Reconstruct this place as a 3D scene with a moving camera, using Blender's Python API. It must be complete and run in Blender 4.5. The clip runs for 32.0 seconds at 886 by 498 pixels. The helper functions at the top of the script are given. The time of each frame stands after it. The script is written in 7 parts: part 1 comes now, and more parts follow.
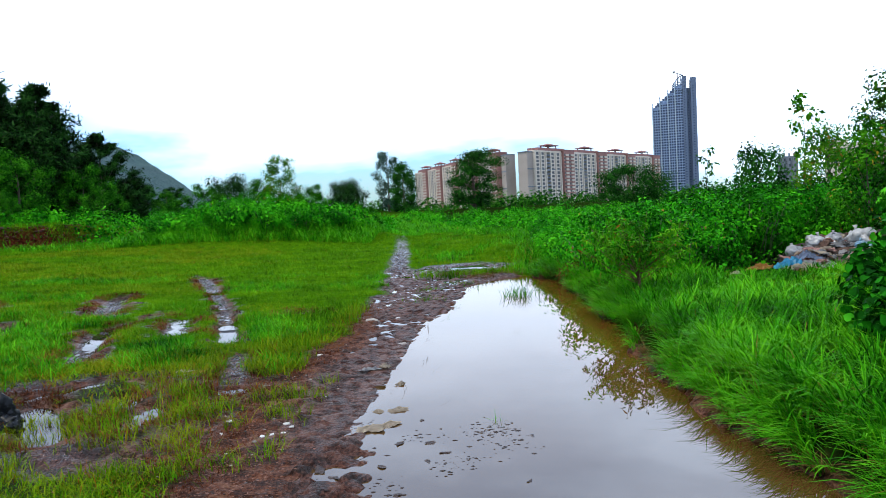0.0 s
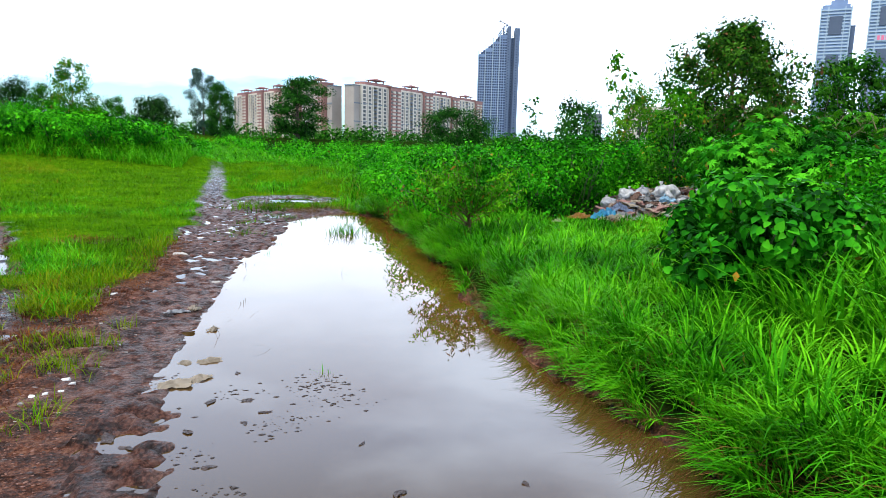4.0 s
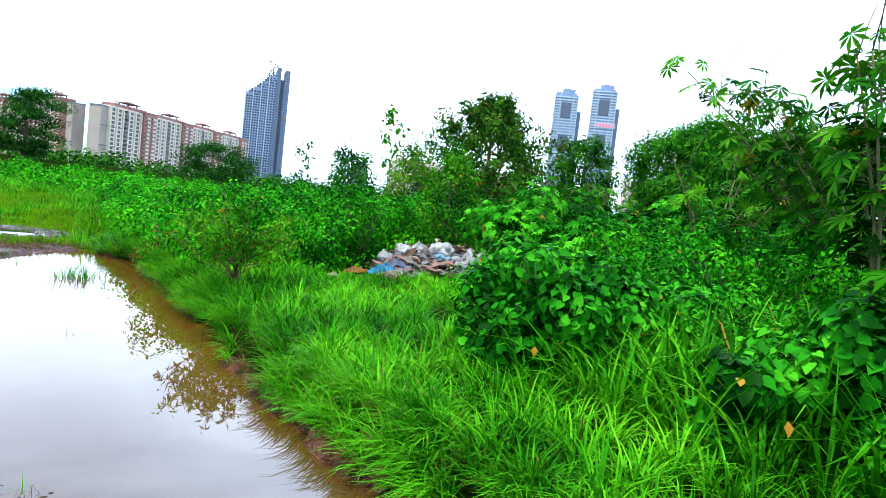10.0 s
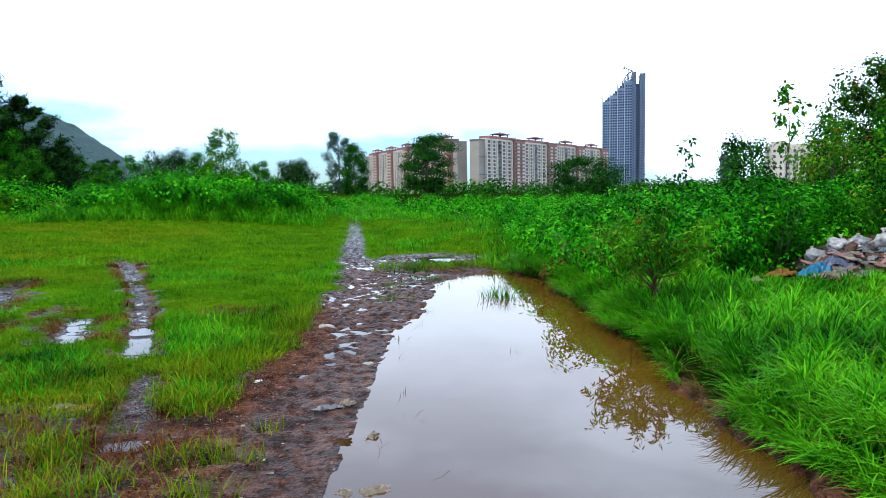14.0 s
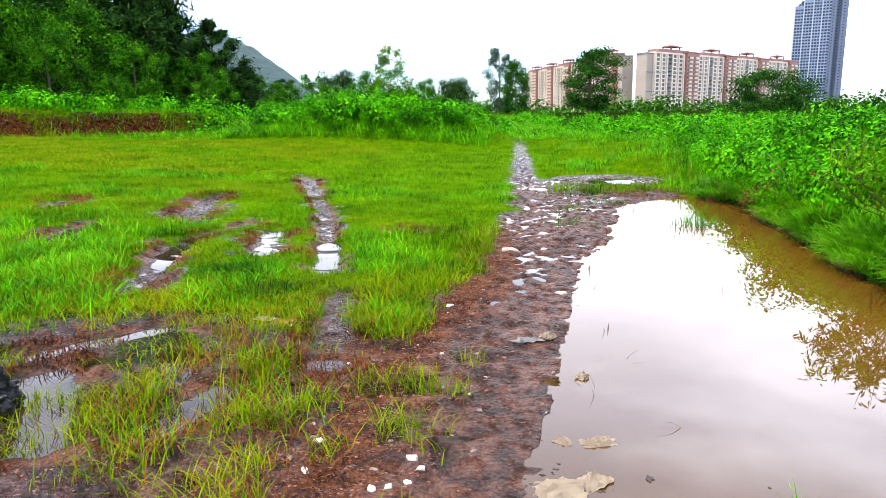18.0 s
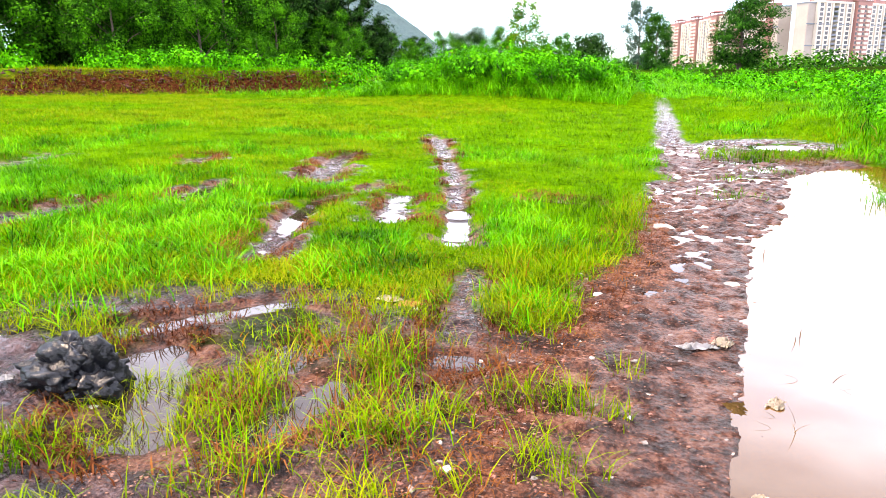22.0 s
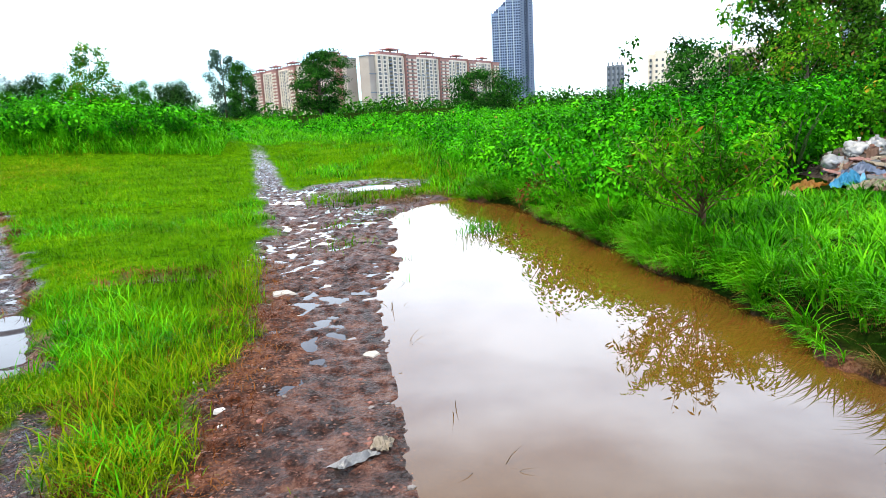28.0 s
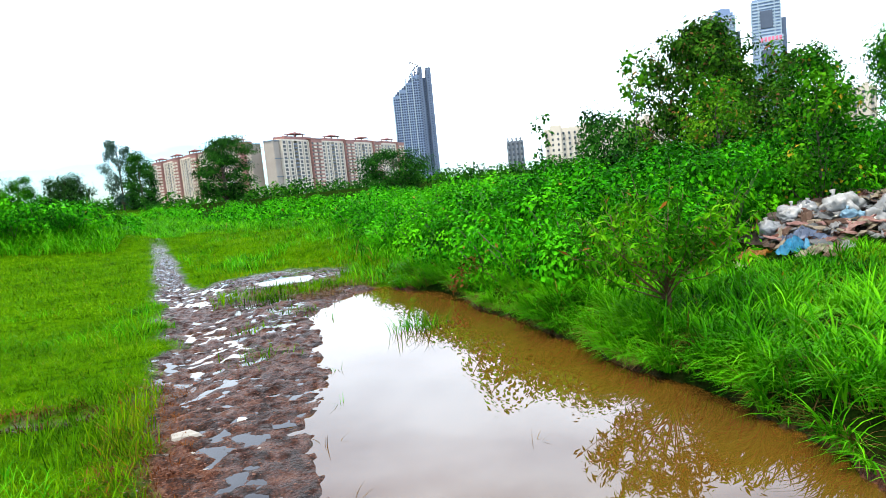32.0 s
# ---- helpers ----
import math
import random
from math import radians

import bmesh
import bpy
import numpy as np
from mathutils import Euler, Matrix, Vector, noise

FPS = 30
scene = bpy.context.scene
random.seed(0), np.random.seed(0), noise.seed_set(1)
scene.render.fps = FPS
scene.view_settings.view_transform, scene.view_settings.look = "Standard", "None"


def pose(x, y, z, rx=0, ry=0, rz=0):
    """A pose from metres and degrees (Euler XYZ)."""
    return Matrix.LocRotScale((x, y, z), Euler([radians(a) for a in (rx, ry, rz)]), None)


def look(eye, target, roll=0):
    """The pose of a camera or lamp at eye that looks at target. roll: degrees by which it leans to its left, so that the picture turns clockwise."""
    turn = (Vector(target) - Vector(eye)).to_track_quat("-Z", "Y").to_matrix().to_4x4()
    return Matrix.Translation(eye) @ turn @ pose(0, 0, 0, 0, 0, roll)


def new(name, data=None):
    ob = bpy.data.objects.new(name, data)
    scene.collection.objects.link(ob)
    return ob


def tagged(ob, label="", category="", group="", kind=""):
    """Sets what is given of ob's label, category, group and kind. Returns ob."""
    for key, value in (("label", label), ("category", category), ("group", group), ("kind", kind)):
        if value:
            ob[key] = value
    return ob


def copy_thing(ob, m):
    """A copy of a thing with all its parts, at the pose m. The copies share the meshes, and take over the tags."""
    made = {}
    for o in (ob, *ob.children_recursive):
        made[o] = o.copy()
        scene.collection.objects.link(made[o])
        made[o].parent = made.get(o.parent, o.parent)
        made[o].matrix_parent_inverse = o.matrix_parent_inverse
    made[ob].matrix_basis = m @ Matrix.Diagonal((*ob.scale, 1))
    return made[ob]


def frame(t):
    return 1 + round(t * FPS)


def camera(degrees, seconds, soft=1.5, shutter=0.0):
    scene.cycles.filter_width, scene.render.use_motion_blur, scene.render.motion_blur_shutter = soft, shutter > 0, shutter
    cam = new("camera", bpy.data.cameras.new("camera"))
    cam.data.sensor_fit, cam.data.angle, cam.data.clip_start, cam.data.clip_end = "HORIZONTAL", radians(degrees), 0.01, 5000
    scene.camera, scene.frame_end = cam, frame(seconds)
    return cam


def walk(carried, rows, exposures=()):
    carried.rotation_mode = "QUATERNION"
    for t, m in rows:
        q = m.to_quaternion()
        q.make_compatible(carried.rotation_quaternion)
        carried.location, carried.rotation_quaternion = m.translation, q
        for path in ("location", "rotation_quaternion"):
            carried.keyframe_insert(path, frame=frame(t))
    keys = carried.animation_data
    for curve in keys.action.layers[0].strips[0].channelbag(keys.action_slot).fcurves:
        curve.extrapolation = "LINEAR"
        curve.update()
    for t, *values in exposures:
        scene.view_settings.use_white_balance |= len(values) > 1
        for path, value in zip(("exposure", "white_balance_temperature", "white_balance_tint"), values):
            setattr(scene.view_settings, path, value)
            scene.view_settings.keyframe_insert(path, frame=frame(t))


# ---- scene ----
cam = camera(67.6, 32.0, soft=0.6)

# The camera's path: seconds, eye, target, roll.
PATH = [
    (0, (0.38, 0.551, 1.461), (0.263, 2.544, 1.338), -3.2),
    (0.5, (0.378, 0.598, 1.451), (0.233, 2.585, 1.278), -3.7),
    (1, (0.384, 0.627, 1.451), (0.216, 2.607, 1.226), -3.2),
    (1.5, (0.403, 0.688, 1.443), (0.311, 2.671, 1.2), -1.4),
    (2, (0.404, 0.776, 1.43), (0.455, 2.759, 1.17), -0.5),
    (2.5, (0.386, 0.837, 1.428), (0.558, 2.816, 1.195), -0.4),
    (4.5, (0.295, 1.066, 1.436), (0.801, 2.969, 1.086), 1.6),
    (5, (0.295, 1.136, 1.423), (0.905, 3.004, 1.05), 0.9),
    (5.5, (0.386, 1.263, 1.462), (1.074, 3.091, 1.03), 0.3),
    (6, (0.389, 1.36, 1.454), (1.204, 3.161, 1.147), 1.8),
    (6.5, (0.401, 1.42, 1.451), (1.236, 3.219, 1.191), 0.4),
    (7, (0.425, 1.491, 1.464), (1.301, 3.275, 1.241), -0.1),
    (7.5, (0.441, 1.533, 1.466), (1.34, 3.305, 1.236), 1.0),
    (8, (0.437, 1.555, 1.46), (1.344, 3.327, 1.257), 2.0),
    (8.5, (0.447, 1.59, 1.471), (1.363, 3.356, 1.267), 2.9),
    (9, (0.457, 1.614, 1.475), (1.405, 3.365, 1.282), 4.1),
    (9.5, (0.407, 1.655, 1.467), (1.438, 3.362, 1.317), 6.7),
    (10, (0.36, 1.698, 1.458), (1.427, 3.384, 1.319), 6.5),
    (10.5, (0.33, 1.758, 1.494), (1.386, 3.451, 1.352), 4.5),
    (11, (0.219, 1.773, 1.488), (1.182, 3.522, 1.362), 2.4),
    (11.5, (0.145, 1.801, 1.481), (0.967, 3.621, 1.362), 1.8),
    (12, (0.08, 1.85, 1.474), (0.699, 3.748, 1.356), 1.7),
    (12.5, (0.087, 1.901, 1.45), (0.568, 3.837, 1.309), 2.2),
    (13, (0.061, 1.985, 1.434), (0.405, 3.947, 1.256), 0.8),
    (13.5, (0.035, 2.068, 1.434), (0.251, 4.049, 1.274), -0.8),
    (14, (0.0, 2.193, 1.439), (0.038, 4.186, 1.267), -1.0),
    (14.5, (-0.006, 2.282, 1.408), (-0.131, 4.269, 1.215), -2.5),
    (15, (-0.049, 2.333, 1.398), (-0.313, 4.302, 1.167), -4.7),
    (15.5, (-0.057, 2.382, 1.387), (-0.372, 4.338, 1.111), -3.3),
    (17.5, (-0.287, 2.594, 1.409), (-0.573, 4.549, 1.096), 0.2),
    (18, (-0.359, 2.603, 1.4), (-0.782, 4.516, 0.999), -1.1),
    (18.5, (-0.408, 2.66, 1.399), (-0.949, 4.533, 0.953), -1.9),
    (19, (-0.433, 2.707, 1.39), (-1.115, 4.528, 0.919), -3.3),
    (19.5, (-0.471, 2.8, 1.391), (-1.248, 4.587, 0.942), -4.5),
    (20, (-0.495, 2.876, 1.398), (-1.328, 4.639, 0.954), -5.0),
    (20.5, (-0.527, 2.966, 1.419), (-1.31, 4.766, 1.037), -3.2),
    (21, (-0.553, 3.033, 1.396), (-1.328, 4.837, 1.011), -3.2),
    (21.5, (-0.604, 3.069, 1.395), (-1.387, 4.858, 0.963), -2.4),
    (22, (-0.628, 3.149, 1.382), (-1.4, 4.922, 0.871), -1.3),
    (22.5, (-0.659, 3.223, 1.423), (-1.351, 5.035, 0.935), 0.8),
    (23, (-0.749, 3.295, 1.405), (-1.309, 5.176, 1.02), 1.3),
    (23.5, (-0.762, 3.369, 1.434), (-1.165, 5.301, 1.112), 2.0),
    (24, (-0.78, 3.442, 1.436), (-1.014, 5.394, 1.07), -0.7),
    (24.5, (-0.806, 3.478, 1.412), (-0.862, 5.445, 1.054), -0.3),
    (25, (-0.8, 3.547, 1.418), (-0.745, 5.503, 1.004), -1.3),
    (25.5, (-0.813, 3.641, 1.415), (-0.655, 5.599, 1.036), -1.7),
    (27.5, (-0.767, 3.934, 1.402), (-0.457, 5.88, 1.057), -3.2),
    (28, (-0.717, 4.033, 1.391), (-0.386, 5.96, 0.97), -3.1),
    (28.5, (-0.734, 4.093, 1.407), (-0.341, 6.013, 1.007), -1.4),
    (29, (-0.719, 4.206, 1.41), (-0.183, 6.111, 1.122), -0.5),
    (29.5, (-0.762, 4.323, 1.478), (-0.175, 6.218, 1.225), -0.7),
    (30, (-0.805, 4.393, 1.421), (-0.203, 6.287, 1.193), -1.9),
    (30.5, (-0.763, 4.472, 1.428), (-0.145, 6.355, 1.156), -0.5),
    (31, (-0.77, 4.572, 1.421), (-0.2, 6.457, 1.07), -3.7),
    (31.5, (-0.775, 4.68, 1.436), (-0.225, 6.58, 1.141), -4.7),
    (32, (-0.702, 4.866, 1.446), (-0.097, 6.76, 1.233), -5.7),
]
# Stops by which the clip brightens and darkens: seconds, stops.
EXPOSURES = [(0, -0.44, 6250, 9), (1, -0.39, 6250, 9), (2.5, -0.04, 6250, 9), (4.5, 0.06, 6500, 8), (5.5, 0.71, 6450, 6), (6.5, 0.71, 6450, 5), (8, 0.46, 6300, 7), (9, 0.39, 6200, 6), (11, 0.09, 6200, 5), (12.5, -0.34, 6200, 8), (14, -0.29, 6200, 8), (15, -0.14, 6300, 9), (16.5, 0.15, 6600, 12), (18, 0.56, 7300, 17), (19, 0.86, 7500, 20), (20, 1.16, 7700, 23), (21, 1.31, 7750, 23), (22, 1.26, 7750, 23), (23, 1.36, 7600, 23), (24, 0.91, 7000, 18), (25, 0.58, 7350, 18), (27.5, 0.44, 6950, 10), (28, 0.44, 6850, 8), (29, 0.84, 6350, 4), (30, 0.54, 6300, 2), (30.8, 0.01, 6950, 10), (31.2, 0.01, 6950, 10), (32, 0.26, 6850, 6)]
walk(cam, [(t, look(eye, target, roll)) for t, eye, target, roll in PATH], EXPOSURES)

# ---- light ----
world = bpy.data.worlds.new("overcast_sky")
scene.world = world
world.use_nodes = True
wn, wl = world.node_tree.nodes, world.node_tree.links
wn.clear()
w_out, w_bg = wn.new("ShaderNodeOutputWorld"), wn.new("ShaderNodeBackground")
w_sky, w_tc, w_map = wn.new("ShaderNodeTexSky"), wn.new("ShaderNodeTexCoord"), wn.new("ShaderNodeMapping")
w_noise, w_ramp, w_mix = wn.new("ShaderNodeTexNoise"), wn.new("ShaderNodeValToRGB"), wn.new("ShaderNodeMix")
w_sep, w_low = wn.new("ShaderNodeSeparateXYZ"), wn.new("ShaderNodeMapRange")
w_add = wn.new("ShaderNodeMath")
w_sky.sky_type, w_sky.sun_disc = "NISHITA", False
w_sky.sun_elevation, w_sky.sun_rotation = radians(70), radians(241)
w_map.inputs["Scale"].default_value = (1.0, 1.0, 3.2)
w_noise.inputs["Scale"].default_value, w_noise.inputs["Detail"].default_value = 2.3, 5.0
w_noise.inputs["Roughness"].default_value = 0.55
w_ramp.color_ramp.elements[0].position, w_ramp.color_ramp.elements[1].position = 0.42, 0.62
w_ramp.color_ramp.elements[0].color, w_ramp.color_ramp.elements[1].color = (0, 0, 0, 1), (1, 1, 1, 1)
w_mix.data_type = "RGBA"
w_cloud = wn.new("ShaderNodeValToRGB")
w_cloud.color_ramp.elements[0].position, w_cloud.color_ramp.elements[1].position = 0.40, 0.60
w_cloud.color_ramp.elements[0].color, w_cloud.color_ramp.elements[1].color = (14.0, 18.3, 26.5, 1), (26.0, 31.5, 41.0, 1)
w_low.inputs["From Min"].default_value, w_low.inputs["From Max"].default_value = 0.0, 0.24
w_low.inputs["To Min"].default_value, w_low.inputs["To Max"].default_value = -0.16, 0.45
w_noise2 = wn.new("ShaderNodeTexNoise")
w_noise2.inputs["Scale"].default_value, w_noise2.inputs["Detail"].default_value = 2.6, 6.0
w_bg.inputs["Strength"].default_value = 0.085
wl.new(w_tc.outputs["Generated"], w_map.inputs["Vector"])
wl.new(w_map.outputs["Vector"], w_noise.inputs["Vector"])
wl.new(w_map.outputs["Vector"], w_noise2.inputs["Vector"])
wl.new(w_tc.outputs["Generated"], w_sep.inputs["Vector"])
wl.new(w_sep.outputs["Z"], w_low.inputs["Value"])
w_add.operation, w_add.use_clamp = "ADD", True
w_east = wn.new("ShaderNodeMath")
w_east.operation, w_east.inputs[1].default_value = "MULTIPLY_ADD", 0.30
wl.new(w_sep.outputs["X"], w_east.inputs[0])
wl.new(w_noise.outputs["Fac"], w_east.inputs[2])
wl.new(w_east.outputs[0], w_add.inputs[0])
wl.new(w_low.outputs["Result"], w_add.inputs[1])
wl.new(w_add.outputs[0], w_ramp.inputs["Fac"])
wl.new(w_noise2.outputs["Fac"], w_cloud.inputs["Fac"])
wl.new(w_ramp.outputs["Color"], w_mix.inputs["Factor"])
w_bright = wn.new("ShaderNodeMix")
w_bright.data_type, w_bright.blend_type = "RGBA", "MULTIPLY"
w_bright.inputs["Factor"].default_value, w_bright.inputs[7].default_value = 1.0, (2.0, 2.75, 3.5, 1)
wl.new(w_sky.outputs["Color"], w_bright.inputs[6])
wl.new(w_bright.outputs[2], w_mix.inputs[6])
w_form, w_even = wn.new("ShaderNodeMapRange"), wn.new("ShaderNodeMix")
w_form.inputs["From Min"].default_value, w_form.inputs["From Max"].default_value = 0.14, 0.42
wl.new(w_sep.outputs["Z"], w_form.inputs["Value"])
w_even.data_type = "RGBA"
w_even.inputs[6].default_value = (24.0, 28.0, 34.0, 1)
wl.new(w_form.outputs["Result"], w_even.inputs["Factor"])
wl.new(w_cloud.outputs["Color"], w_even.inputs[7])
wl.new(w_even.outputs[2], w_mix.inputs[7])
w_lift, w_gain = wn.new("ShaderNodeMapRange"), wn.new("ShaderNodeMix")
w_lift.interpolation_type = "SMOOTHSTEP"
w_lift.inputs["From Min"].default_value, w_lift.inputs["From Max"].default_value = 0.40, 0.58
w_lift.inputs["To Min"].default_value, w_lift.inputs["To Max"].default_value = 1.06, 0.52
wl.new(w_sep.outputs["Z"], w_lift.inputs["Value"])
w_gain.data_type, w_gain.blend_type = "RGBA", "MULTIPLY"
w_gain.inputs["Factor"].default_value = 1.0
wl.new(w_mix.outputs[2], w_gain.inputs[6])
wl.new(w_lift.outputs["Result"], w_gain.inputs[7])
wl.new(w_gain.outputs[2], w_bg.inputs["Color"])
wl.new(w_bg.outputs["Background"], w_out.inputs["Surface"])

sun_data = bpy.data.lights.new("sun", "SUN")
sun_data.energy, sun_data.angle, sun_data.color = 5.0, radians(10), (1.0, 0.91, 0.76)
sun = new("sun", sun_data)
sun.matrix_world = look((-16, -9, 50), (0, 0, 0))

# ---- materials ----
def nodes_of(name):
    m = bpy.data.materials.new(name)
    m.use_nodes = True
    return m, m.node_tree.nodes, m.node_tree.links, m.node_tree.nodes["Principled BSDF"]


def surface(name, c1, c2, rough=0.7, scale=6.0, bump=0.3, metal=0.0, fine=60.0, spec=0.5, height=0.02, island=0.0):
    """Two-tone surface with coarse stains and fine grain."""
    m, n, l, b = nodes_of(name)
    tc = n.new("ShaderNodeTexCoord")
    a, f = n.new("ShaderNodeTexNoise"), n.new("ShaderNodeTexNoise")
    a.inputs["Scale"].default_value, a.inputs["Detail"].default_value = scale, 6
    f.inputs["Scale"].default_value, f.inputs["Detail"].default_value = fine, 4
    mix, add = n.new("ShaderNodeMix"), n.new("ShaderNodeMath")
    mix.data_type = "RGBA"
    mix.inputs[6].default_value, mix.inputs[7].default_value = (*c1, 1), (*c2, 1)
    add.operation, add.use_clamp = "MULTIPLY_ADD", True
    l.new(tc.outputs["Object"], a.inputs["Vector"])
    l.new(tc.outputs["Object"], f.inputs["Vector"])
    l.new(a.outputs["Fac"], add.inputs[0])
    add.inputs[1].default_value = 2.2
    off = n.new("ShaderNodeMath")
    off.operation, off.inputs[1].default_value, off.inputs[2].default_value = "MULTIPLY_ADD", 0.5, -0.85
    l.new(f.outputs["Fac"], off.inputs[0])
    last = off.outputs[0]
    if island:
        geo, sh = n.new("ShaderNodeNewGeometry"), n.new("ShaderNodeMath")
        sh.operation, sh.inputs[1].default_value = "MULTIPLY_ADD", island
        l.new(geo.outputs["Random Per Island"], sh.inputs[0])
        l.new(last, sh.inputs[2])
        last = sh.outputs[0]
    l.new(last, add.inputs[2])
    l.new(add.outputs[0], mix.inputs["Factor"])
    l.new(mix.outputs[2], b.inputs["Base Color"])
    b.inputs["Roughness"].default_value, b.inputs["Metallic"].default_value = rough, metal
    b.inputs["Specular IOR Level"].default_value = spec
    bp = n.new("ShaderNodeBump")
    bp.inputs["Strength"].default_value, bp.inputs["Distance"].default_value = bump, height
    l.new(f.outputs["Fac"], bp.inputs["Height"])
    l.new(bp.outputs["Normal"], b.inputs["Normal"])
    return m


def foliage(name, dark, mid, light, rough=0.45, through_light=0.35, dry=None, share=0.04, patchy=2.6):
    """Leaf surface: hue by leaf, patches by place, light let through."""
    m, n, l, b = nodes_of(name)
    geo, tc = n.new("ShaderNodeNewGeometry"), n.new("ShaderNodeTexCoord")
    patch = n.new("ShaderNodeTexNoise")
    patch.inputs["Scale"].default_value = 1.3
    l.new(tc.outputs["Object"], patch.inputs["Vector"])
    add = n.new("ShaderNodeMath")
    add.operation, add.inputs[1].default_value = "MULTIPLY_ADD", 0.5
    sh = n.new("ShaderNodeMath")
    sh.operation, sh.inputs[1].default_value, sh.inputs[2].default_value = "MULTIPLY_ADD", patchy, 0.25 - 0.5 * patchy
    l.new(patch.outputs["Fac"], sh.inputs[0])
    l.new(geo.outputs["Random Per Island"], add.inputs[0])
    l.new(sh.outputs[0], add.inputs[2])
    ramp = n.new("ShaderNodeValToRGB")
    e = ramp.color_ramp.elements
    # Dark and mid tones lowered: shade between leaves is put into leaf colour.
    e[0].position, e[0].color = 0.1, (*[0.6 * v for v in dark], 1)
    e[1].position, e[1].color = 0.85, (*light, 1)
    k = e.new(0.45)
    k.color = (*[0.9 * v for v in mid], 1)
    l.new(add.outputs[0], ramp.inputs["Fac"])
    col = ramp.outputs["Color"]
    if dry:
        mix, gt = n.new("ShaderNodeMix"), n.new("ShaderNodeMath")
        mix.data_type, gt.operation, gt.inputs[1].default_value = "RGBA", "GREATER_THAN", 1.0 - share
        l.new(geo.outputs["Random Per Island"], gt.inputs[0])
        l.new(gt.outputs[0], mix.inputs["Factor"])
        l.new(col, mix.inputs[6])
        mix.inputs[7].default_value = (*dry, 1)
        col = mix.outputs[2]
    l.new(col, b.inputs["Base Color"])
    b.inputs["Roughness"].default_value, b.inputs["Specular IOR Level"].default_value = rough + 0.05, 0.018
    tr, ms = n.new("ShaderNodeBsdfTranslucent"), n.new("ShaderNodeMixShader")
    l.new(col, tr.inputs["Color"])
    ms.inputs["Fac"].default_value = 0.45 * through_light
    l.new(b.outputs["BSDF"], ms.inputs[1])
    l.new(tr.outputs["BSDF"], ms.inputs[2])
    l.new(ms.outputs["Shader"], n["Material Output"].inputs["Surface"])
    return m


def ground_material():
    """Soil under grass, wet mud and red gravel, laid out by the zones stored on the mesh."""
    m, n, l, b = nodes_of("wet_ground")
    tc = n.new("ShaderNodeTexCoord")

    def noise_at(scale, detail=5, rough=0.6):
        t = n.new("ShaderNodeTexNoise")
        t.inputs["Scale"].default_value, t.inputs["Detail"].default_value, t.inputs["Roughness"].default_value = scale, detail, rough
        l.new(tc.outputs["Object"], t.inputs["Vector"])
        return t

    def ramp_of(src, stops):
        r = n.new("ShaderNodeValToRGB")
        e = r.color_ramp.elements
        e[0].position, e[0].color = stops[0][0], (*stops[0][1], 1)
        e[1].position, e[1].color = stops[-1][0], (*stops[-1][1], 1)
        for p, c in stops[1:-1]:
            e.new(p).color = (*c, 1)
        l.new(src, r.inputs["Fac"])
        return r.outputs["Color"]

    def blend(f, a, c):
        x = n.new("ShaderNodeMix")
        x.data_type = "RGBA"
        l.new(f, x.inputs["Factor"])
        l.new(a, x.inputs[6])
        l.new(c, x.inputs[7])
        return x.outputs[2]

    mid_, fine = noise_at(7.0), noise_at(55.0, 6, 0.7)
    peb = n.new("ShaderNodeTexVoronoi")
    peb.inputs["Scale"].default_value = 42.0
    l.new(tc.outputs["Object"], peb.inputs["Vector"])
    # Soil kept near black so gaps under bank grass and weeds carry painted shade.
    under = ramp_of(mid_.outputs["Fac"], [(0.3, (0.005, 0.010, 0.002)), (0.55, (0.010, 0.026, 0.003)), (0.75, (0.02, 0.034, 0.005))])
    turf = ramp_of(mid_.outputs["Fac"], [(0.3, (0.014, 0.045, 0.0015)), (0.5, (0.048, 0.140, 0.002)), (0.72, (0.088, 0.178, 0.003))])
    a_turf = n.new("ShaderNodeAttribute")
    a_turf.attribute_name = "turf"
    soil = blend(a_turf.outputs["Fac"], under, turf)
    grit = n.new("ShaderNodeMath")
    grit.operation, grit.inputs[1].default_value = "MULTIPLY_ADD", 0.5
    halved = n.new("ShaderNodeMath")
    halved.operation, halved.inputs[1].default_value = "MULTIPLY", 0.5
    l.new(mid_.outputs["Fac"], halved.inputs[0])
    l.new(fine.outputs["Fac"], grit.inputs[0])
    l.new(halved.outputs[0], grit.inputs[2])
    mud = ramp_of(grit.outputs[0], [(0.42, (0.005, 0.0028, 0.0034)), (0.49, (0.026, 0.0145, 0.0160)), (0.57, (0.078, 0.047, 0.048))])
    red = ramp_of(grit.outputs[0], [(0.42, (0.006, 0.0025, 0.002)), (0.48, (0.046, 0.016, 0.009)), (0.535, (0.135, 0.045, 0.022)), (0.60, (0.21, 0.098, 0.056))])
    stone = ramp_of(peb.outputs["Color"], [(0.0, (0.03, 0.018, 0.015)), (0.6, (0.10, 0.052, 0.035)), (0.93, (0.13, 0.085, 0.065)), (1.0, (0.38, 0.31, 0.26))])
    a_mud, a_red = n.new("ShaderNodeAttribute"), n.new("ShaderNodeAttribute")
    a_mud.attribute_name, a_red.attribute_name = "mud", "red"
    half = n.new("ShaderNodeMath")
    half.operation, half.inputs[1].default_value = "MULTIPLY", 0.22
    l.new(a_red.outputs["Fac"], half.inputs[0])
    c = blend(half.outputs[0], blend(a_red.outputs["Fac"], mud, red), stone)
    c = blend(a_mud.outputs["Fac"], soil, c)
    a_earth = n.new("ShaderNodeAttribute")
    a_earth.attribute_name = "earth"
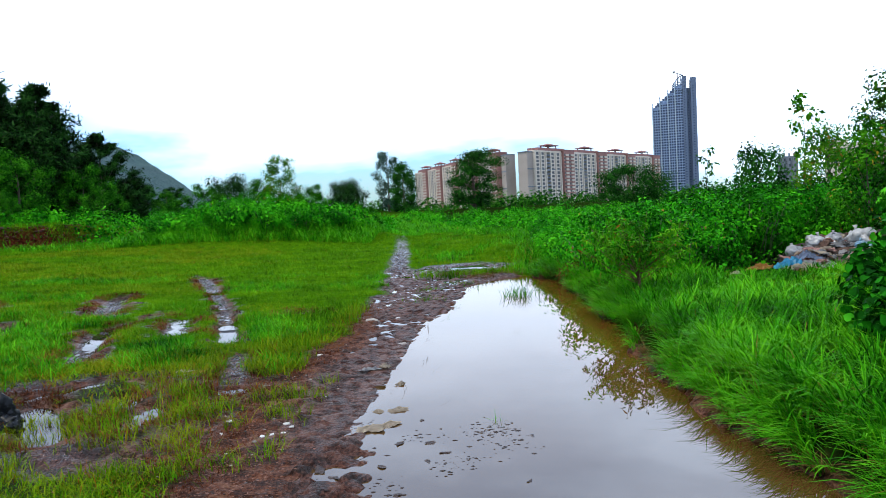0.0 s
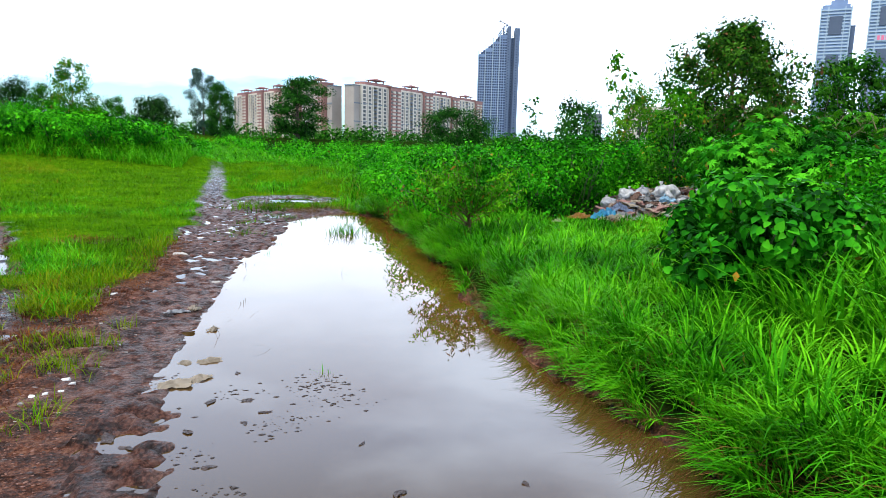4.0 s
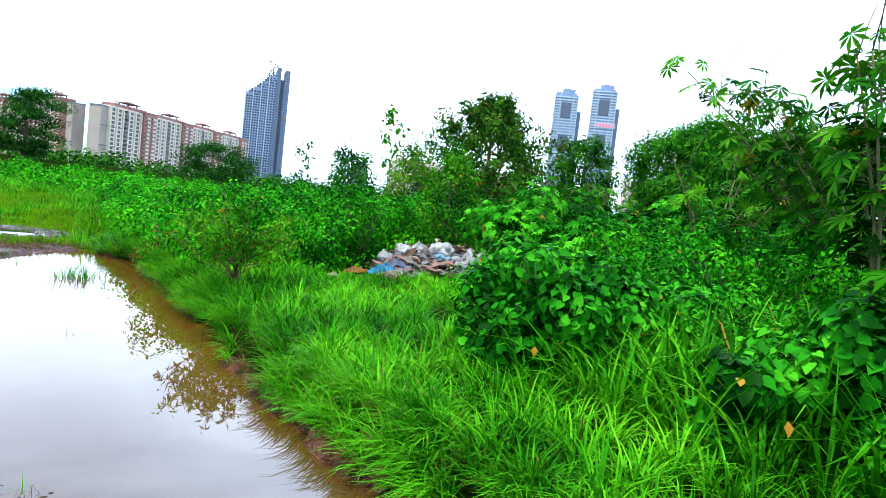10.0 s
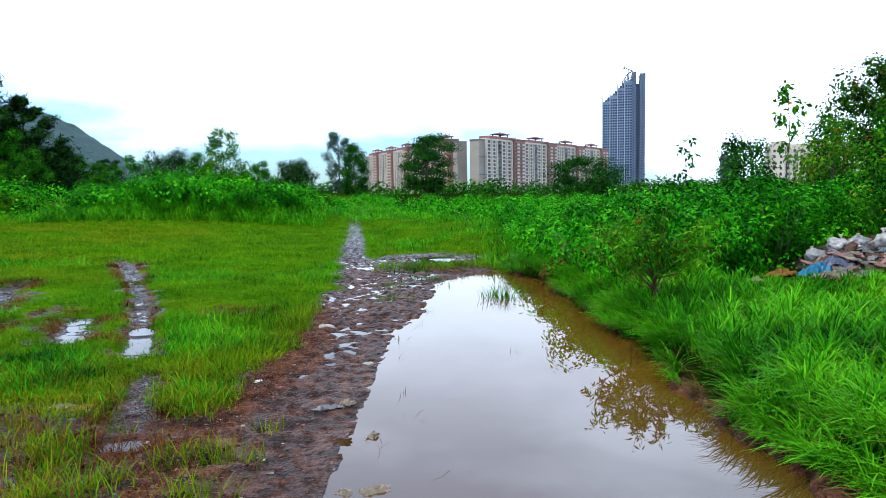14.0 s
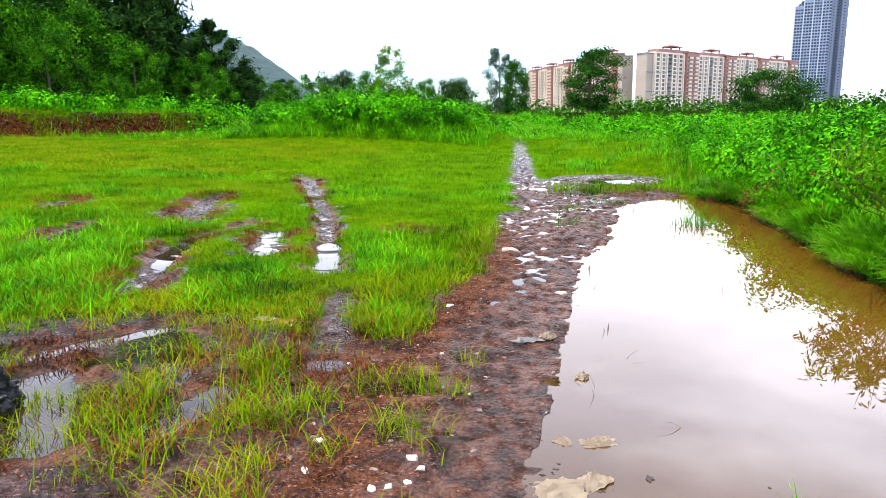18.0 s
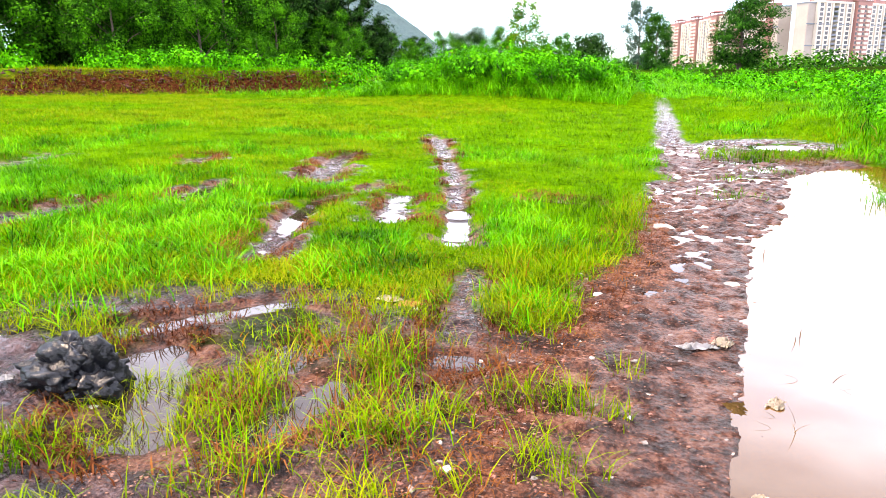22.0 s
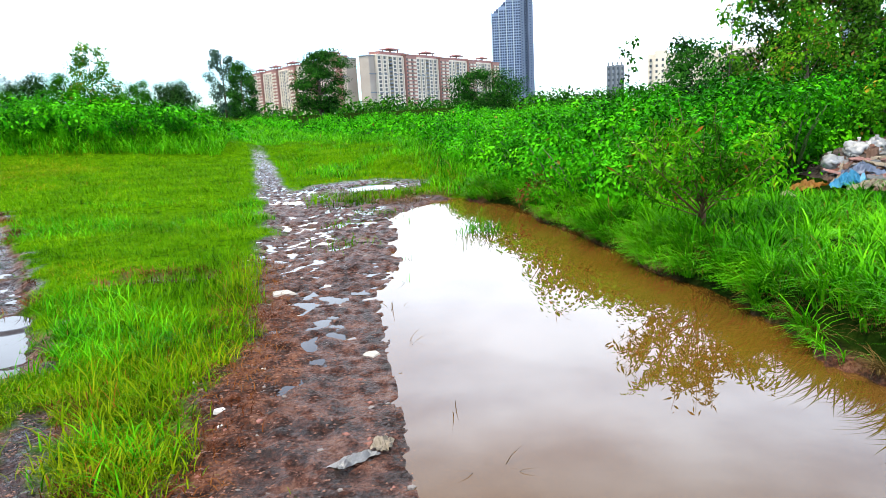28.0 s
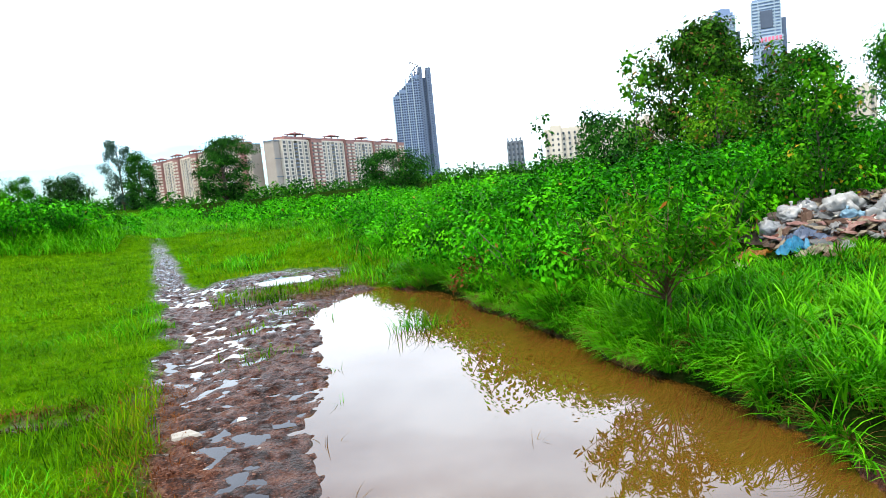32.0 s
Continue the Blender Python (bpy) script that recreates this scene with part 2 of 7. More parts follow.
    earth = ramp_of(grit.outputs[0], [(0.42, (0.010, 0.003, 0.0015)), (0.5, (0.040, 0.011, 0.005)), (0.6, (0.085, 0.026, 0.011))])
    c = blend(a_earth.outputs["Fac"], c, earth)
    l.new(c, b.inputs["Base Color"])
    rr = n.new("ShaderNodeMapRange")
    rr.inputs["From Min"].default_value, rr.inputs["From Max"].default_value = 0.49, 0.62
    rr.inputs["To Min"].default_value, rr.inputs["To Max"].default_value = 0.10, 0.75
    slick = noise_at(11.0, 4, 0.55)
    l.new(slick.outputs["Fac"], rr.inputs["Value"])
    dry = n.new("ShaderNodeMix")
    dry.data_type = "FLOAT"
    dry.inputs[2].default_value = 0.9
    damp = n.new("ShaderNodeMath")
    damp.operation, damp.inputs[1].default_value, damp.inputs[2].default_value = "MULTIPLY_ADD", -0.8, 1.0
    l.new(a_red.outputs["Fac"], damp.inputs[0])
    soaked = n.new("ShaderNodeMath")
    soaked.operation = "MULTIPLY"
    l.new(damp.outputs[0], soaked.inputs[0])
    l.new(a_mud.outputs["Fac"], soaked.inputs[1])
    l.new(soaked.outputs[0], dry.inputs[0])
    l.new(rr.outputs["Result"], dry.inputs[3])
    l.new(dry.outputs[0], b.inputs["Roughness"])
    gloss = n.new("ShaderNodeMath")
    gloss.operation, gloss.inputs[1].default_value = "MULTIPLY", 0.45
    film = n.new("ShaderNodeMapRange")
    film.inputs["From Min"].default_value, film.inputs["From Max"].default_value = 0.49, 0.62
    film.inputs["To Min"].default_value, film.inputs["To Max"].default_value = 1.0, 0.25
    l.new(slick.outputs["Fac"], film.inputs["Value"])
    wetness = n.new("ShaderNodeMath")
    wetness.operation = "MULTIPLY"
    l.new(soaked.outputs[0], wetness.inputs[0])
    l.new(film.outputs["Result"], wetness.inputs[1])
    l.new(wetness.outputs[0], gloss.inputs[0])
    l.new(gloss.outputs[0], b.inputs["Specular IOR Level"])
    hh = n.new("ShaderNodeMath")
    hh.operation = "ADD"
    l.new(fine.outputs["Fac"], hh.inputs[0])
    l.new(peb.outputs["Distance"], hh.inputs[1])
    bp = n.new("ShaderNodeBump")
    bp.inputs["Strength"].default_value, bp.inputs["Distance"].default_value = 1.0, 0.025
    l.new(hh.outputs[0], bp.inputs["Height"])
    l.new(bp.outputs["Normal"], b.inputs["Normal"])
    return m


def water_material(name, silt, deep, ior=2.3):
    m, n, l, b = nodes_of(name)
    tc, a = n.new("ShaderNodeTexCoord"), n.new("ShaderNodeTexNoise")
    a.inputs["Scale"].default_value, a.inputs["Detail"].default_value = 0.6, 3
    l.new(tc.outputs["Object"], a.inputs["Vector"])
    mix = n.new("ShaderNodeMix")
    mix.data_type = "RGBA"
    mix.inputs[6].default_value, mix.inputs[7].default_value = (*silt, 1), (*deep, 1)
    # the change of light is painted in: golden silt colour grows along the track
    sep, far, painted_mix = n.new("ShaderNodeSeparateXYZ"), n.new("ShaderNodeMapRange"), n.new("ShaderNodeMath")
    l.new(tc.outputs["Object"], sep.inputs["Vector"])
    l.new(sep.outputs["Y"], far.inputs["Value"])
    far.inputs["From Min"].default_value, far.inputs["From Max"].default_value = 3.6, 7.2
    far.inputs["To Min"].default_value, far.inputs["To Max"].default_value = -0.45, 0.4
    painted_mix.operation, painted_mix.use_clamp = "ADD", True
    l.new(far.outputs["Result"], painted_mix.inputs[0])
    l.new(a.outputs["Fac"], painted_mix.inputs[1])
    l.new(painted_mix.outputs[0], mix.inputs["Factor"])
    l.new(mix.outputs[2], b.inputs["Base Color"])
    b.inputs["Roughness"].default_value, b.inputs["IOR"].default_value = 0.012, ior
    b.inputs["Specular IOR Level"].default_value = 0.5
    r = n.new("ShaderNodeTexNoise")
    r.inputs["Scale"].default_value, r.inputs["Detail"].default_value = 3.0, 2
    l.new(tc.outputs["Object"], r.inputs["Vector"])
    bp = n.new("ShaderNodeBump")
    bp.inputs["Strength"].default_value, bp.inputs["Distance"].default_value = 0.02, 0.01
    l.new(r.outputs["Fac"], bp.inputs["Height"])
    l.new(bp.outputs["Normal"], b.inputs["Normal"])
    return m


def plastic(name, c, rough=0.35, bump=0.5):
    m, n, l, b = nodes_of(name)
    tc, a = n.new("ShaderNodeTexCoord"), n.new("ShaderNodeTexNoise")
    a.inputs["Scale"].default_value, a.inputs["Detail"].default_value = 9.0, 6
    l.new(tc.outputs["Object"], a.inputs["Vector"])
    mix = n.new("ShaderNodeMix")
    mix.data_type = "RGBA"
    mix.inputs[6].default_value = (*[v * 0.4 for v in c], 1)
    mix.inputs[7].default_value = (*c, 1)
    l.new(a.outputs["Fac"], mix.inputs["Factor"])
    l.new(mix.outputs[2], b.inputs["Base Color"])
    b.inputs["Roughness"].default_value = rough
    bp = n.new("ShaderNodeBump")
    bp.inputs["Strength"].default_value, bp.inputs["Distance"].default_value = bump, 0.02
    l.new(a.outputs["Fac"], bp.inputs["Height"])
    l.new(bp.outputs["Normal"], b.inputs["Normal"])
    return m


M_GROUND = ground_material()
M_WATER = water_material("muddy_water", (0.054, 0.031, 0.0105), (0.094, 0.044, 0.0062), 1.78)
M_WATER2 = water_material("rut_water", (0.030, 0.020, 0.015), (0.022, 0.015, 0.012), 1.36)
M_LAWN = foliage("lawn_grass", (0.015, 0.066, 0.0013), (0.064, 0.212, 0.0018), (0.142, 0.298, 0.0028), 0.5, 0.45, (0.22, 0.16, 0.02), 0.01, 1.2)
M_DRYGRASS = foliage("yellowing_grass", (0.055, 0.12, 0.002), (0.130, 0.225, 0.003), (0.21, 0.24, 0.006), 0.5, 0.35, (0.19, 0.08, 0.008), 0.04, 1.2)
M_LONG = foliage("long_bank_grass", (0.006, 0.056, 0.0012), (0.034, 0.245, 0.0025), (0.122, 0.44, 0.008), 0.4, 0.35, (0.155, 0.11, 0.02), 0.008, 1.5)
M_STRAW = foliage("dead_grass", (0.062, 0.0372, 0.0124), (0.105, 0.062, 0.0186), (0.155, 0.105, 0.0372), 0.6, 0.2)
M_WEED = foliage("weed_leaves", (0.004995, 0.07078, 0.001669), (0.02016, 0.2341, 0.003338), (0.06496, 0.3976, 0.006664), 0.42, 0.25, (0.209, 0.149, 0.0223), 0.006)
M_WEED2 = foliage("bright_weed_leaves", (0.007638, 0.09162, 0.001523), (0.028, 0.2677, 0.003058), (0.08288, 0.4256, 0.006115), 0.42, 0.28)
M_VINE = foliage("vine_leaves", (0.004502, 0.05634, 0.00224), (0.01792, 0.196, 0.004502), (0.07392, 0.3864, 0.0112), 0.4, 0.22, (0.301, 0.181, 0.0301), 0.004)
M_CASTOR = foliage("castor_leaves", (0.005, 0.052, 0.0015), (0.021, 0.15, 0.003), (0.07, 0.26, 0.006), 0.4, 0.32, (0.30, 0.22, 0.015), 0.02)
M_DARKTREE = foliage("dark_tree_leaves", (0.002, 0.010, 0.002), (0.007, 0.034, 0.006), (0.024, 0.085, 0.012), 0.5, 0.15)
M_TREE = foliage("tree_leaves", (0.004, 0.034, 0.0025), (0.013, 0.092, 0.0045), (0.045, 0.185, 0.008), 0.5, 0.22)
M_FARTREE = foliage("deep_green_leaves", (0.003, 0.020, 0.003), (0.009, 0.062, 0.006), (0.032, 0.14, 0.012), 0.5, 0.18)
M_BLUETREE = foliage("grey_green_leaves", (0.022, 0.056, 0.046), (0.038, 0.088, 0.064), (0.07, 0.135, 0.09), 0.5, 0.3)
M_THICKET = foliage("feathery_tree_leaves", (0.005, 0.045, 0.0025), (0.018, 0.135, 0.005), (0.065, 0.27, 0.010), 0.5, 0.3)
M_OLIVE = foliage("olive_tree_leaves", (0.007, 0.034, 0.003), (0.021, 0.092, 0.005), (0.058, 0.165, 0.010), 0.5, 0.3, (0.13, 0.06, 0.025), 0.05)
M_YELLOWTREE = foliage("yellow_green_leaves", (0.0178, 0.114, 0.00356), (0.0399, 0.192, 0.0057), (0.0969, 0.256, 0.00856), 0.5, 0.4, (0.214, 0.143, 0.0214), 0.06)
M_RUST = foliage("rusty_dead_leaves", (0.0558, 0.0155, 0.0062), (0.105, 0.031, 0.0112), (0.161, 0.062, 0.0186), 0.6, 0.2)
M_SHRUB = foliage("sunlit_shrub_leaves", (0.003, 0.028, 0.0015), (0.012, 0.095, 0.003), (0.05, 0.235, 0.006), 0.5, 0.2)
M_BARK = surface("bark", (0.033, 0.0248, 0.0193), (0.088, 0.066, 0.0495), 0.9, 5, 0.8, fine=45)
M_STEM = surface("green_stem", (0.02, 0.05, 0.01), (0.05, 0.085, 0.02), 0.6, 8, 0.3)
M_REDSTEM = surface("reddish_stem", (0.05, 0.018, 0.01), (0.12, 0.05, 0.022), 0.7, 8, 0.3)
M_STONE = surface("pale_stone", (0.237, 0.21, 0.178), (0.367, 0.346, 0.315), 0.6, 12, 0.4)
M_TILE = surface("broken_tile", (0.372, 0.36, 0.336), (0.492, 0.48, 0.462), 0.3, 14, 0.15)
M_BRICK = surface("broken_brick", (0.15, 0.0525, 0.0375), (0.27, 0.112, 0.0825), 0.8, 18, 0.5)
M_GREY = surface("grey_stone", (0.105, 0.09, 0.0825), (0.21, 0.18, 0.165), 0.6, 14, 0.5)
M_MUDCLOD = surface("wet_mud_clod", (0.010, 0.005, 0.0045), (0.045, 0.024, 0.020), 0.5, 20, 0.8)
M_WHITE = plastic("white_plastic", (0.44, 0.44, 0.45), 0.35, 0.9)
M_CLEAR = plastic("milky_plastic", (0.33, 0.34, 0.36), 0.25, 0.9)
M_BLUE = plastic("blue_plastic", (0.06, 0.42, 0.72), 0.35)
M_PALEBLUE = plastic("pale_blue_plastic", (0.20, 0.36, 0.50), 0.35, 0.9)
M_BLUEGREY = plastic("blue_grey_plastic", (0.26, 0.33, 0.50), 0.3)
M_ORANGE = plastic("orange_plastic", (0.511, 0.215, 0.0248), 0.45)
M_PINK = plastic("pink_plastic", (0.578, 0.314, 0.28), 0.45)
M_BROWNRAG = plastic("brown_rag", (0.215, 0.124, 0.0907), 0.85)
M_CREAMRAG = plastic("cream_rag", (0.511, 0.429, 0.33), 0.8)
M_BLACK = surface("black_plastic", (0.003, 0.0035, 0.005), (0.008, 0.009, 0.012), 0.3, 9, 0.4, spec=0.28)
# Blue distance haze is mixed into the hill's woodland colour.
M_HILL = surface("haze_blue_wooded_hill", (0.013, 0.044, 0.052), (0.034, 0.084, 0.082), 0.95, 0.03, 0.9, fine=0.16, height=9.0)
M_REDSOIL = surface("red_soil", (0.016, 0.004, 0.002), (0.070, 0.015, 0.007), 0.9, 1.5, 0.8, fine=14, height=0.06, island=0.25)
M_CREAM = surface("cream_render", (0.57, 0.485, 0.395), (0.67, 0.585, 0.485), 0.85, 0.05, 0.1, fine=1.0)
M_PINKWALL = surface("pink_render", (0.29, 0.135, 0.112), (0.36, 0.175, 0.148), 0.85, 0.05, 0.1, fine=1.0)
M_ROOF = surface("maroon_roof", (0.20, 0.085, 0.08), (0.29, 0.14, 0.125), 0.8, 0.2, 0.1, fine=2.0)
M_DARKGLASS = surface("dark_window", (0.03, 0.035, 0.045), (0.08, 0.09, 0.11), 0.15, 0.4, 0.0, fine=2.0)
M_TOWER = surface("blue_grey_cladding", (0.15, 0.21, 0.35), (0.21, 0.29, 0.44), 0.5, 0.03, 0.05, fine=0.6)
M_TOWERDARK = surface("blue_shaded_glass", (0.022, 0.038, 0.085), (0.04, 0.062, 0.125), 0.2, 0.05, 0.05, fine=0.6)
M_TWIN = surface("pale_blue_cladding", (0.30, 0.38, 0.47), (0.38, 0.46, 0.54), 0.5, 0.03, 0.05, fine=0.6)
M_GREYBLOCK = surface("grey_render", (0.13, 0.15, 0.18), (0.19, 0.21, 0.24), 0.8, 0.05, 0.1, fine=1.0)
M_SIGN = surface("red_roof_sign", (0.65, 0.12, 0.22), (0.75, 0.2, 0.3), 0.5, 1.0, 0.0)
M_CRANE = surface("crane_steel", (0.20, 0.20, 0.22), (0.32, 0.32, 0.34), 0.5, 1.0, 0.0)

# ---- building helpers ----
RNG = np.random.default_rng(7)
LATTICE = np.random.default_rng(3).random((8, 256, 256))


def vnoise(x, y, scale=1.0, seed=0):
    """Smooth noise of the plan, 0 to 1."""
    x, y = np.asarray(x, float) * scale + 37.3, np.asarray(y, float) * scale + 91.7
    i, j = np.floor(x).astype(int), np.floor(y).astype(int)
    u, v = x - i, y - j
    u, v = u * u * (3 - 2 * u), v * v * (3 - 2 * v)
    t = LATTICE[seed % 8]
    a, b_, c, d = t[i % 256, j % 256], t[(i + 1) % 256, j % 256], t[i % 256, (j + 1) % 256], t[(i + 1) % 256, (j + 1) % 256]
    return (a * (1 - u) + b_ * u) * (1 - v) + (c * (1 - u) + d * u) * v


def rnoise(x, y, scale=1.0, seed=0):
    """The same noise turned away from the axes, two octaves of it."""
    u, v = 0.83 * x + 0.56 * y, -0.56 * x + 0.83 * y
    return 0.65 * vnoise(u, v, scale, seed) + 0.35 * vnoise(0.4 * u - 0.92 * v, 0.92 * u + 0.4 * v, 2.1 * scale, seed + 1)


def smooth(a, b_, x):
    k = np.clip((np.asarray(x, float) - a) / (b_ - a), 0, 1)
    return k * k * (3 - 2 * k)


def mesh_np(name, verts, faces, material, shade=False):
    """A mesh from arrays: verts (n, 3), faces (m, 3) or (m, 4)."""
    me = bpy.data.meshes.new(name)
    faces = np.ascontiguousarray(faces, dtype=np.int32)
    k = faces.shape[1]
    me.vertices.add(len(verts))
    me.vertices.foreach_set("co", np.ascontiguousarray(verts, dtype=np.float32).ravel())
    me.loops.add(faces.size)
    me.loops.foreach_set("vertex_index", faces.ravel())
    me.polygons.add(len(faces))
    me.polygons.foreach_set("loop_start", np.arange(0, faces.size, k, dtype=np.int32))
    if shade:
        me.polygons.foreach_set("use_smooth", np.ones(len(faces), dtype=bool))
    me.update(calc_edges=True)
    me.validate()
    me.materials.append(material)
    return me


def put(ob, parent=None, at=None):
    if parent is not None:
        ob.parent = parent
    if at is not None:
        ob.matrix_basis = at
    return ob


def part(name, bm, material, parent, label=""):
    """Links a bmesh as one mesh object under a thing or a part."""
    me = bpy.data.meshes.new(name)
    bm.to_mesh(me)
    bm.free()
    me.materials.append(material)
    ob = put(new(name, me), parent)
    return tagged(ob, label) if label else ob


def thing(name, x, y, z, label, category, group="", turn=0.0):
    ob = new(name)
    ob.empty_display_size = 0.1
    ob.matrix_basis = pose(x, y, z, 0, 0, turn)
    return tagged(ob, label, category, group)


def tube(bm, pts, radii, sides=6):
    """A tapered tube along points, added to bm."""
    rings = []
    for k, p in enumerate(pts):
        p = Vector(p)
        d = (Vector(pts[min(k + 1, len(pts) - 1)]) - Vector(pts[max(k - 1, 0)])).normalized()
        a = d.orthogonal().normalized()
        c = d.cross(a)
        rings.append([bm.verts.new(p + radii[k] * (math.cos(2 * math.pi * s / sides) * a + math.sin(2 * math.pi * s / sides) * c)) for s in range(sides)])
    for r0, r1 in zip(rings, rings[1:]):
        for s in range(sides):
            f = bm.faces.new((r0[s], r0[(s + 1) % sides], r1[(s + 1) % sides], r1[s]))
            f.smooth = True
    bm.faces.new(rings[-1])
    bm.faces.new(rings[0][::-1])


def boxed(bm, x0, y0, z0, x1, y1, z1):
    v = [bm.verts.new((x, y, z)) for x in (x0, x1) for y in (y0, y1) for z in (z0, z1)]
    for q in ((0, 1, 3, 2), (4, 6, 7, 5), (0, 4, 5, 1), (2, 3, 7, 6), (0, 2, 6, 4), (1, 5, 7, 3)):
        bm.faces.new([v[i] for i in q])


# ---- the lie of the land ----
RIGHT_Y = [1.5, 3.2, 4.5, 5.5, 6.5, 8.0, 9.4, 11.0, 12.0, 13.0, 13.9, 15.5, 18.0, 20.0, 24.0, 34.0, 60.0]
RIGHT_X = [2.15, 2.05, 2.02, 1.95, 1.88, 1.86, 1.86, 1.82, 1.80, 1.62, 1.45, 1.35, 0.9, 0.1, -1.5, -2.9, -6.0]
LEFT_Y = [1.0, 2.2, 3.0, 4.2, 4.6, 5.2, 6.0, 7.0, 8.3, 9.0, 10.0, 10.8, 11.7, 12.4, 13.2, 13.8, 14.1]
LEFT_X = [0.9, 0.2, -0.45, -0.78, -0.60, -0.55, -0.50, -0.47, -0.43, -0.38, -0.12, -0.05, 0.05, 0.02, 0.40, 0.85, 1.6]
TRACK_Y = [1.0, 3.8, 5.0, 6.0, 7.0, 8.0, 9.5, 11.0, 12.0, 14.0, 20.0, 23.0, 33.0, 54.0]
TRACK_X = [-1.6, -1.42, -1.5, -1.55, -1.40, -1.32, -1.38, -1.43, -1.47, -1.66, -2.35, -2.6, -3.8, -6.2]
# The foot of the tall weeds.
FOOT_Y = [8.5, 9.6, 11.0, 12.6, 17.0, 20.0, 26.0, 35.0, 45.0, 60.0]
FOOT_X = [3.2, 2.35, 2.0, 1.85, 2.1, 2.6, 2.2, -0.2, -3.0, -5.5]
# Bare or wet places in the lawn: x, y, x, y, radius, how deep.
RUTS = [(-2.64, 8.0, -3.0, 9.0, 0.2, 0.08), (-3.0, 9.0, -3.55, 10.2, 0.15, 0.05), (-3.65, 10.5, -4.6, 12.5, 0.14, 0.04), (-4.6, 12.5, -5.9, 15.0, 0.2, 0.04),
        (-3.45, 8.45, -3.9, 9.6, 0.22, 0.04), (-3.85, 6.95, -4.5, 8.7, 0.21, 0.07), (-4.5, 8.9, -4.3, 10.1, 0.16, 0.04), (-5.3, 10.0, -6.1, 11.9, 0.27, 0.07),
        (-5.85, 8.4, -6.1, 9.1, 0.22, 0.06), (-7.5, 10.2, -7.8, 10.8, 0.24, 0.06), (-6.65, 6.9, -6.5, 7.5, 0.34, 0.06), (-9.5, 9.0, -10.2, 10.0, 0.34, 0.06),
        (-3.12, 5.3, -2.68, 4.82, 0.27, 0.06), (-2.25, 4.98, -2.12, 5.38, 0.19, 0.045), (-2.52, 5.5, -2.53, 5.68, 0.13, 0.05), (-1.95, 5.72, -1.70, 5.86, 0.17, 0.038),
        (-2.66, 6.12, -2.46, 5.95, 0.15, 0.05), (-1.8, 6.0, -2.16, 7.15, 0.19, 0.015), (-3.5, 5.5, -2.9, 6.25, 0.13, 0.04), (-1.9, 9.9, -2.5, 10.0, 0.18, 0.05)]


def capsule(x, y, x1, y1, x2, y2):
    dx, dy = x2 - x1, y2 - y1
    k = np.clip(((x - x1) * dx + (y - y1) * dy) / (dx * dx + dy * dy + 1e-9), 0, 1)
    return np.hypot(x - x1 - k * dx, y - y1 - k * dy)


def slope_z(x, y):
    """The lie of the ground with no ruts or puddle."""
    x, y = np.asarray(x, float), np.asarray(y, float)
    s = -(x + 20) * 0.78 + (y - 26) * 0.63
    near = np.clip(-x - 1.4, 0, 26)
    z = 0.045 + 0.038 * near
    along = (x + 20) * 0.63 + (y - 26) * 0.78
    z = z + 0.95 * smooth(0.0, 1.3, s + 0.5 * (vnoise(x, y, 0.7, 1) - 0.5)) * smooth(13, 4, along)
    z = z + 1.3 * np.exp(-(((x + 8.9) / 4.8) ** 2 + ((y - 28.8) / 2.4) ** 2))
    z = z + 0.9 * smooth(2, 30, s)
    e = x - np.interp(y, RIGHT_Y, RIGHT_X)
    z = z + 0.14 * smooth(0.0, 0.3, e) + 0.05 * np.clip(e, 0, 6) * smooth(40, 16, y)
    return z * smooth(400, 120, np.hypot(x, y))


def mud_at(x, y):
    """1 where the earth is bare and wet, 0 under full grass."""
    x, y = np.asarray(x, float), np.asarray(y, float)
    wob = 0.35 * (vnoise(x, y, 1.7, 2) - 0.5) + 0.16 * (vnoise(x, y, 6.0, 3) - 0.5)
    lt, rt = np.interp(y, TRACK_Y, TRACK_X), np.interp(y, RIGHT_Y, RIGHT_X)
    narrow = smooth(13.6, 15.5, y)
    right = rt * (1 - narrow) + (lt + 0.62 - 0.012 * np.clip(y - 15, 0, 20)) * narrow
    m = smooth(-0.12, 0.12, x - lt + wob * (1 - 0.6 * narrow)) * smooth(0.1, -0.1, x - right + wob * 0.5)
    blot = smooth(0.0, 0.4, 1 - np.hypot((x + 0.1) / 1.6, (y - 15.7) / 1.9) + wob)
    m = np.maximum(m, blot)
    zone = smooth(-0.2, 0.25, 1 - np.hypot((x + 2.5) / 1.75, (y - 5.2) / 1.35) + 1.3 * wob)
    m = np.maximum(m, zone * (0.25 + 0.75 * smooth(0.22, 0.40, vnoise(x, y, 1.9, 6))))
    m = np.maximum(m, smooth(3.4, 2.6, y) * smooth(-3.0, -2.0, x) * smooth(2.2, 1.8, x))
    for x1, y1, x2, y2, r, _ in RUTS:
        m = np.maximum(m, smooth(1.5 * r, 0.8 * r, capsule(x, y, x1, y1, x2, y2) + wob * 0.5 + 1.6 * r * (vnoise(x, y, 2.3, 1) - 0.45) + 1.3 * r * (vnoise(x, y, 8.0, 7) - 0.5)))
    bare = smooth(38, 30, y) * (0.35 + 0.65 * smooth(24, 22, y) + 0.5 * smooth(0.4, 0.6, vnoise(x, y, 0.9, 1)))
    return m * np.clip(bare, 0, 1)


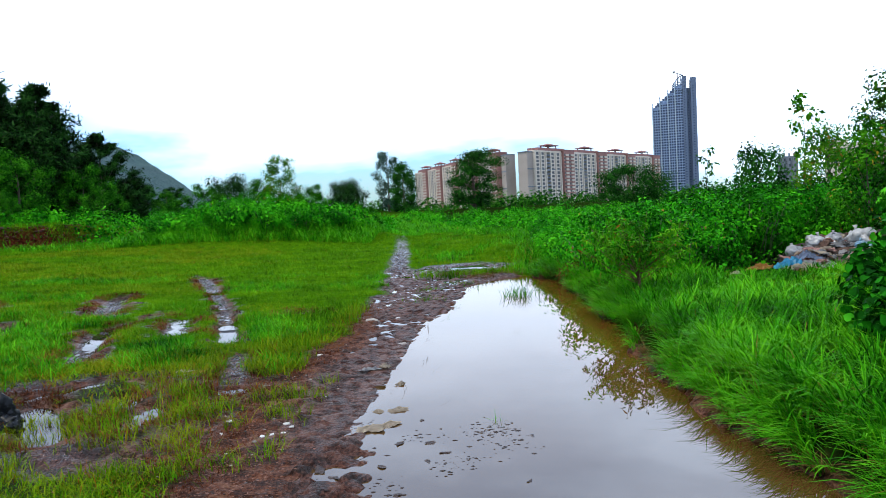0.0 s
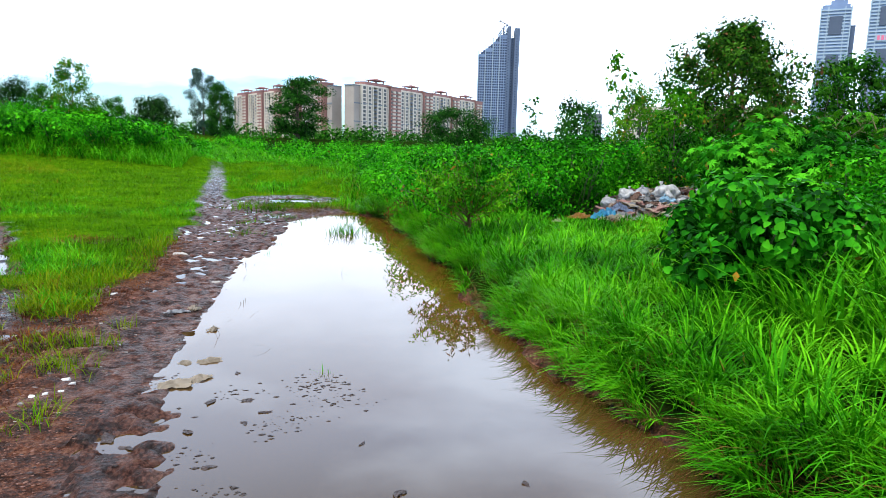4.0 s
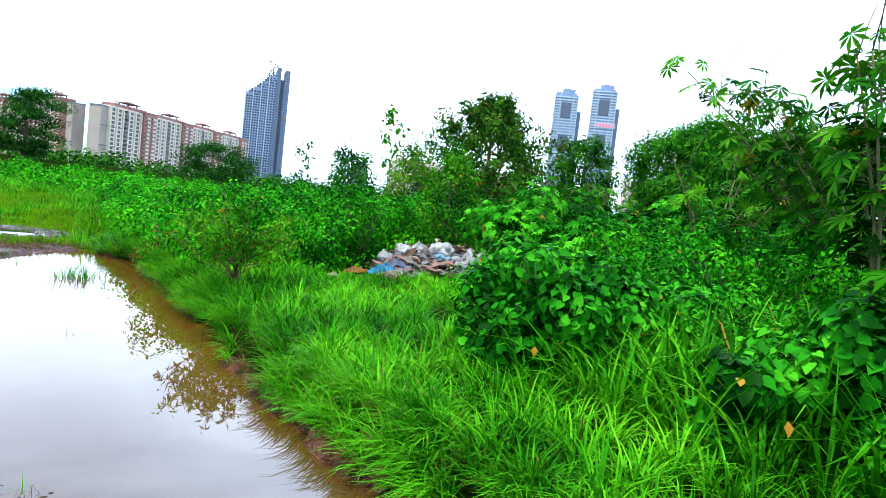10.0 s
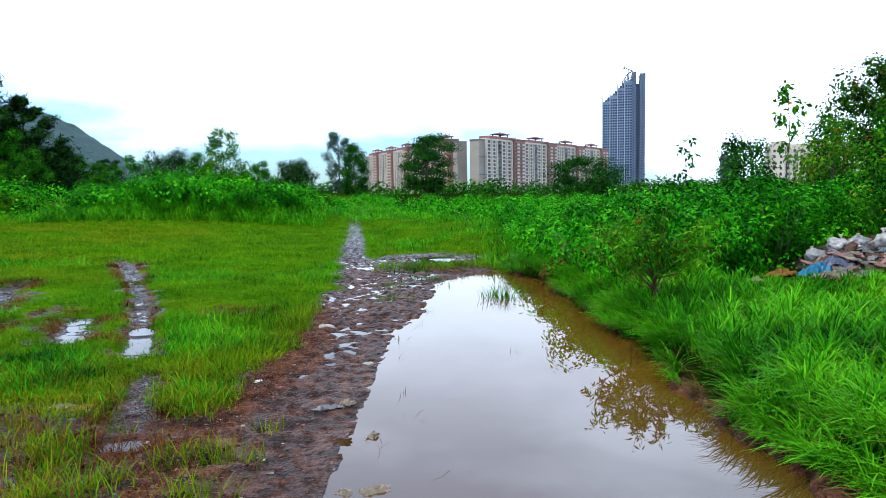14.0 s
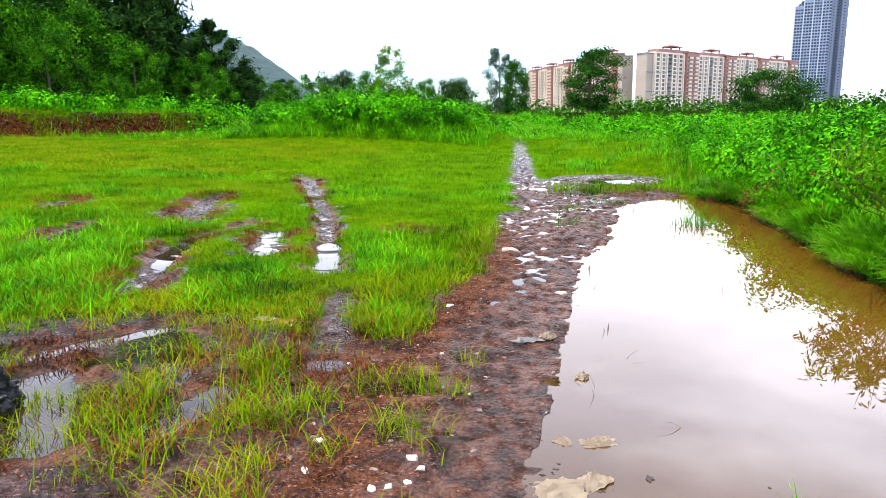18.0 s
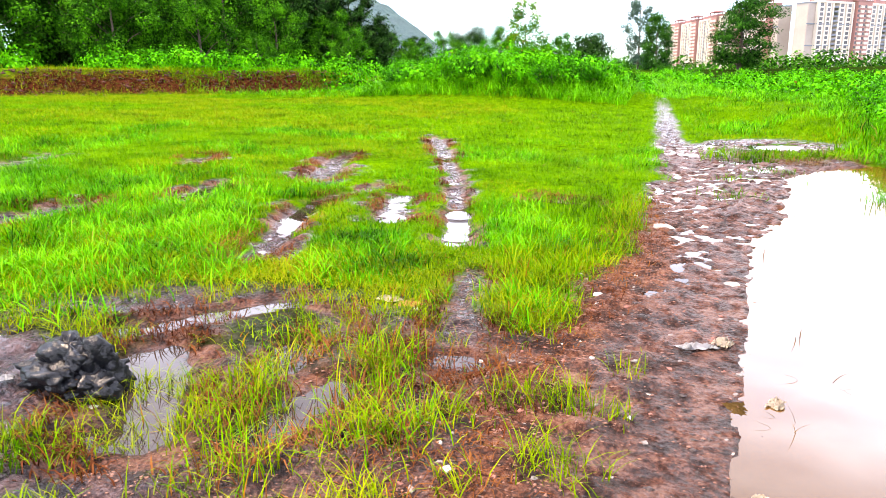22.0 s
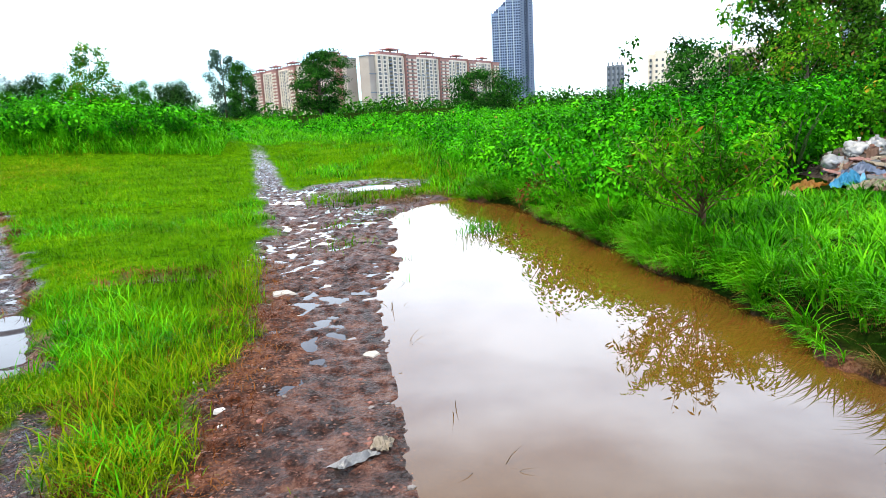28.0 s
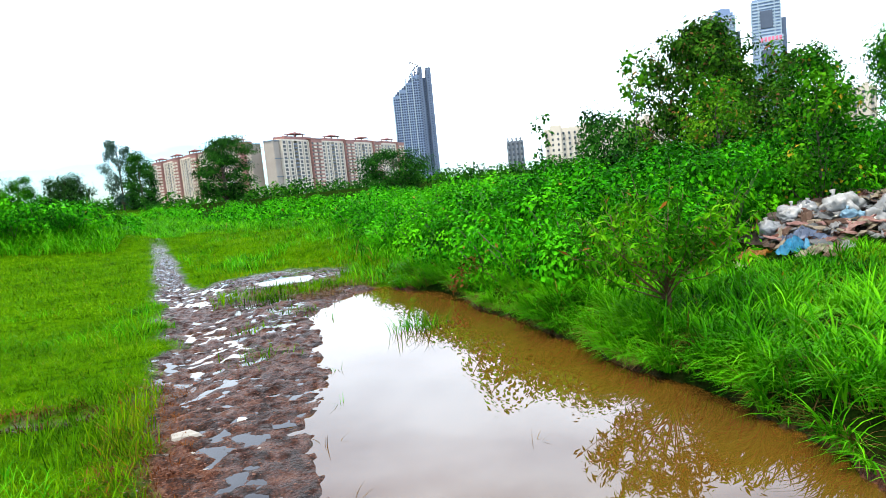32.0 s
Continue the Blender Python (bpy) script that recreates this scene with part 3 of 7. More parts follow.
def ground_z(x, y):
    x, y = np.asarray(x, float), np.asarray(y, float)
    z = slope_z(x, y)
    fine = vnoise(x, y, 5.0, 4) - 0.5
    finer = vnoise(x, y, 13.0, 1) - 0.5
    ridge = np.abs(vnoise(x, y, 3.1, 0) - 0.5) * 2
    clod = np.abs(vnoise(x, y * 1.6, 6.5, 2) - 0.5) * 2
    rough = 0.15 * fine + 0.5 * finer + 0.4 * (vnoise(x, y, 21.0, 6) - 0.5) + 0.35 * (vnoise(x, y, 10.0, 5) - 0.5) + 0.12 * (vnoise(x, y, 2.2, 7) - 0.5) + 0.12 * (ridge - 0.45) + 0.35 * (clod - 0.45)
    mud = mud_at(x, y)
    for x1, y1, x2, y2, r, _ in RUTS:
        mud = mud * (1 - 0.6 * smooth(1.3 * r, 0.5 * r, capsule(x, y, x1, y1, x2, y2)))
    z = z + 0.03 * (vnoise(x, y, 0.9, 5) - 0.5) + mud * 0.062 * rough
    lt = np.interp(y, TRACK_Y, TRACK_X)
    tread = smooth(-0.1, 0.3, x - lt) * smooth(1.0, 0.4, x - lt - 0.2) * smooth(9, 11, y)
    z = z - 0.039 * tread
    for x1, y1, x2, y2, r, depth in RUTS:
        z = z - depth * smooth(1.3 * r, 0.3 * r, capsule(x, y, x1, y1, x2, y2) + 0.06 * fine)
    lx, rx = np.interp(y, LEFT_Y, LEFT_X), np.interp(y, RIGHT_Y, RIGHT_X)
    ragged = smooth(6.5, 9.5, y)
    dl = x - lx + (0.08 + 0.13 * ragged) * (rnoise(x, y, 4.3, 4) - 0.5) + (0.03 + 0.05 * ragged) * (rnoise(x, y, 11.0, 1) - 0.5) + 0.02 * (rnoise(x, y, 29.0, 2) - 0.5)
    dr = rx - x + 0.34 * (vnoise(x, y, 1.5, 2) - 0.5) + 0.1 * (vnoise(x, y, 4.0, 2) - 0.5) + 0.06 * finer
    inside = np.minimum(np.minimum(dl, 4 * dr), np.minimum((14.1 - y), (y - 1.6)))
    floor_z = -0.003 - 0.009 * ragged - 0.13 * smooth(0.0, 1.0, inside) + 0.012 * rough * smooth(0.8, 0.0, inside)
    shallow = smooth(5.4, 4.0, y) * smooth(1.5, 0.1, dl)
    floor_z = floor_z + shallow * (0.045 + 0.10 * (vnoise(x, y, 4.2, 6) - 0.55) + 0.07 * finer + 0.05 * (vnoise(x, y, 24.0, 3) - 0.5))
    z = np.where(inside > 0, np.minimum(z, floor_z), z)
    shore = smooth(0.75, 0.0, -dl) * (dl <= 0) * (y < 14.3) * (y > 1.2)
    z = z * (1 - shore) + shore * (0.002 + 0.008 * ragged + (0.045 - 0.015 * ragged) * np.clip(-dl, 0, 1) + (0.022 + 0.032 * ragged) * rough * smooth(1.0, 3.0, y) * (ragged + (1 - ragged) * smooth(0.02, 0.25, -dl)))
    hole = smooth(0.75, 0.3, np.hypot((x - 0.05) / 0.75, (y - 15.9) / 0.95))
    return z - 0.075 * hole


def axis_steps(*runs):
    out = []
    for a, b_, step in runs:
        out += list(np.arange(a, b_ - 1e-6, step))
    return out


FAR = [34.0 * 1.35 ** k for k in range(15)]
gx = np.array([-v for v in reversed(FAR)] + axis_steps((-33, -12, 0.5), (-12, -8.5, 0.14), (-8.5, -6.6, 0.065), (-6.6, -2.0, 0.044), (-2.0, 0.5, 0.026), (0.5, 2.6, 0.042), (2.6, 8, 0.15), (8, 33, 0.8)) + FAR)
gy = np.array([-v for v in reversed(FAR)] + axis_steps((-33, 0, 3.0), (0, 3, 0.12), (3, 10, 0.03), (10, 20, 0.065), (20, 33, 0.4)) + FAR)
GX, GY = np.meshgrid(gx, gy)
GZ = ground_z(GX, GY)
idx = np.arange(GX.size).reshape(GX.shape)
quads = np.stack([idx[:-1, :-1], idx[:-1, 1:], idx[1:, 1:], idx[1:, :-1]], -1).reshape(-1, 4)
me = mesh_np("ground", np.stack([GX, GY, GZ], -1).reshape(-1, 3), quads, M_GROUND, True)
lt = np.interp(GY, TRACK_Y, TRACK_X)
band = smooth(0.5, 0.1, np.abs(GX - lt - 0.2) + 0.35 * (vnoise(GX, GY, 2.0, 1) - 0.5)) * smooth(11, 8, GY)
near = smooth(5.7, 4.2, GY) * smooth(-2.6, -1.4, GX) * smooth(-0.45, -0.85, GX)
s = -(GX + 20) * 0.78 + (GY - 26) * 0.63
bank = smooth(-0.2, 0.2, s) * smooth(1.5, 0.9, s) * smooth(6, 3, (GX + 20) * 0.63 + (GY - 26) * 0.78)
edge = smooth(0.5, 0.3, np.abs(GX - np.interp(GY, RIGHT_Y, RIGHT_X))) * smooth(0.16, 0.09, GZ) * (GY < 14.3)
rim = np.zeros_like(GX)
for x1, y1, x2, y2, r, _ in RUTS:
    d = capsule(GX, GY, x1, y1, x2, y2)
    rim = np.maximum(rim, smooth(0.3 * r, 0.9 * r, d) * smooth(1.7 * r, 1.1 * r, d))
track = 0.52 * mud_at(GX, GY) * smooth(-0.3, 0.1, GX - lt) * smooth(20, 12, GY)
red = np.clip(np.maximum.reduce([track, band * 0.9, near * 0.9, bank, edge * 0.9, rim * 0.7]), 0, 1)
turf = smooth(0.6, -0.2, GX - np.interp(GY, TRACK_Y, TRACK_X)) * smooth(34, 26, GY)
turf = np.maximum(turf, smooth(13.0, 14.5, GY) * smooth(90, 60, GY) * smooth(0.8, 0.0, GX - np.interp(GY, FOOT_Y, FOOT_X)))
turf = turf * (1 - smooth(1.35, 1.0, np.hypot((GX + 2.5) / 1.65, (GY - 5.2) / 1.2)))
far_s = -(GX + 20) * 0.78 + (GY - 26) * 0.63 + 0.5 * (rnoise(GX, GY, 0.8, 2) - 0.5)
earth = smooth(-0.1, 0.25, far_s) * smooth(1.4, 0.9, far_s) * smooth(6, 3, (GX + 20) * 0.63 + (GY - 26) * 0.78)
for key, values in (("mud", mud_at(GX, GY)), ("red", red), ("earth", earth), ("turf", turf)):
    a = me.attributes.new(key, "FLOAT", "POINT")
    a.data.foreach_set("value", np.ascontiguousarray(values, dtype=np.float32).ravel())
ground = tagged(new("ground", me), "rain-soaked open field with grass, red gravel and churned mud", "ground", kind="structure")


def gz(x, y):
    return float(ground_z(x, y))


# Water: the long puddle on the track and the small ones standing in the ruts.
def water_sheet(x0, x1, y0, y1, z, material, label):
    bm = bmesh.new()
    vs = [bm.verts.new(p) for p in ((x0, y0, z), (x1, y0, z), (x1, y1, z), (x0, y1, z))]
    bm.faces.new(vs)
    me = bpy.data.meshes.new("water")
    bm.to_mesh(me)
    bm.free()
    me.materials.append(material)
    return tagged(new("water", me), label, "puddle", kind="structure")


water_sheet(-2.6, 2.35, 1.2, 26.0, 0.0, M_WATER, "long brown rain puddle lying on the dirt track")


def film_z(x, y):
    """Level to which rain stands in the hollows of the ruts and the trodden track."""
    lt = np.interp(y, TRACK_Y, TRACK_X)
    tread = smooth(-0.1, 0.3, x - lt) * smooth(1.0, 0.4, x - lt - 0.2) * smooth(9, 11, y)
    wet = smooth(0.3, 0.7, vnoise(x, y, 1.2, 3))
    drop = 0.039 * tread + 0.0225 - (0.009 + 0.008 * wet) * smooth(5.8, 7.2, y) + 0.015 * smooth(0.5, 0.15, x - lt) * smooth(12.5, 9, y) + 0.017 * smooth(8.4, 7.0, y)
    lx = np.interp(y, LEFT_Y, LEFT_X)
    near_shore = smooth(0.75, 0.0, lx - x) * (y < 14.3)
    base = slope_z(x, y) * (1 - near_shore) + near_shore * (0.002 + 0.008 * smooth(6.5, 9.5, y) + (0.045 - 0.015 * smooth(6.5, 9.5, y)) * np.clip(lx - x, 0, 1))
    for x1, y1, x2, y2, r, depth in RUTS:
        inside = capsule(x, y, x1, y1, x2, y2) < 1.25 * r
        drop = np.where(inside, (0.80 if y1 < 5.6 else 0.90 if y1 < 8.6 else 1.12) * depth + 0.016 * smooth(8.0, 7.4, y) * (y1 > 5.6), drop)
    return base + 0.03 * (vnoise(x, y, 0.9, 5) - 0.5) * (1 - near_shore) - drop


def standing_water(x0, x1, y0, y1, step, label, allow):
    X, Y = np.meshgrid(np.arange(x0, x1, step), np.arange(y0, y1, step))
    Z = film_z(X, Y)
    wet = (ground_z(X, Y) < Z + 0.006) & (mud_at(X, Y) > 0.45) & allow(X, Y)
    cell = wet[:-1, :-1] | wet[1:, :-1] | wet[:-1, 1:] | wet[1:, 1:]
    k = np.arange(X.size).reshape(X.shape)
    q = np.stack([k[:-1, :-1], k[:-1, 1:], k[1:, 1:], k[1:, :-1]], -1)[cell]
    used, back = np.unique(q, return_inverse=True)
    v = np.stack([X.ravel()[used], Y.ravel()[used], Z.ravel()[used]], -1)
    tagged(new("water", mesh_np("water", v, back.reshape(q.shape), M_WATER2, True)), label, "puddle", kind="structure")


standing_water(-2.6, 2.0, 4.4, 20.0, 0.03, "rainwater glinting between trodden clods of mud", lambda x, y: (x > np.interp(y, TRACK_Y, TRACK_X) - 0.1) & ((x < np.interp(y, LEFT_Y, LEFT_X) - 0.06 - 0.2 * (y < 9.0)) | (y > 14.0)))
standing_water(-7.9, -1.3, 4.2, 15.6, 0.03, "shallow grey rainwater standing in wheel ruts", lambda x, y: x <= np.interp(y, TRACK_Y, TRACK_X) - 0.1)


# ---- leaves and grass as arrays ----
def blades(xy, z, height, width, lean, material, name, levels=3, droop=0.35, turn=None):
    """Tapered grass blades that arch over, as one mesh."""
    n = len(xy)
    th = RNG.uniform(0, 2 * np.pi, n) if turn is None else turn
    d = np.stack([np.cos(th), np.sin(th), 0 * th], -1)
    side = np.stack([-np.sin(th), np.cos(th), 0 * th], -1)
    root = np.concatenate([xy, z[:, None]], 1)
    verts = []
    for k in range(levels + 1):
        s = k / levels
        c = root + d * (height * lean * s ** 1.7)[:, None] + np.array([0, 0, 1.0]) * (height * (s - droop * lean * s ** 2.6))[:, None]
        if k == levels:
            verts.append(c[:, None])
        else:
            w = (width * (1 - 0.75 * s ** 1.5) * (0.7 + 0.6 * min(s * 3, 0.5)))[:, None]
            verts.append(np.stack([c - side * w / 2, c + side * w / 2], 1))
    verts = np.concatenate(verts, 1)
    per = verts.shape[1]
    tris = []
    for k in range(levels - 1):
        a = 2 * k
        tris += [(a, a + 1, a + 3), (a, a + 3, a + 2)]
    a = 2 * (levels - 1)
    tris.append((a, a + 1, a + 2))
    faces = (np.arange(n) * per)[:, None, None] + np.array(tris)[None]
    return mesh_np(name, verts.reshape(-1, 3), faces.reshape(-1, 3), material)


SIMPLE_LEAF = (np.array([(0, 0, 0), (0.32, 0.42, 0.06), (0, 0.5, -0.05), (-0.32, 0.42, 0.06), (0, 1.0, -0.12)]),
               np.array([(0, 1, 2), (0, 2, 3), (1, 4, 2), (2, 4, 3)]))
SMALL_LEAF = (np.array([(0, 0, 0), (0.3, 0.45, 0.07), (0, 1.0, -0.1), (-0.3, 0.45, 0.07)]), np.array([(0, 1, 2), (0, 2, 3)]))
HEART_LEAF = (np.array([(0, 0.08, 0), (0.26, -0.05, 0.04), (0.44, 0.2, 0.07), (0.36, 0.55, 0.05), (0, 1.0, -0.16), (-0.36, 0.55, 0.05), (-0.44, 0.2, 0.07), (-0.26, -0.05, 0.04), (0, 0.5, -0.05)]),
              np.array([(0, 1, 8), (1, 2, 8), (2, 3, 8), (3, 4, 8), (4, 5, 8), (5, 6, 8), (6, 7, 8), (7, 0, 8)]))
NARROW_LEAF = (np.array([(0, 0, 0), (0.12, 0.4, 0.03), (-0.12, 0.4, 0.03), (0, 1.0, -0.15)]), np.array([(0, 1, 2), (1, 3, 2)]))


def palmate():
    v, f = [(0, 0.25, 0.0)], []
    for k in range(7):
        a = radians(-132 + 44 * k)
        r = (0.62, 0.8, 0.95, 1.0, 0.95, 0.8, 0.62)[k] * 0.75
        u, w = (math.sin(a), math.cos(a)), (math.cos(a), -math.sin(a))
        b_ = len(v)
        v += [(u[0] * r * 0.5 + w[0] * 0.13, 0.25 + u[1] * r * 0.5 + w[1] * 0.13, 0.04), (u[0] * r, 0.25 + u[1] * r, -0.12), (u[0] * r * 0.5 - w[0] * 0.13, 0.25 + u[1] * r * 0.5 - w[1] * 0.13, 0.04)]
        f += [(0, b_, b_ + 1), (0, b_ + 1, b_ + 2)]
    return np.array(v), np.array(f)


PALM_LEAF = palmate()


def leaf_mesh(name, points, normals, size, material, shape=SIMPLE_LEAF, hang=0.35, loose=0.32):
    """Leaves at points, faces turned roughly along normals, tips hanging outward."""
    base, tris = shape
    n = len(points)
    nm = normals + RNG.normal(0, loose, (n, 3)) + np.array([0, 0, 0.35])
    nm /= np.linalg.norm(nm, axis=1, keepdims=True) + 1e-9
    tip = normals + RNG.normal(0, 0.6, (n, 3)) - np.array([0, 0, hang])
    tip -= nm * (tip * nm).sum(1, keepdims=True)
    tip /= np.linalg.norm(tip, axis=1, keepdims=True) + 1e-9
    side = np.cross(tip, nm)
    s = size * RNG.uniform(0.65, 1.3, n)
    v = points[:, None] + s[:, None, None] * (base[None, :, :1] * side[:, None] + base[None, :, 1:2] * tip[:, None] + base[None, :, 2:] * nm[:, None])
    f = (np.arange(n) * len(base))[:, None, None] + tris[None]
    return mesh_np(name, v.reshape(-1, 3), f.reshape(-1, 3), material)


def crown_points(clumps, count, inner=0.55):
    """Points scattered in the outer shell of ellipsoids (x, y, z, rx, ry, rz), with their outward ways."""
    c = np.array(clumps, float)
    share = (c[:, 3] * c[:, 4] * c[:, 5]) ** 0.667
    pick = RNG.choice(len(c), count, p=share / share.sum())
    d = RNG.normal(0, 1, (count, 3))
    d /= np.linalg.norm(d, axis=1, keepdims=True)
    r = RNG.uniform(inner, 1.0, count) ** 0.6 * RNG.uniform(0.85, 1.15, count)
    p = c[pick, :3] + d * c[pick, 3:] * r[:, None]
    return p, d


def plant(name, label, category, clumps, leaves, size, material, shape=SIMPLE_LEAF, stem=M_STEM, stem_r=0.012, trunk=0.0, group="", hang=0.35, forks=1):
    """A shrub or tree at the origin: trunk or stems, limbs up into each clump, and a crown of leaves."""
    ob = thing(name, 0, 0, 0, label, category, group)
    rnd = random.Random(len(bpy.data.objects))
    if trunk:
        top = max(c[2] for c in clumps)
        bm = bmesh.new()
        pts = [(rnd.uniform(-1, 1) * 0.03 * top * k / 5, rnd.uniform(-1, 1) * 0.03 * top * k / 5, top * 0.8 * k / 5 - 0.15) for k in range(6)]
        tube(bm, pts, [trunk * (1.25 - 0.2 * k) for k in range(6)], 8)
        bole = part("trunk", bm, stem, ob)
        for c in clumps:
            k = min(5, max(1, int(5 * (c[2] - 0.55 * c[5]) / (top * 0.9))))
            a = Vector(pts[max(0, k - 1)])
            b_ = Vector(c[:3])
            m = (a + b_) / 2 + Vector((0, 0, -0.12 * (b_ - a).length))
            bm = bmesh.new()
            tube(bm, [a, m, b_ + Vector((0, 0, c[5] * 0.3))], [trunk * 0.45, trunk * 0.3, trunk * 0.1], 6)
            for _ in range(forks):
                q = b_ + Vector((rnd.uniform(-0.8, 0.8) * c[3], rnd.uniform(-0.8, 0.8) * c[4], rnd.uniform(0, 0.8) * c[5]))
                tube(bm, [m, (m + q) / 2 + Vector((0, 0, 0.05)), q], [trunk * 0.22, trunk * 0.14, trunk * 0.05], 5)
            part("limb", bm, stem, bole)
    else:
        bm = bmesh.new()
        for c in clumps:
            for _ in range(forks + 1):
                x, y = c[0] * 0.5 + rnd.uniform(-0.1, 0.1), c[1] * 0.5 + rnd.uniform(-0.1, 0.1)
                q = (c[0] + rnd.uniform(-0.6, 0.6) * c[3], c[1] + rnd.uniform(-0.6, 0.6) * c[4], c[2] + rnd.uniform(-0.4, 0.4) * c[5])
                tube(bm, [(x, y, -0.1), ((x + q[0]) / 2, (y + q[1]) / 2, q[2] * 0.6), q], [stem_r, stem_r * 0.8, stem_r * 0.4], 5)
        part("stalk", bm, stem, ob)
    p, d = crown_points(clumps, leaves)
    put(new("crown", leaf_mesh("crown", p, d, size, material, shape, hang)), ob)
    return ob


def random_clumps(seed, n, spread, height, rx, rz, low=0.4):
    r = random.Random(seed)
    out = []
    for _ in range(n):
        a, q = r.uniform(0, 6.283), spread * math.sqrt(r.uniform(0, 1))
        z = height * r.uniform(low, 1.0) * (1 - 0.35 * q / max(spread, 1e-6))
        k = r.uniform(0.7, 1.25)
        out.append((q * math.cos(a), q * math.sin(a), z - rz * 0.5, rx * k, rx * k * r.uniform(0.8, 1.2), rz * k))
    return out


def stand(ob, x, y, turn=0.0, scale=1.0, sink=0.03):
    ob.scale = (scale, scale, scale)
    ob.matrix_basis = pose(x, y, gz(x, y) - sink, 0, 0, turn) @ Matrix.Diagonal((scale, scale, scale, 1))
    return ob


def another(ob, x, y, turn=0.0, scale=1.0, sink=0.03):
    c = copy_thing(ob, pose(0, 0, 0))
    c.matrix_basis = pose(x, y, gz(x, y) - sink, 0, 0, turn) @ Matrix.Diagonal((scale, scale, scale, 1))
    return c


# ---- far distance: hill, towers, apartment blocks ----
def hill():
    n, k = 150, 20
    v, f = [], []
    for i in range(n + 1):
        for j in range(k + 1):
            u, w = i / n, j / k
            x = -1150 + 900 * u
            ridge = float(np.interp(x, [-1150, -900, -760, -690, -630, -600, -560, -520, -480, -430, -370, -300], [40, 90, 128, 140, 143, 134, 112, 84, 58, 34, 14, 0]))
            ridge = max(0.0, ridge + 9 * (float(vnoise(x, 0, 0.02, 2)) - 0.5) + 4 * (float(vnoise(x, 0, 0.09, 4)) - 0.5))
            y = 1090 - 420 * (1 - w)
            z = ridge * math.sin(0.5 * math.pi * w) + (10 * (float(vnoise(x, y, 0.02, 3)) - 0.5)) * w
            v.append((x, y, z - 2))
            if i < n and j < k:
                a = i * (k + 1) + j
                f.append((a, a + k + 1, a + k + 2, a + 1))
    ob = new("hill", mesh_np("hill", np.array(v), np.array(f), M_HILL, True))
    tagged(ob, "rounded wooded hill far off, haze blue mixed into its colour", "hill")


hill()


def framed(name, x0, y0, x1, y1, label, category, group=""):
    """An Empty at (x0, y0) whose x runs to (x1, y1) and whose -y faces the track."""
    ob = thing(name, x0, y0, 0, label, category, group, math.degrees(math.atan2(y1 - y0, x1 - x0)))
    return ob, math.hypot(x1 - x0, y1 - y0)


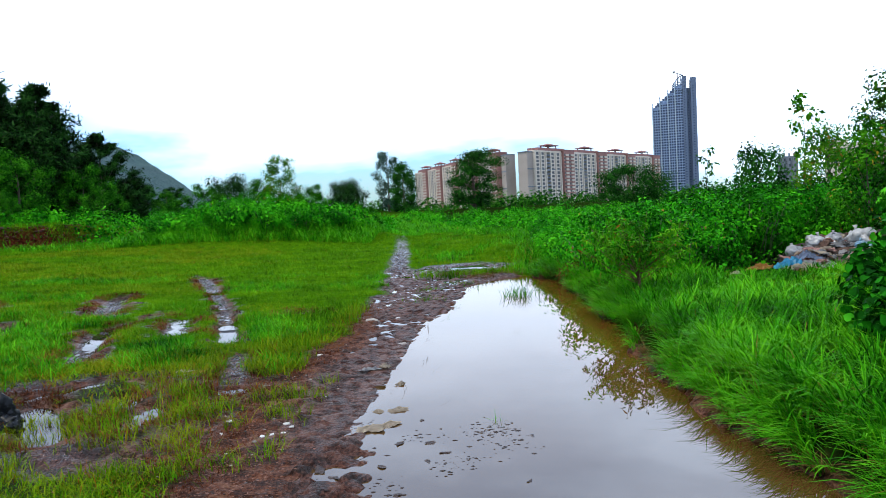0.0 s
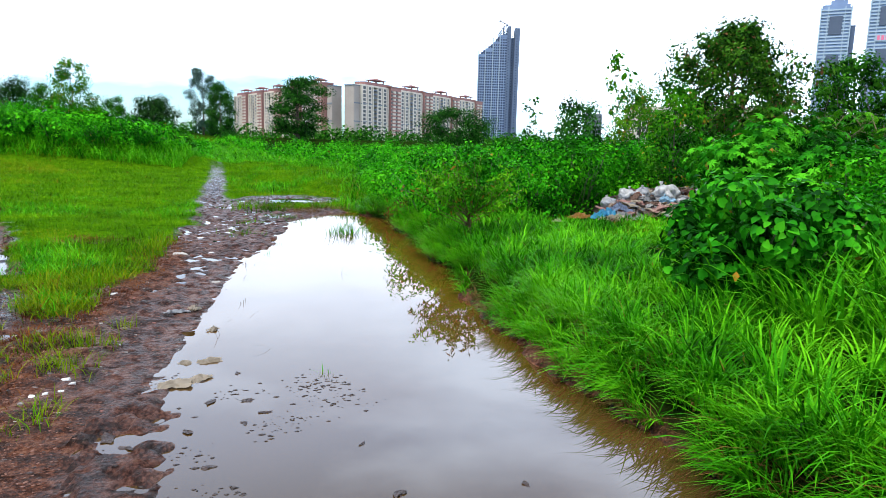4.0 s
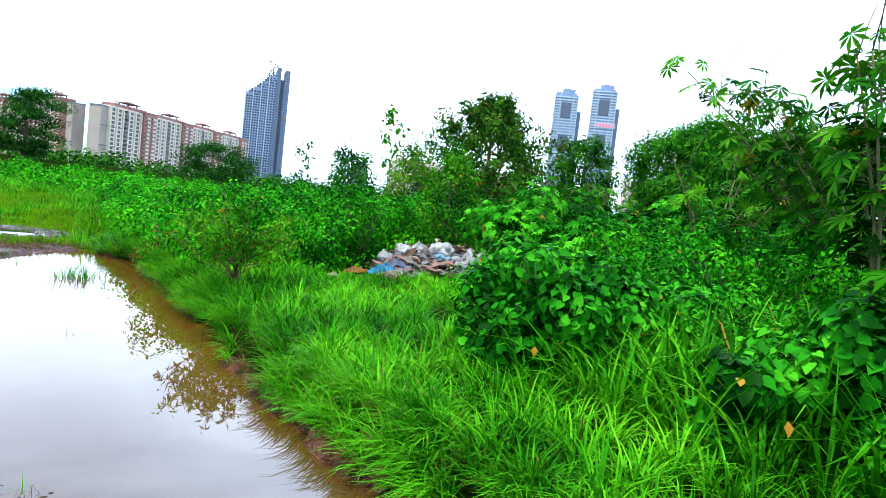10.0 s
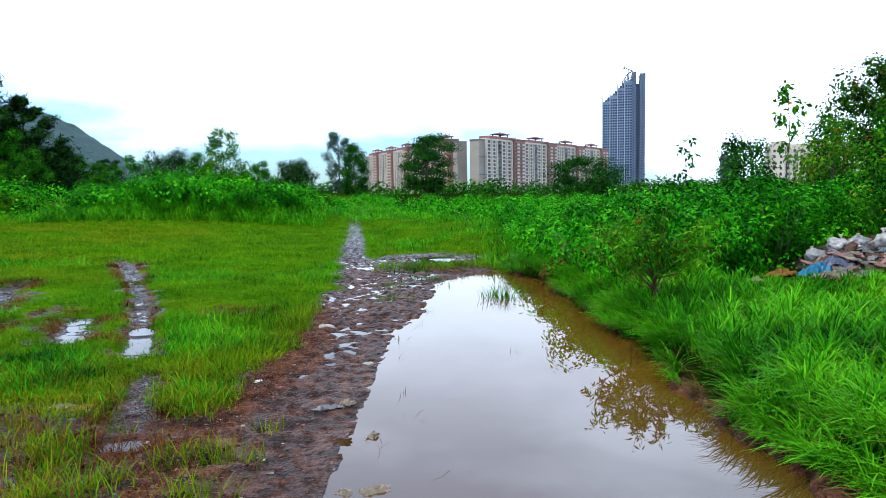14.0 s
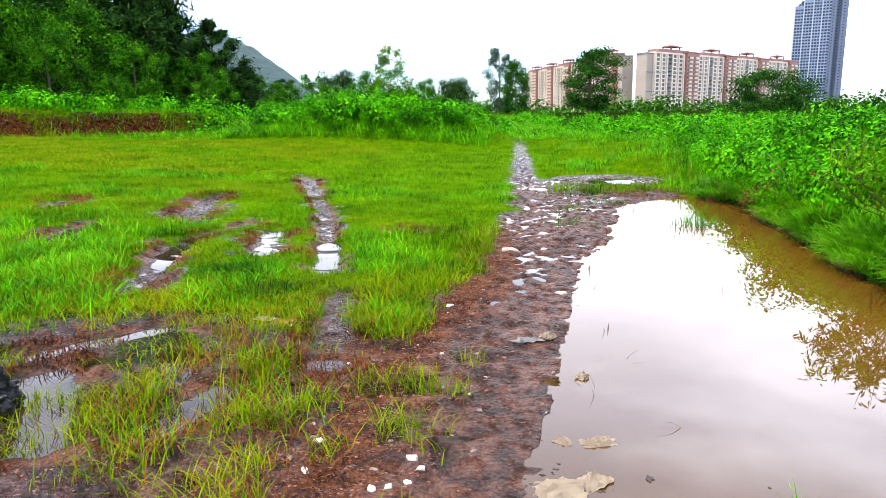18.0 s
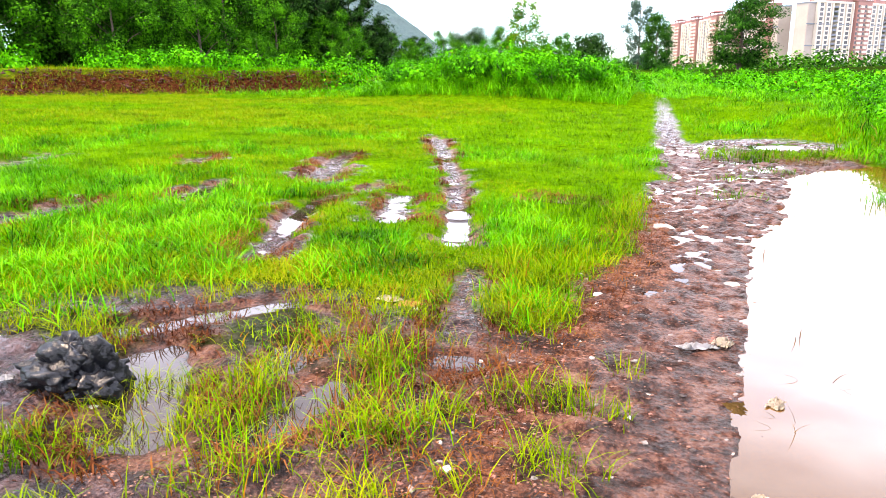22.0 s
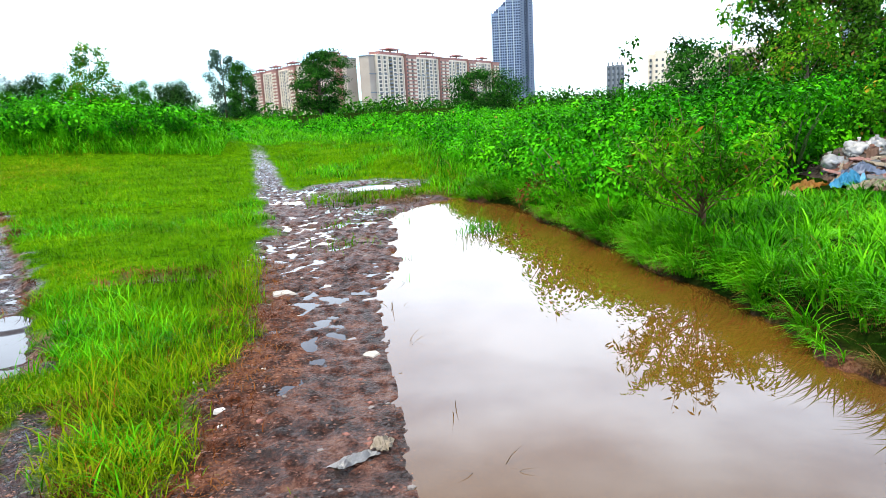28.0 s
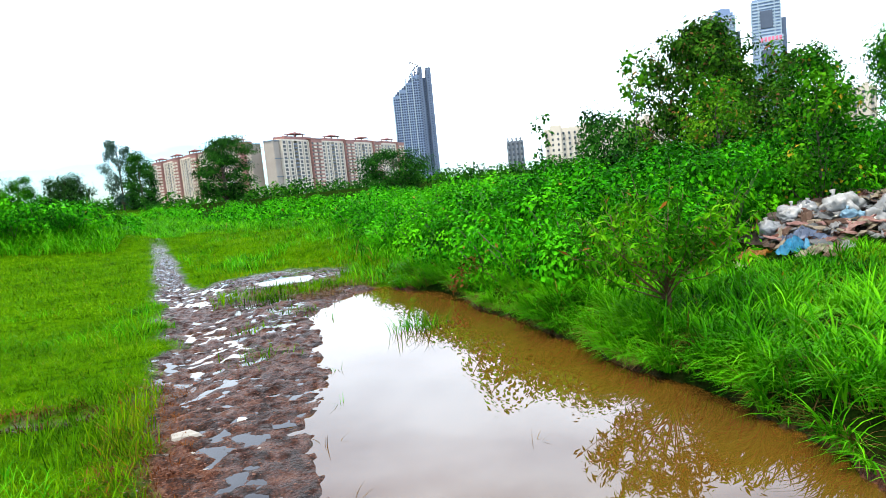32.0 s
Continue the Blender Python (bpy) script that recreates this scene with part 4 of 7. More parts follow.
def apartment_block(p, q, modules, height, storeys, label, mirror=False):
    """A row of cream wings with deep balcony slots, each joined to the next by a taller pink stair tower."""
    ob, length = framed("apartment_block", *p, *q, label, "apartment building", "apartment blocks")
    w, st = length / modules, height / storeys

    def piece(name, boxes, material, parent, label="", stuff=False):
        bm = bmesh.new()
        for box in boxes:
            boxed(bm, *box)
        made = part(name, bm, material, parent, label)
        return tagged(made, kind="stuff") if stuff else made

    for i in range(modules):
        a, wide = i * w, 0.66 * w
        slot0, slot1 = a + 0.40 * wide, a + 0.56 * wide
        wall = piece("wall", [(a, 0, -2, slot0, 7, height), (slot1, 0, -2, a + wide, 7, height), (slot0, 3.4, -2, slot1, 7, height)], M_CREAM, ob)
        piece("parapet", [(a - 0.4, -0.5, height, a + wide, 7, height + 1.1)], M_CREAM, wall)
        for h in (0.34, 0.67):
            for x0, x1 in ((a - 0.3, slot0), (slot1, a + wide)):
                piece("band", [(x0, -0.45, height * h, x1, 0, height * h + 0.6)], M_GREYBLOCK, wall, "grey weathered string course")
        for u in (0.0, 0.20, 0.385, 0.56, 0.77, 0.965):
            piece("pilaster", [(a + u * wide, -0.8, -1, a + (u + 0.035) * wide, 0, height)], M_CREAM, wall)
        spots, slabs, whites, eyes = [], [], [], []
        for s in range(storeys):
            z = s * st + 0.6
            for u in (0.07, 0.26, 0.64, 0.85):
                spots.append((a + u * wide, -0.1, z, a + (u + 0.085) * wide, 0.05, z + 1.9))
            slabs.append((slot0, -0.6, s * st, slot1, 3.4, s * st + 0.3))
            slabs.append((slot0 + 0.25 * (slot1 - slot0), -0.6, s * st + 0.3, slot1, -0.45, s * st + 1.1))
            for u in (0.2, 0.62):
                whites.append((a + wide + u * 0.32 * w, -2.9, s * st + 0.3, a + wide + (u + 0.22) * 0.32 * w, -2.2, s * st + 1.75))
                eyes.append((a + wide + (u - 0.12) * 0.32 * w, -2.35, s * st + 0.5, a + wide + (u - 0.02) * 0.32 * w, -2.15, s * st + 2.1))
        piece("window_grid", spots, M_VOID, wall, "rows of dark windows", True)
        piece("balcony_grid", slabs, M_GREYBLOCK, wall, "grey balcony fronts in a deep slot", True)
        tower = piece("stair_tower", [(a + wide + 0.02 * w, -2.2, -2, a + 0.96 * w, 7, height + 1.6)], M_PINKWALL, ob, "pink rendered stair tower")
        piece("balcony_grid", whites, M_CREAM, tower, "small cream balconies", True)
        piece("window_grid", eyes, M_VOID, tower, "narrow dark stair windows", True)
        # Shade in the gap is painted: the back wall takes the near-black window surface.
        piece("recess_wall", [(a + 0.96 * w, 3.0, -2, a + w, 7, height - 1)], M_VOID, ob, "gap between the wings, coloured dark for its shade")
        roof = piece("roof", [(a + 0.12 * w, 1.0, height + 1.1, a + 0.80 * w, 10, height + 3.4), (a + wide, -2.6, height + 1.6, a + 0.98 * w, 7, height + 2.4)], M_ROOF, ob, "maroon roof storey")
        cx, cy, z = a + 0.50 * w, 5.0, height + 3.4
        for sx, sy in ((-1, -1), (1, -1), (1, 1), (-1, 1)):
            piece("pavilion_post", [(cx + sx * 0.10 * w - 0.35, cy + sy * 3 - 0.35, z, cx + sx * 0.10 * w + 0.35, cy + sy * 3 + 0.35, z + 1.9)], M_ROOF, roof)
        bm = bmesh.new()
        boxed(bm, cx - 0.15 * w, cy - 4, z + 1.9, cx + 0.15 * w, cy + 4, z + 2.4)
        ring = [bm.verts.new((cx + sx * 0.13 * w, cy + sy * 3.6, z + 2.4)) for sx, sy in ((-1, -1), (1, -1), (1, 1), (-1, 1))]
        tip = bm.verts.new((cx, cy, z + 3.9))
        for k in range(4):
            bm.faces.new((ring[k], ring[(k + 1) % 4], tip))
        part("pavilion_roof", bm, M_ROOF, roof)
    x0, x1 = (length, length + 7.5) if mirror else (-7.5, 0.0)
    end = piece("end_wall", [(x0, 1.2, -2, x1, 9, height - 0.5)], M_ENDWALL, ob, "blank end wall with its shade in the darker cream")
    for h in (0.34, 0.67):
        piece("band", [(x0 - 0.3, 0.8, height * h, x1 + 0.3, 1.2, height * h + 0.7)], M_GREYBLOCK, end)
    piece("coping", [(x0 - 0.3, 0.9, height - 0.5, x1 + 0.3, 9, height + 0.3)], M_GREYBLOCK, end)
    return ob


M_VOID = surface("dark_window_and_gap_shade", (0.008, 0.009, 0.012), (0.03, 0.032, 0.04), 0.3, 0.4, 0.0, fine=2.0)
# The end wall's unlit side is painted in as a darker cream.
M_ENDWALL = surface("shade_toned_cream_render", (0.30, 0.25, 0.215), (0.40, 0.34, 0.29), 0.85, 0.06, 0.1, fine=0.8)
apartment_block((41, 478), (176, 657), 4, 38, 14, "cream and pink apartment block with maroon roof pavilions")
apartment_block((-64, 688), (17, 497), 5, 38, 14, "cream and pink apartment block receding behind trees", True)


def high_tower():
    """Four stepped bays of slabs and glazing under a curved crown, and two smooth shafts at one end."""
    ob, _ = framed("tower_block", 210, 806, 259, 794, "tall blue-grey tower block under construction with a curved crown", "skyscraper")
    bays = ((0.0, 8.4, 106, 111), (8.4, 17.2, 113, 118), (17.2, 25.4, 121, 127), (25.4, 34.5, 129, 131))
    for x0, x1, h0, h1 in bays:
        bm = bmesh.new()
        boxed(bm, x0, 0.6, -2, x1, 22, h0)
        boxed(bm, x0 + 0.4 * (x1 - x0), 0.6, h0, x1, 22, 0.5 * (h0 + h1))
        boxed(bm, x0 + 0.7 * (x1 - x0), 0.6, 0.5 * (h0 + h1), x1, 22, h1)
        bay = part("bay", bm, M_TOWERDARK, ob, "bands of deep blue glazing")
        bm = bmesh.new()
        for s in range(int(h0 / 3.1)):
            boxed(bm, x0 + 0.5, -0.9, s * 3.1, x1 - 0.2, 0.6, s * 3.1 + 1.15)
        tagged(part("balcony_grid", bm, M_TOWER, bay, "pale blue balcony fronts"), kind="stuff")
        for u, deep, rise in ((0.0, 1.8, 4.5), (0.36, 1.2, 0.0), (0.68, 1.2, 1.5)):
            bm = bmesh.new()
            boxed(bm, x0 + u * (x1 - x0), -deep, -2, x0 + u * (x1 - x0) + (1.1 if u == 0 else 0.7), 0.6, h0 + rise)
            part("rib", bm, M_TWIN if u == 0 else M_TOWER, bay)
        bm = bmesh.new()
        boxed(bm, x0, -0.4, h0 - 3.2, x1, 0.6, h0)
        part("parapet", bm, M_TOWER, bay)
    for x0, x1, y0, h in ((34.5, 39.0, -1.0, 139), (39.0, 43.5, 3.5, 126), (43.5, 49.5, -1.5, 137)):
        bm = bmesh.new()
        boxed(bm, x0, y0, -2, x1, 22, h)
        core = part("service_core", bm, M_SHAFT, ob, "smooth slate blue shaft")
        bm = bmesh.new()
        for s in range(1, 42):
            boxed(bm, x0 + 0.3 * (x1 - x0), y0 - 0.15, s * 3.1, x0 + 0.55 * (x1 - x0), y0, s * 3.1 + 1.0)
        tagged(part("window_grid", bm, M_TOWERDARK, core, "small dark openings"), kind="stuff")
    bm = bmesh.new()
    for k in range(7):
        a = 23 + 11.5 * k / 6
        h = 128 + 12 * math.sin(0.5 * math.pi * k / 6)
        boxed(bm, a, 0.2, 120, a + 0.6, 0.8, h)
        if k < 6:
            h2 = 128 + 12 * math.sin(0.5 * math.pi * (k + 1) / 6)
            tube(bm, [(a, 0.5, h), (a + 1.95, 0.5, h2)], [0.6, 0.6], 5)
            tube(bm, [(a, 0.5, (h + 126) / 2), (a + 1.95, 0.5, (h2 + 126) / 2)], [0.4, 0.4], 5)
    part("crown_frame", bm, M_SHAFT, ob, "open curved steel crown")
    bm = bmesh.new()
    tube(bm, [(30, 6, 128), (30, 6, 143)], [0.7, 0.6], 5)
    tube(bm, [(36, 6, 141), (25.5, 6, 146)], [0.6, 0.5], 5)
    tube(bm, [(25, 6, 144.6), (26.5, 6, 147)], [1.0, 1.0], 5)
    tube(bm, [(34, 6, 140), (34, 6, 151)], [0.3, 0.2], 5)
    part("tower_crane", bm, M_CRANE, ob, "small roof crane")


M_SHAFT = surface("slate_blue_render", (0.075, 0.105, 0.17), (0.10, 0.135, 0.21), 0.6, 0.03, 0.05, fine=0.6)
high_tower()


def twin_tower(p, q, h, sign):
    """A slab of white floor bands with two dark panels for shaded openings, a stepped top and a lower side wing."""
    ob, w = framed("twin_tower", *p, *q, "pale blue residential tower with two tall sky openings", "skyscraper", "twin towers")
    bm = bmesh.new()
    boxed(bm, 0, 0.5, -2, w * 0.86, 24, h - 3)
    boxed(bm, w * 0.04, 0.5, h - 3, w * 0.80, 22, h)
    wall = part("wall", bm, M_TOWER, ob)
    # Side wing takes a darker blue that stands for shade on it.
    bm = bmesh.new()
    boxed(bm, w * 0.86, 4, -2, w, 24, h * 0.86)
    part("side_wing", bm, M_SHAFT, ob, "blue side wing, shade in its darker colour")
    bm = bmesh.new()
    boxed(bm, w * 0.26, 3, h, w * 0.72, 16, h + 4.5)
    boxed(bm, w * 0.34, 5, h + 4.5, w * 0.56, 14, h + 5.8)
    part("roof_house", bm, M_TOWER, ob, "stepped plant rooms on the roof")
    bm = bmesh.new()
    for k in range(int(h / 3.3)):
        boxed(bm, 0, -0.6, k * 3.3, w * 0.86, 0.5, k * 3.3 + 1.5)
    tagged(part("balcony_grid", bm, M_TWIN, wall, "pale floor bands"), kind="stuff")
    for u in (0.0, 0.20, 0.66, 0.83):
        bm = bmesh.new()
        boxed(bm, w * u, -1.0, -2, w * (u + 0.035), 0.5, h - 2)
        part("rib", bm, M_TWIN, wall)
    # Openings are dark panels on the front, their shade given as colour.
    for z in (0.60, 0.86):
        bm = bmesh.new()
        boxed(bm, w * 0.27, -1.1, h * z - 9, w * 0.62, 0.3, h * z + 9)
        part("sky_opening_panel", bm, M_SKYGAP, wall, "dark panel for the shade of a tall sky garden opening")
    if sign:
        bm = bmesh.new()
        boxed(bm, w * 0.22, -1.5, h * 0.725 - 3.2, w * 0.90, -1.2, h * 0.725 + 3.2)
        board = part("sign", bm, M_TWIN, ob, "pale sign board across the front")
        for k in range(6):
            bm = bmesh.new()
            boxed(bm, w * (0.26 + 0.105 * k), -1.7, h * 0.725 - 2.3, w * (0.33 + 0.105 * k), -1.5, h * 0.725 + 2.3)
            part("sign_bar", bm, M_SIGN, board, "pinkish red lettering bar")


M_SKYGAP = surface("sky_garden_shade_colour", (0.055, 0.075, 0.12), (0.075, 0.10, 0.15), 0.6, 0.05, 0.05, fine=0.6)
twin_tower((524, 619), (548.5, 597.5), 148, False)
twin_tower((557, 591), (581, 567.5), 156, True)


def cream_block(p, q, h, label, wall, cols):
    ob, w = framed("far_block", *p, *q, label, "apartment building", "distant blocks")
    bm = bmesh.new()
    boxed(bm, 0, 0, -2, w, 16, h)
    for k in range(4):
        boxed(bm, w * (0.05 + 0.25 * k), -1, -2, w * (0.14 + 0.25 * k), 12, h + 1.8)
    part("wall", bm, wall, ob)
    bm = bmesh.new()
    for s in range(int(h / 3.1)):
        for c in range(cols):
            u = w * (c + 0.3) / cols
            boxed(bm, u, -1.1, s * 3.1 + 0.9, u + 0.35 * w / cols, -0.3 + 0.4, s * 3.1 + 2.3)
    tagged(part("window_grid", bm, M_DARKGLASS, ob, "rows of dark windows"), kind="stuff")


cream_block((182, 360), (243, 324), 23.5, "long pale yellow apartment block behind trees", M_CREAM, 22)
cream_block((162, 370), (171, 366), 19, "low grey building behind the weeds", M_GREYBLOCK, 4)
cream_block((292, 276), (312, 254), 26, "pale yellow apartment block behind a tree", M_CREAM, 8)

# ---- trees ----
ROUND = ((0, 0.35, 0.65, 0.88, 1.0), (0.55, 1.0, 0.92, 0.62, 0.25))
CONE = ((0, 0.2, 0.5, 0.8, 1.0), (0.7, 1.0, 0.72, 0.42, 0.10))
FLATTOP = ((0, 0.3, 0.6, 0.85, 1.0), (0.45, 0.85, 1.0, 0.85, 0.45))
SPIRE = ((0, 0.3, 0.6, 0.82, 1.0), (0.75, 1.0, 0.85, 0.42, 0.08))
COLUMN = ((0, 0.3, 0.65, 0.9, 1.0), (0.5, 0.85, 1.0, 0.7, 0.3))


def branched(name, label, seed, height, width, low, limbs, twigs, pad, leaves, size, mat, trunk, shape=SMALL_LEAF, profile=ROUND, flat=0.55, rise=0.6, hang=0.35, stem=None, group="", category="tree", feather=False):
    """A tree at the origin: a bole, limbs that rise out of it, twigs off each limb, and a pad of leaves on every twig."""
    rnd = random.Random(seed)
    stem = stem or M_BARK
    ob = thing(name, 0, 0, 0, label, category, group)
    top = height * 0.86
    pts = [(rnd.uniform(-1, 1) * 0.02 * height * k / 6, rnd.uniform(-1, 1) * 0.02 * height * k / 6, top * k / 6 - 0.1) for k in range(7)]
    bm = bmesh.new()
    tube(bm, pts, [trunk * (1.2 - 0.17 * k) for k in range(7)], 8)
    bole = part("trunk", bm, stem, ob)
    ph1, ph2, clumps, sprays = rnd.uniform(0, 6.28), rnd.uniform(0, 6.28), [], []
    for k in range(limbs):
        u = (k + rnd.uniform(0.2, 0.8)) / limbs
        a = 2.4 * k + rnd.uniform(-0.5, 0.5)
        reach = 0.5 * width * float(np.interp(u, *profile)) * (1 + 0.2 * math.sin(2 * a + ph1) + 0.14 * math.sin(3 * a + ph2))
        r = reach * rnd.uniform(0.5, 0.78)
        z = height * (low + (0.97 - low) * u)
        e = Vector((r * math.cos(a), r * math.sin(a), z - 0.4 * pad * flat))
        z0 = min(top * 0.95, max(0.06 * height, z - rise * r - 0.06 * height))
        i = min(5, int(6 * z0 / top))
        s0 = Vector(pts[i]).lerp(Vector(pts[i + 1]), 6 * z0 / top - i)
        m = s0.lerp(e, 0.5) + Vector((0, 0, 0.08 * r))
        thick = trunk * (0.5 - 0.3 * u)
        bm = bmesh.new()
        tube(bm, [s0, m, e], [thick, 0.65 * thick, 0.25 * thick], 5)
        clumps.append((*e, pad, pad, pad * flat))
        for _ in range(twigs):
            f = m.lerp(e, rnd.uniform(0.0, 1.0))
            b_, q = a + rnd.uniform(-1.5, 1.5), 0.42 * reach * rnd.uniform(0.35, 1.0) + 0.25 * pad
            g = f + Vector((q * math.cos(b_), q * math.sin(b_), q * rnd.uniform(-0.15, 0.75)))
            g.z = min(g.z, height - 0.3 * pad * flat)
            tube(bm, [f, f.lerp(g, 0.5) + Vector((0, 0, 0.06 * q)), g], [0.3 * thick, 0.2 * thick, 0.08 * thick], 4)
            k2 = pad * rnd.uniform(0.6, 1.15)
            if feather:
                sprays.append((*f, *f.lerp(g, 1.25)))
            else:
                clumps.append((*f.lerp(g, 0.8), k2, k2 * rnd.uniform(0.8, 1.2), k2 * flat * rnd.uniform(0.8, 1.3)))
        part("limb", bm, stem, bole)
    if feather:
        c = np.array(sprays)[RNG.integers(0, len(sprays), leaves)]
        p = c[:, :3] + (c[:, 3:] - c[:, :3]) * RNG.random((leaves, 1)) + RNG.normal(0, 0.3 * pad, (leaves, 3))
        d = c[:, 3:] - c[:, :3]
        d = d / np.linalg.norm(d, axis=1, keepdims=True) + RNG.normal(0, 0.5, (leaves, 3))
        put(new("crown", leaf_mesh("crown", p, d, size, mat, shape, hang, 0.8)), ob)
        return ob
    p, d = crown_points(clumps, leaves, 0.2)
    put(new("crown", leaf_mesh("crown", p, d, size, mat, shape, hang)), ob)
    return ob


def tree(x, y, *args, zbase=None, **more):
    ob = branched(*args, **more)
    ob.matrix_basis = pose(x, y, gz(x, y) - 0.05 if zbase is None else zbase)
    return ob


tree(-0.4, 100.3, "tree", "broad round-crowned dark green tree beyond the weeds", 1, 8.9, 8.6, 0.10, 17, 6, 1.7, 17000, 0.25, M_FARTREE, 0.26, profile=FLATTOP, flat=0.42)
tree(-11.8, 89.8, "tree", "slender grey-green tree with airy foliage", 2, 8.7, 4.6, 0.08, 16, 6, 0.62, 7000, 0.2, M_BLUETREE, 0.11, profile=COLUMN, flat=0.9, rise=1.2)
tree(-9.2, 85.0, "tree", "bushy green tree beside the grey-green one", 3, 6.5, 3.9, 0.03, 16, 6, 0.95, 9000, 0.2, M_FARTREE, 0.12, flat=0.7)
tree(20.4, 88.3, "tree", "wide flat-topped green tree before the apartments", 4, 5.4, 8.8, 0.10, 16, 6, 1.55, 13000, 0.23, M_FARTREE, 0.18, profile=FLATTOP, flat=0.42)
tree(-38.8, 103.3, "tree", "dark round tree at the field's far edge", 5, 6.6, 7.4, 0.02, 14, 6, 1.8, 9000, 0.28, M_DARKTREE, 0.2, flat=0.6)
tree(-21.3, 108.4, "tree", "low dark round tree at the field's far edge", 6, 5.2, 7.2, 0.02, 14, 6, 1.75, 9000, 0.28, M_DARKTREE, 0.18, flat=0.6)
tree(-8.3, 29.4, "sapling", "light green sapling standing on the grassy mound", 7, 2.9, 2.3, 0.03, 18, 5, 0.30, 5200, 0.085, M_YELLOWTREE, 0.03, profile=CONE, flat=0.8, rise=1.2)
tree(6.72, 19.5, "sapling", "thin sapling with a few leaves on top", 8, 2.55, 0.6, 0.45, 6, 2, 0.12, 150, 0.11, M_TREE, 0.016, profile=COLUMN, flat=1.0)
tree(7.7, 18.3, "tree", "dark bushy young tree rising over the weeds", 9, 2.3, 1.7, 0.05, 15, 5, 0.34, 4200, 0.09, M_FARTREE, 0.025, flat=0.8)
tree(7.34, 14.17, "tree", "yellow-green young tree with a bare grey trunk", 10, 2.35, 2.2, 0.08, 20, 6, 0.3, 6500, 0.062, M_YELLOWTREE, 0.04, profile=CONE, flat=0.85, rise=1.0)
tree(20.9, 30.6, "tree", "tall olive-green tree with loose foliage and reddish young leaves", 11, 7.4, 9.6, 0.03, 40, 8, 0.72, 30000, 0.19, M_OLIVE, 0.17, profile=SPIRE, flat=0.75, rise=0.9)
tree(34.2, 37.4, "tree", "dense dark green round tree", 12, 7.1, 4.8, 0.02, 16, 6, 1.3, 12000, 0.23, M_TREE, 0.12, profile=FLATTOP, flat=0.6)
tree(6.55, 11.45, "tree", "bright green young tree in full leaf behind the rubbish", 14, 2.25, 1.5, 0.2, 20, 5, 0.22, 4200, 0.062, M_CASTOR, 0.022, profile=CONE, flat=0.85, rise=1.1)
tree(9.35, 19.4, "sapling", "thin sapling with a tuft of large pale leaves", 13, 3.9, 0.8, 0.45, 8, 2, 0.16, 190, 0.16, M_YELLOWTREE, 0.02, profile=COLUMN, flat=1.0)
thicket = tree(34.0, 28.5, "tree", "broad feathery green tree with a dark hollow underside", 15, 7.5, 6.4, 0.02, 22, 6, 1.45, 40000, 0.29, M_THICKET, 0.12, shape=NARROW_LEAF, profile=FLATTOP, flat=0.65, group="feathery trees behind the castor plants")
for x, y, turn, k in ((36.2, 26.4, 100, 1.06), (36.4, 24.4, 210, 1.0), (36.8, 20.4, 310, 0.95), (38.5, 29.5, 40, 1.05)):
    another(thicket, x, y, turn, k)
tree(11.4, 5.6, "tree", "feathery grey-green tree at the thicket's edge", 17, 3.8, 3.2, 0.1, 18, 6, 0.5, 9000, 0.11, M_BLUETREE, 0.05, shape=NARROW_LEAF, flat=0.8, hang=0.7, feather=True)

# Wood on the rise to one side of the field.
WOOD = "wood on the rise"
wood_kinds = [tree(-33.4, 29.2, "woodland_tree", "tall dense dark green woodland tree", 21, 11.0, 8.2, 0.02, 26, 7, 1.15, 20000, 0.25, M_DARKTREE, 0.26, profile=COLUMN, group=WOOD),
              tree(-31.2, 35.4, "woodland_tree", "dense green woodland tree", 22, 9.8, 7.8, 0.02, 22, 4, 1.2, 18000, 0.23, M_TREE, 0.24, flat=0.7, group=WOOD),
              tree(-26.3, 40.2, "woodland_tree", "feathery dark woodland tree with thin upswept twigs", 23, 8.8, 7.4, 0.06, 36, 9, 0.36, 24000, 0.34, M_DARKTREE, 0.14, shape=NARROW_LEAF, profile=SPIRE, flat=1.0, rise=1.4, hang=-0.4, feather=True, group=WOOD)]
for k, x, y, turn, s in ((0, -40, 24, 60, 1.05), (1, -38.5, 33, 130, 1.1), (2, -34.0, 41.5, 200, 1.1), (0, -30.2, 44.0, 20, 0.75), (1, -31, 52, 75, 0.5), (1, -44, 19, 10, 1.0),
                         (2, -23.7, 41.9, 300, 0.72), (0, -24.6, 40.8, 45, 0.42), (0, -31.0, 33.0, 100, 0.8), (1, -36, 24.5, 250, 0.7), (0, -30.5, 66, 120, 0.3), (1, -27, 54, 40, 0.3), (0, -22.6, 43.3, 190, 0.33), (1, -33, 60, 300, 0.36),
                         (2, -48, 30, 90, 1.1), (0, -46, 42, 140, 1.1), (1, -29.0, 27.5, 10, 0.45), (2, -38, 52, 33, 0.9), (0, -52, 12, 33, 1.0), (0, -25.8, 38.6, 210, 0.5), (2, -28.5, 38.5, 80, 1.05), (0, -28.6, 36.6, 30, 0.62), (1, -20.6, 44.0, 15, 0.27)):
    another(wood_kinds[k], x, y, turn, s)

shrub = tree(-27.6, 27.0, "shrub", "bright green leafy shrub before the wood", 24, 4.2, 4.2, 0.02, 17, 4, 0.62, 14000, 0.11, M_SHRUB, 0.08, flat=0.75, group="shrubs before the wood")
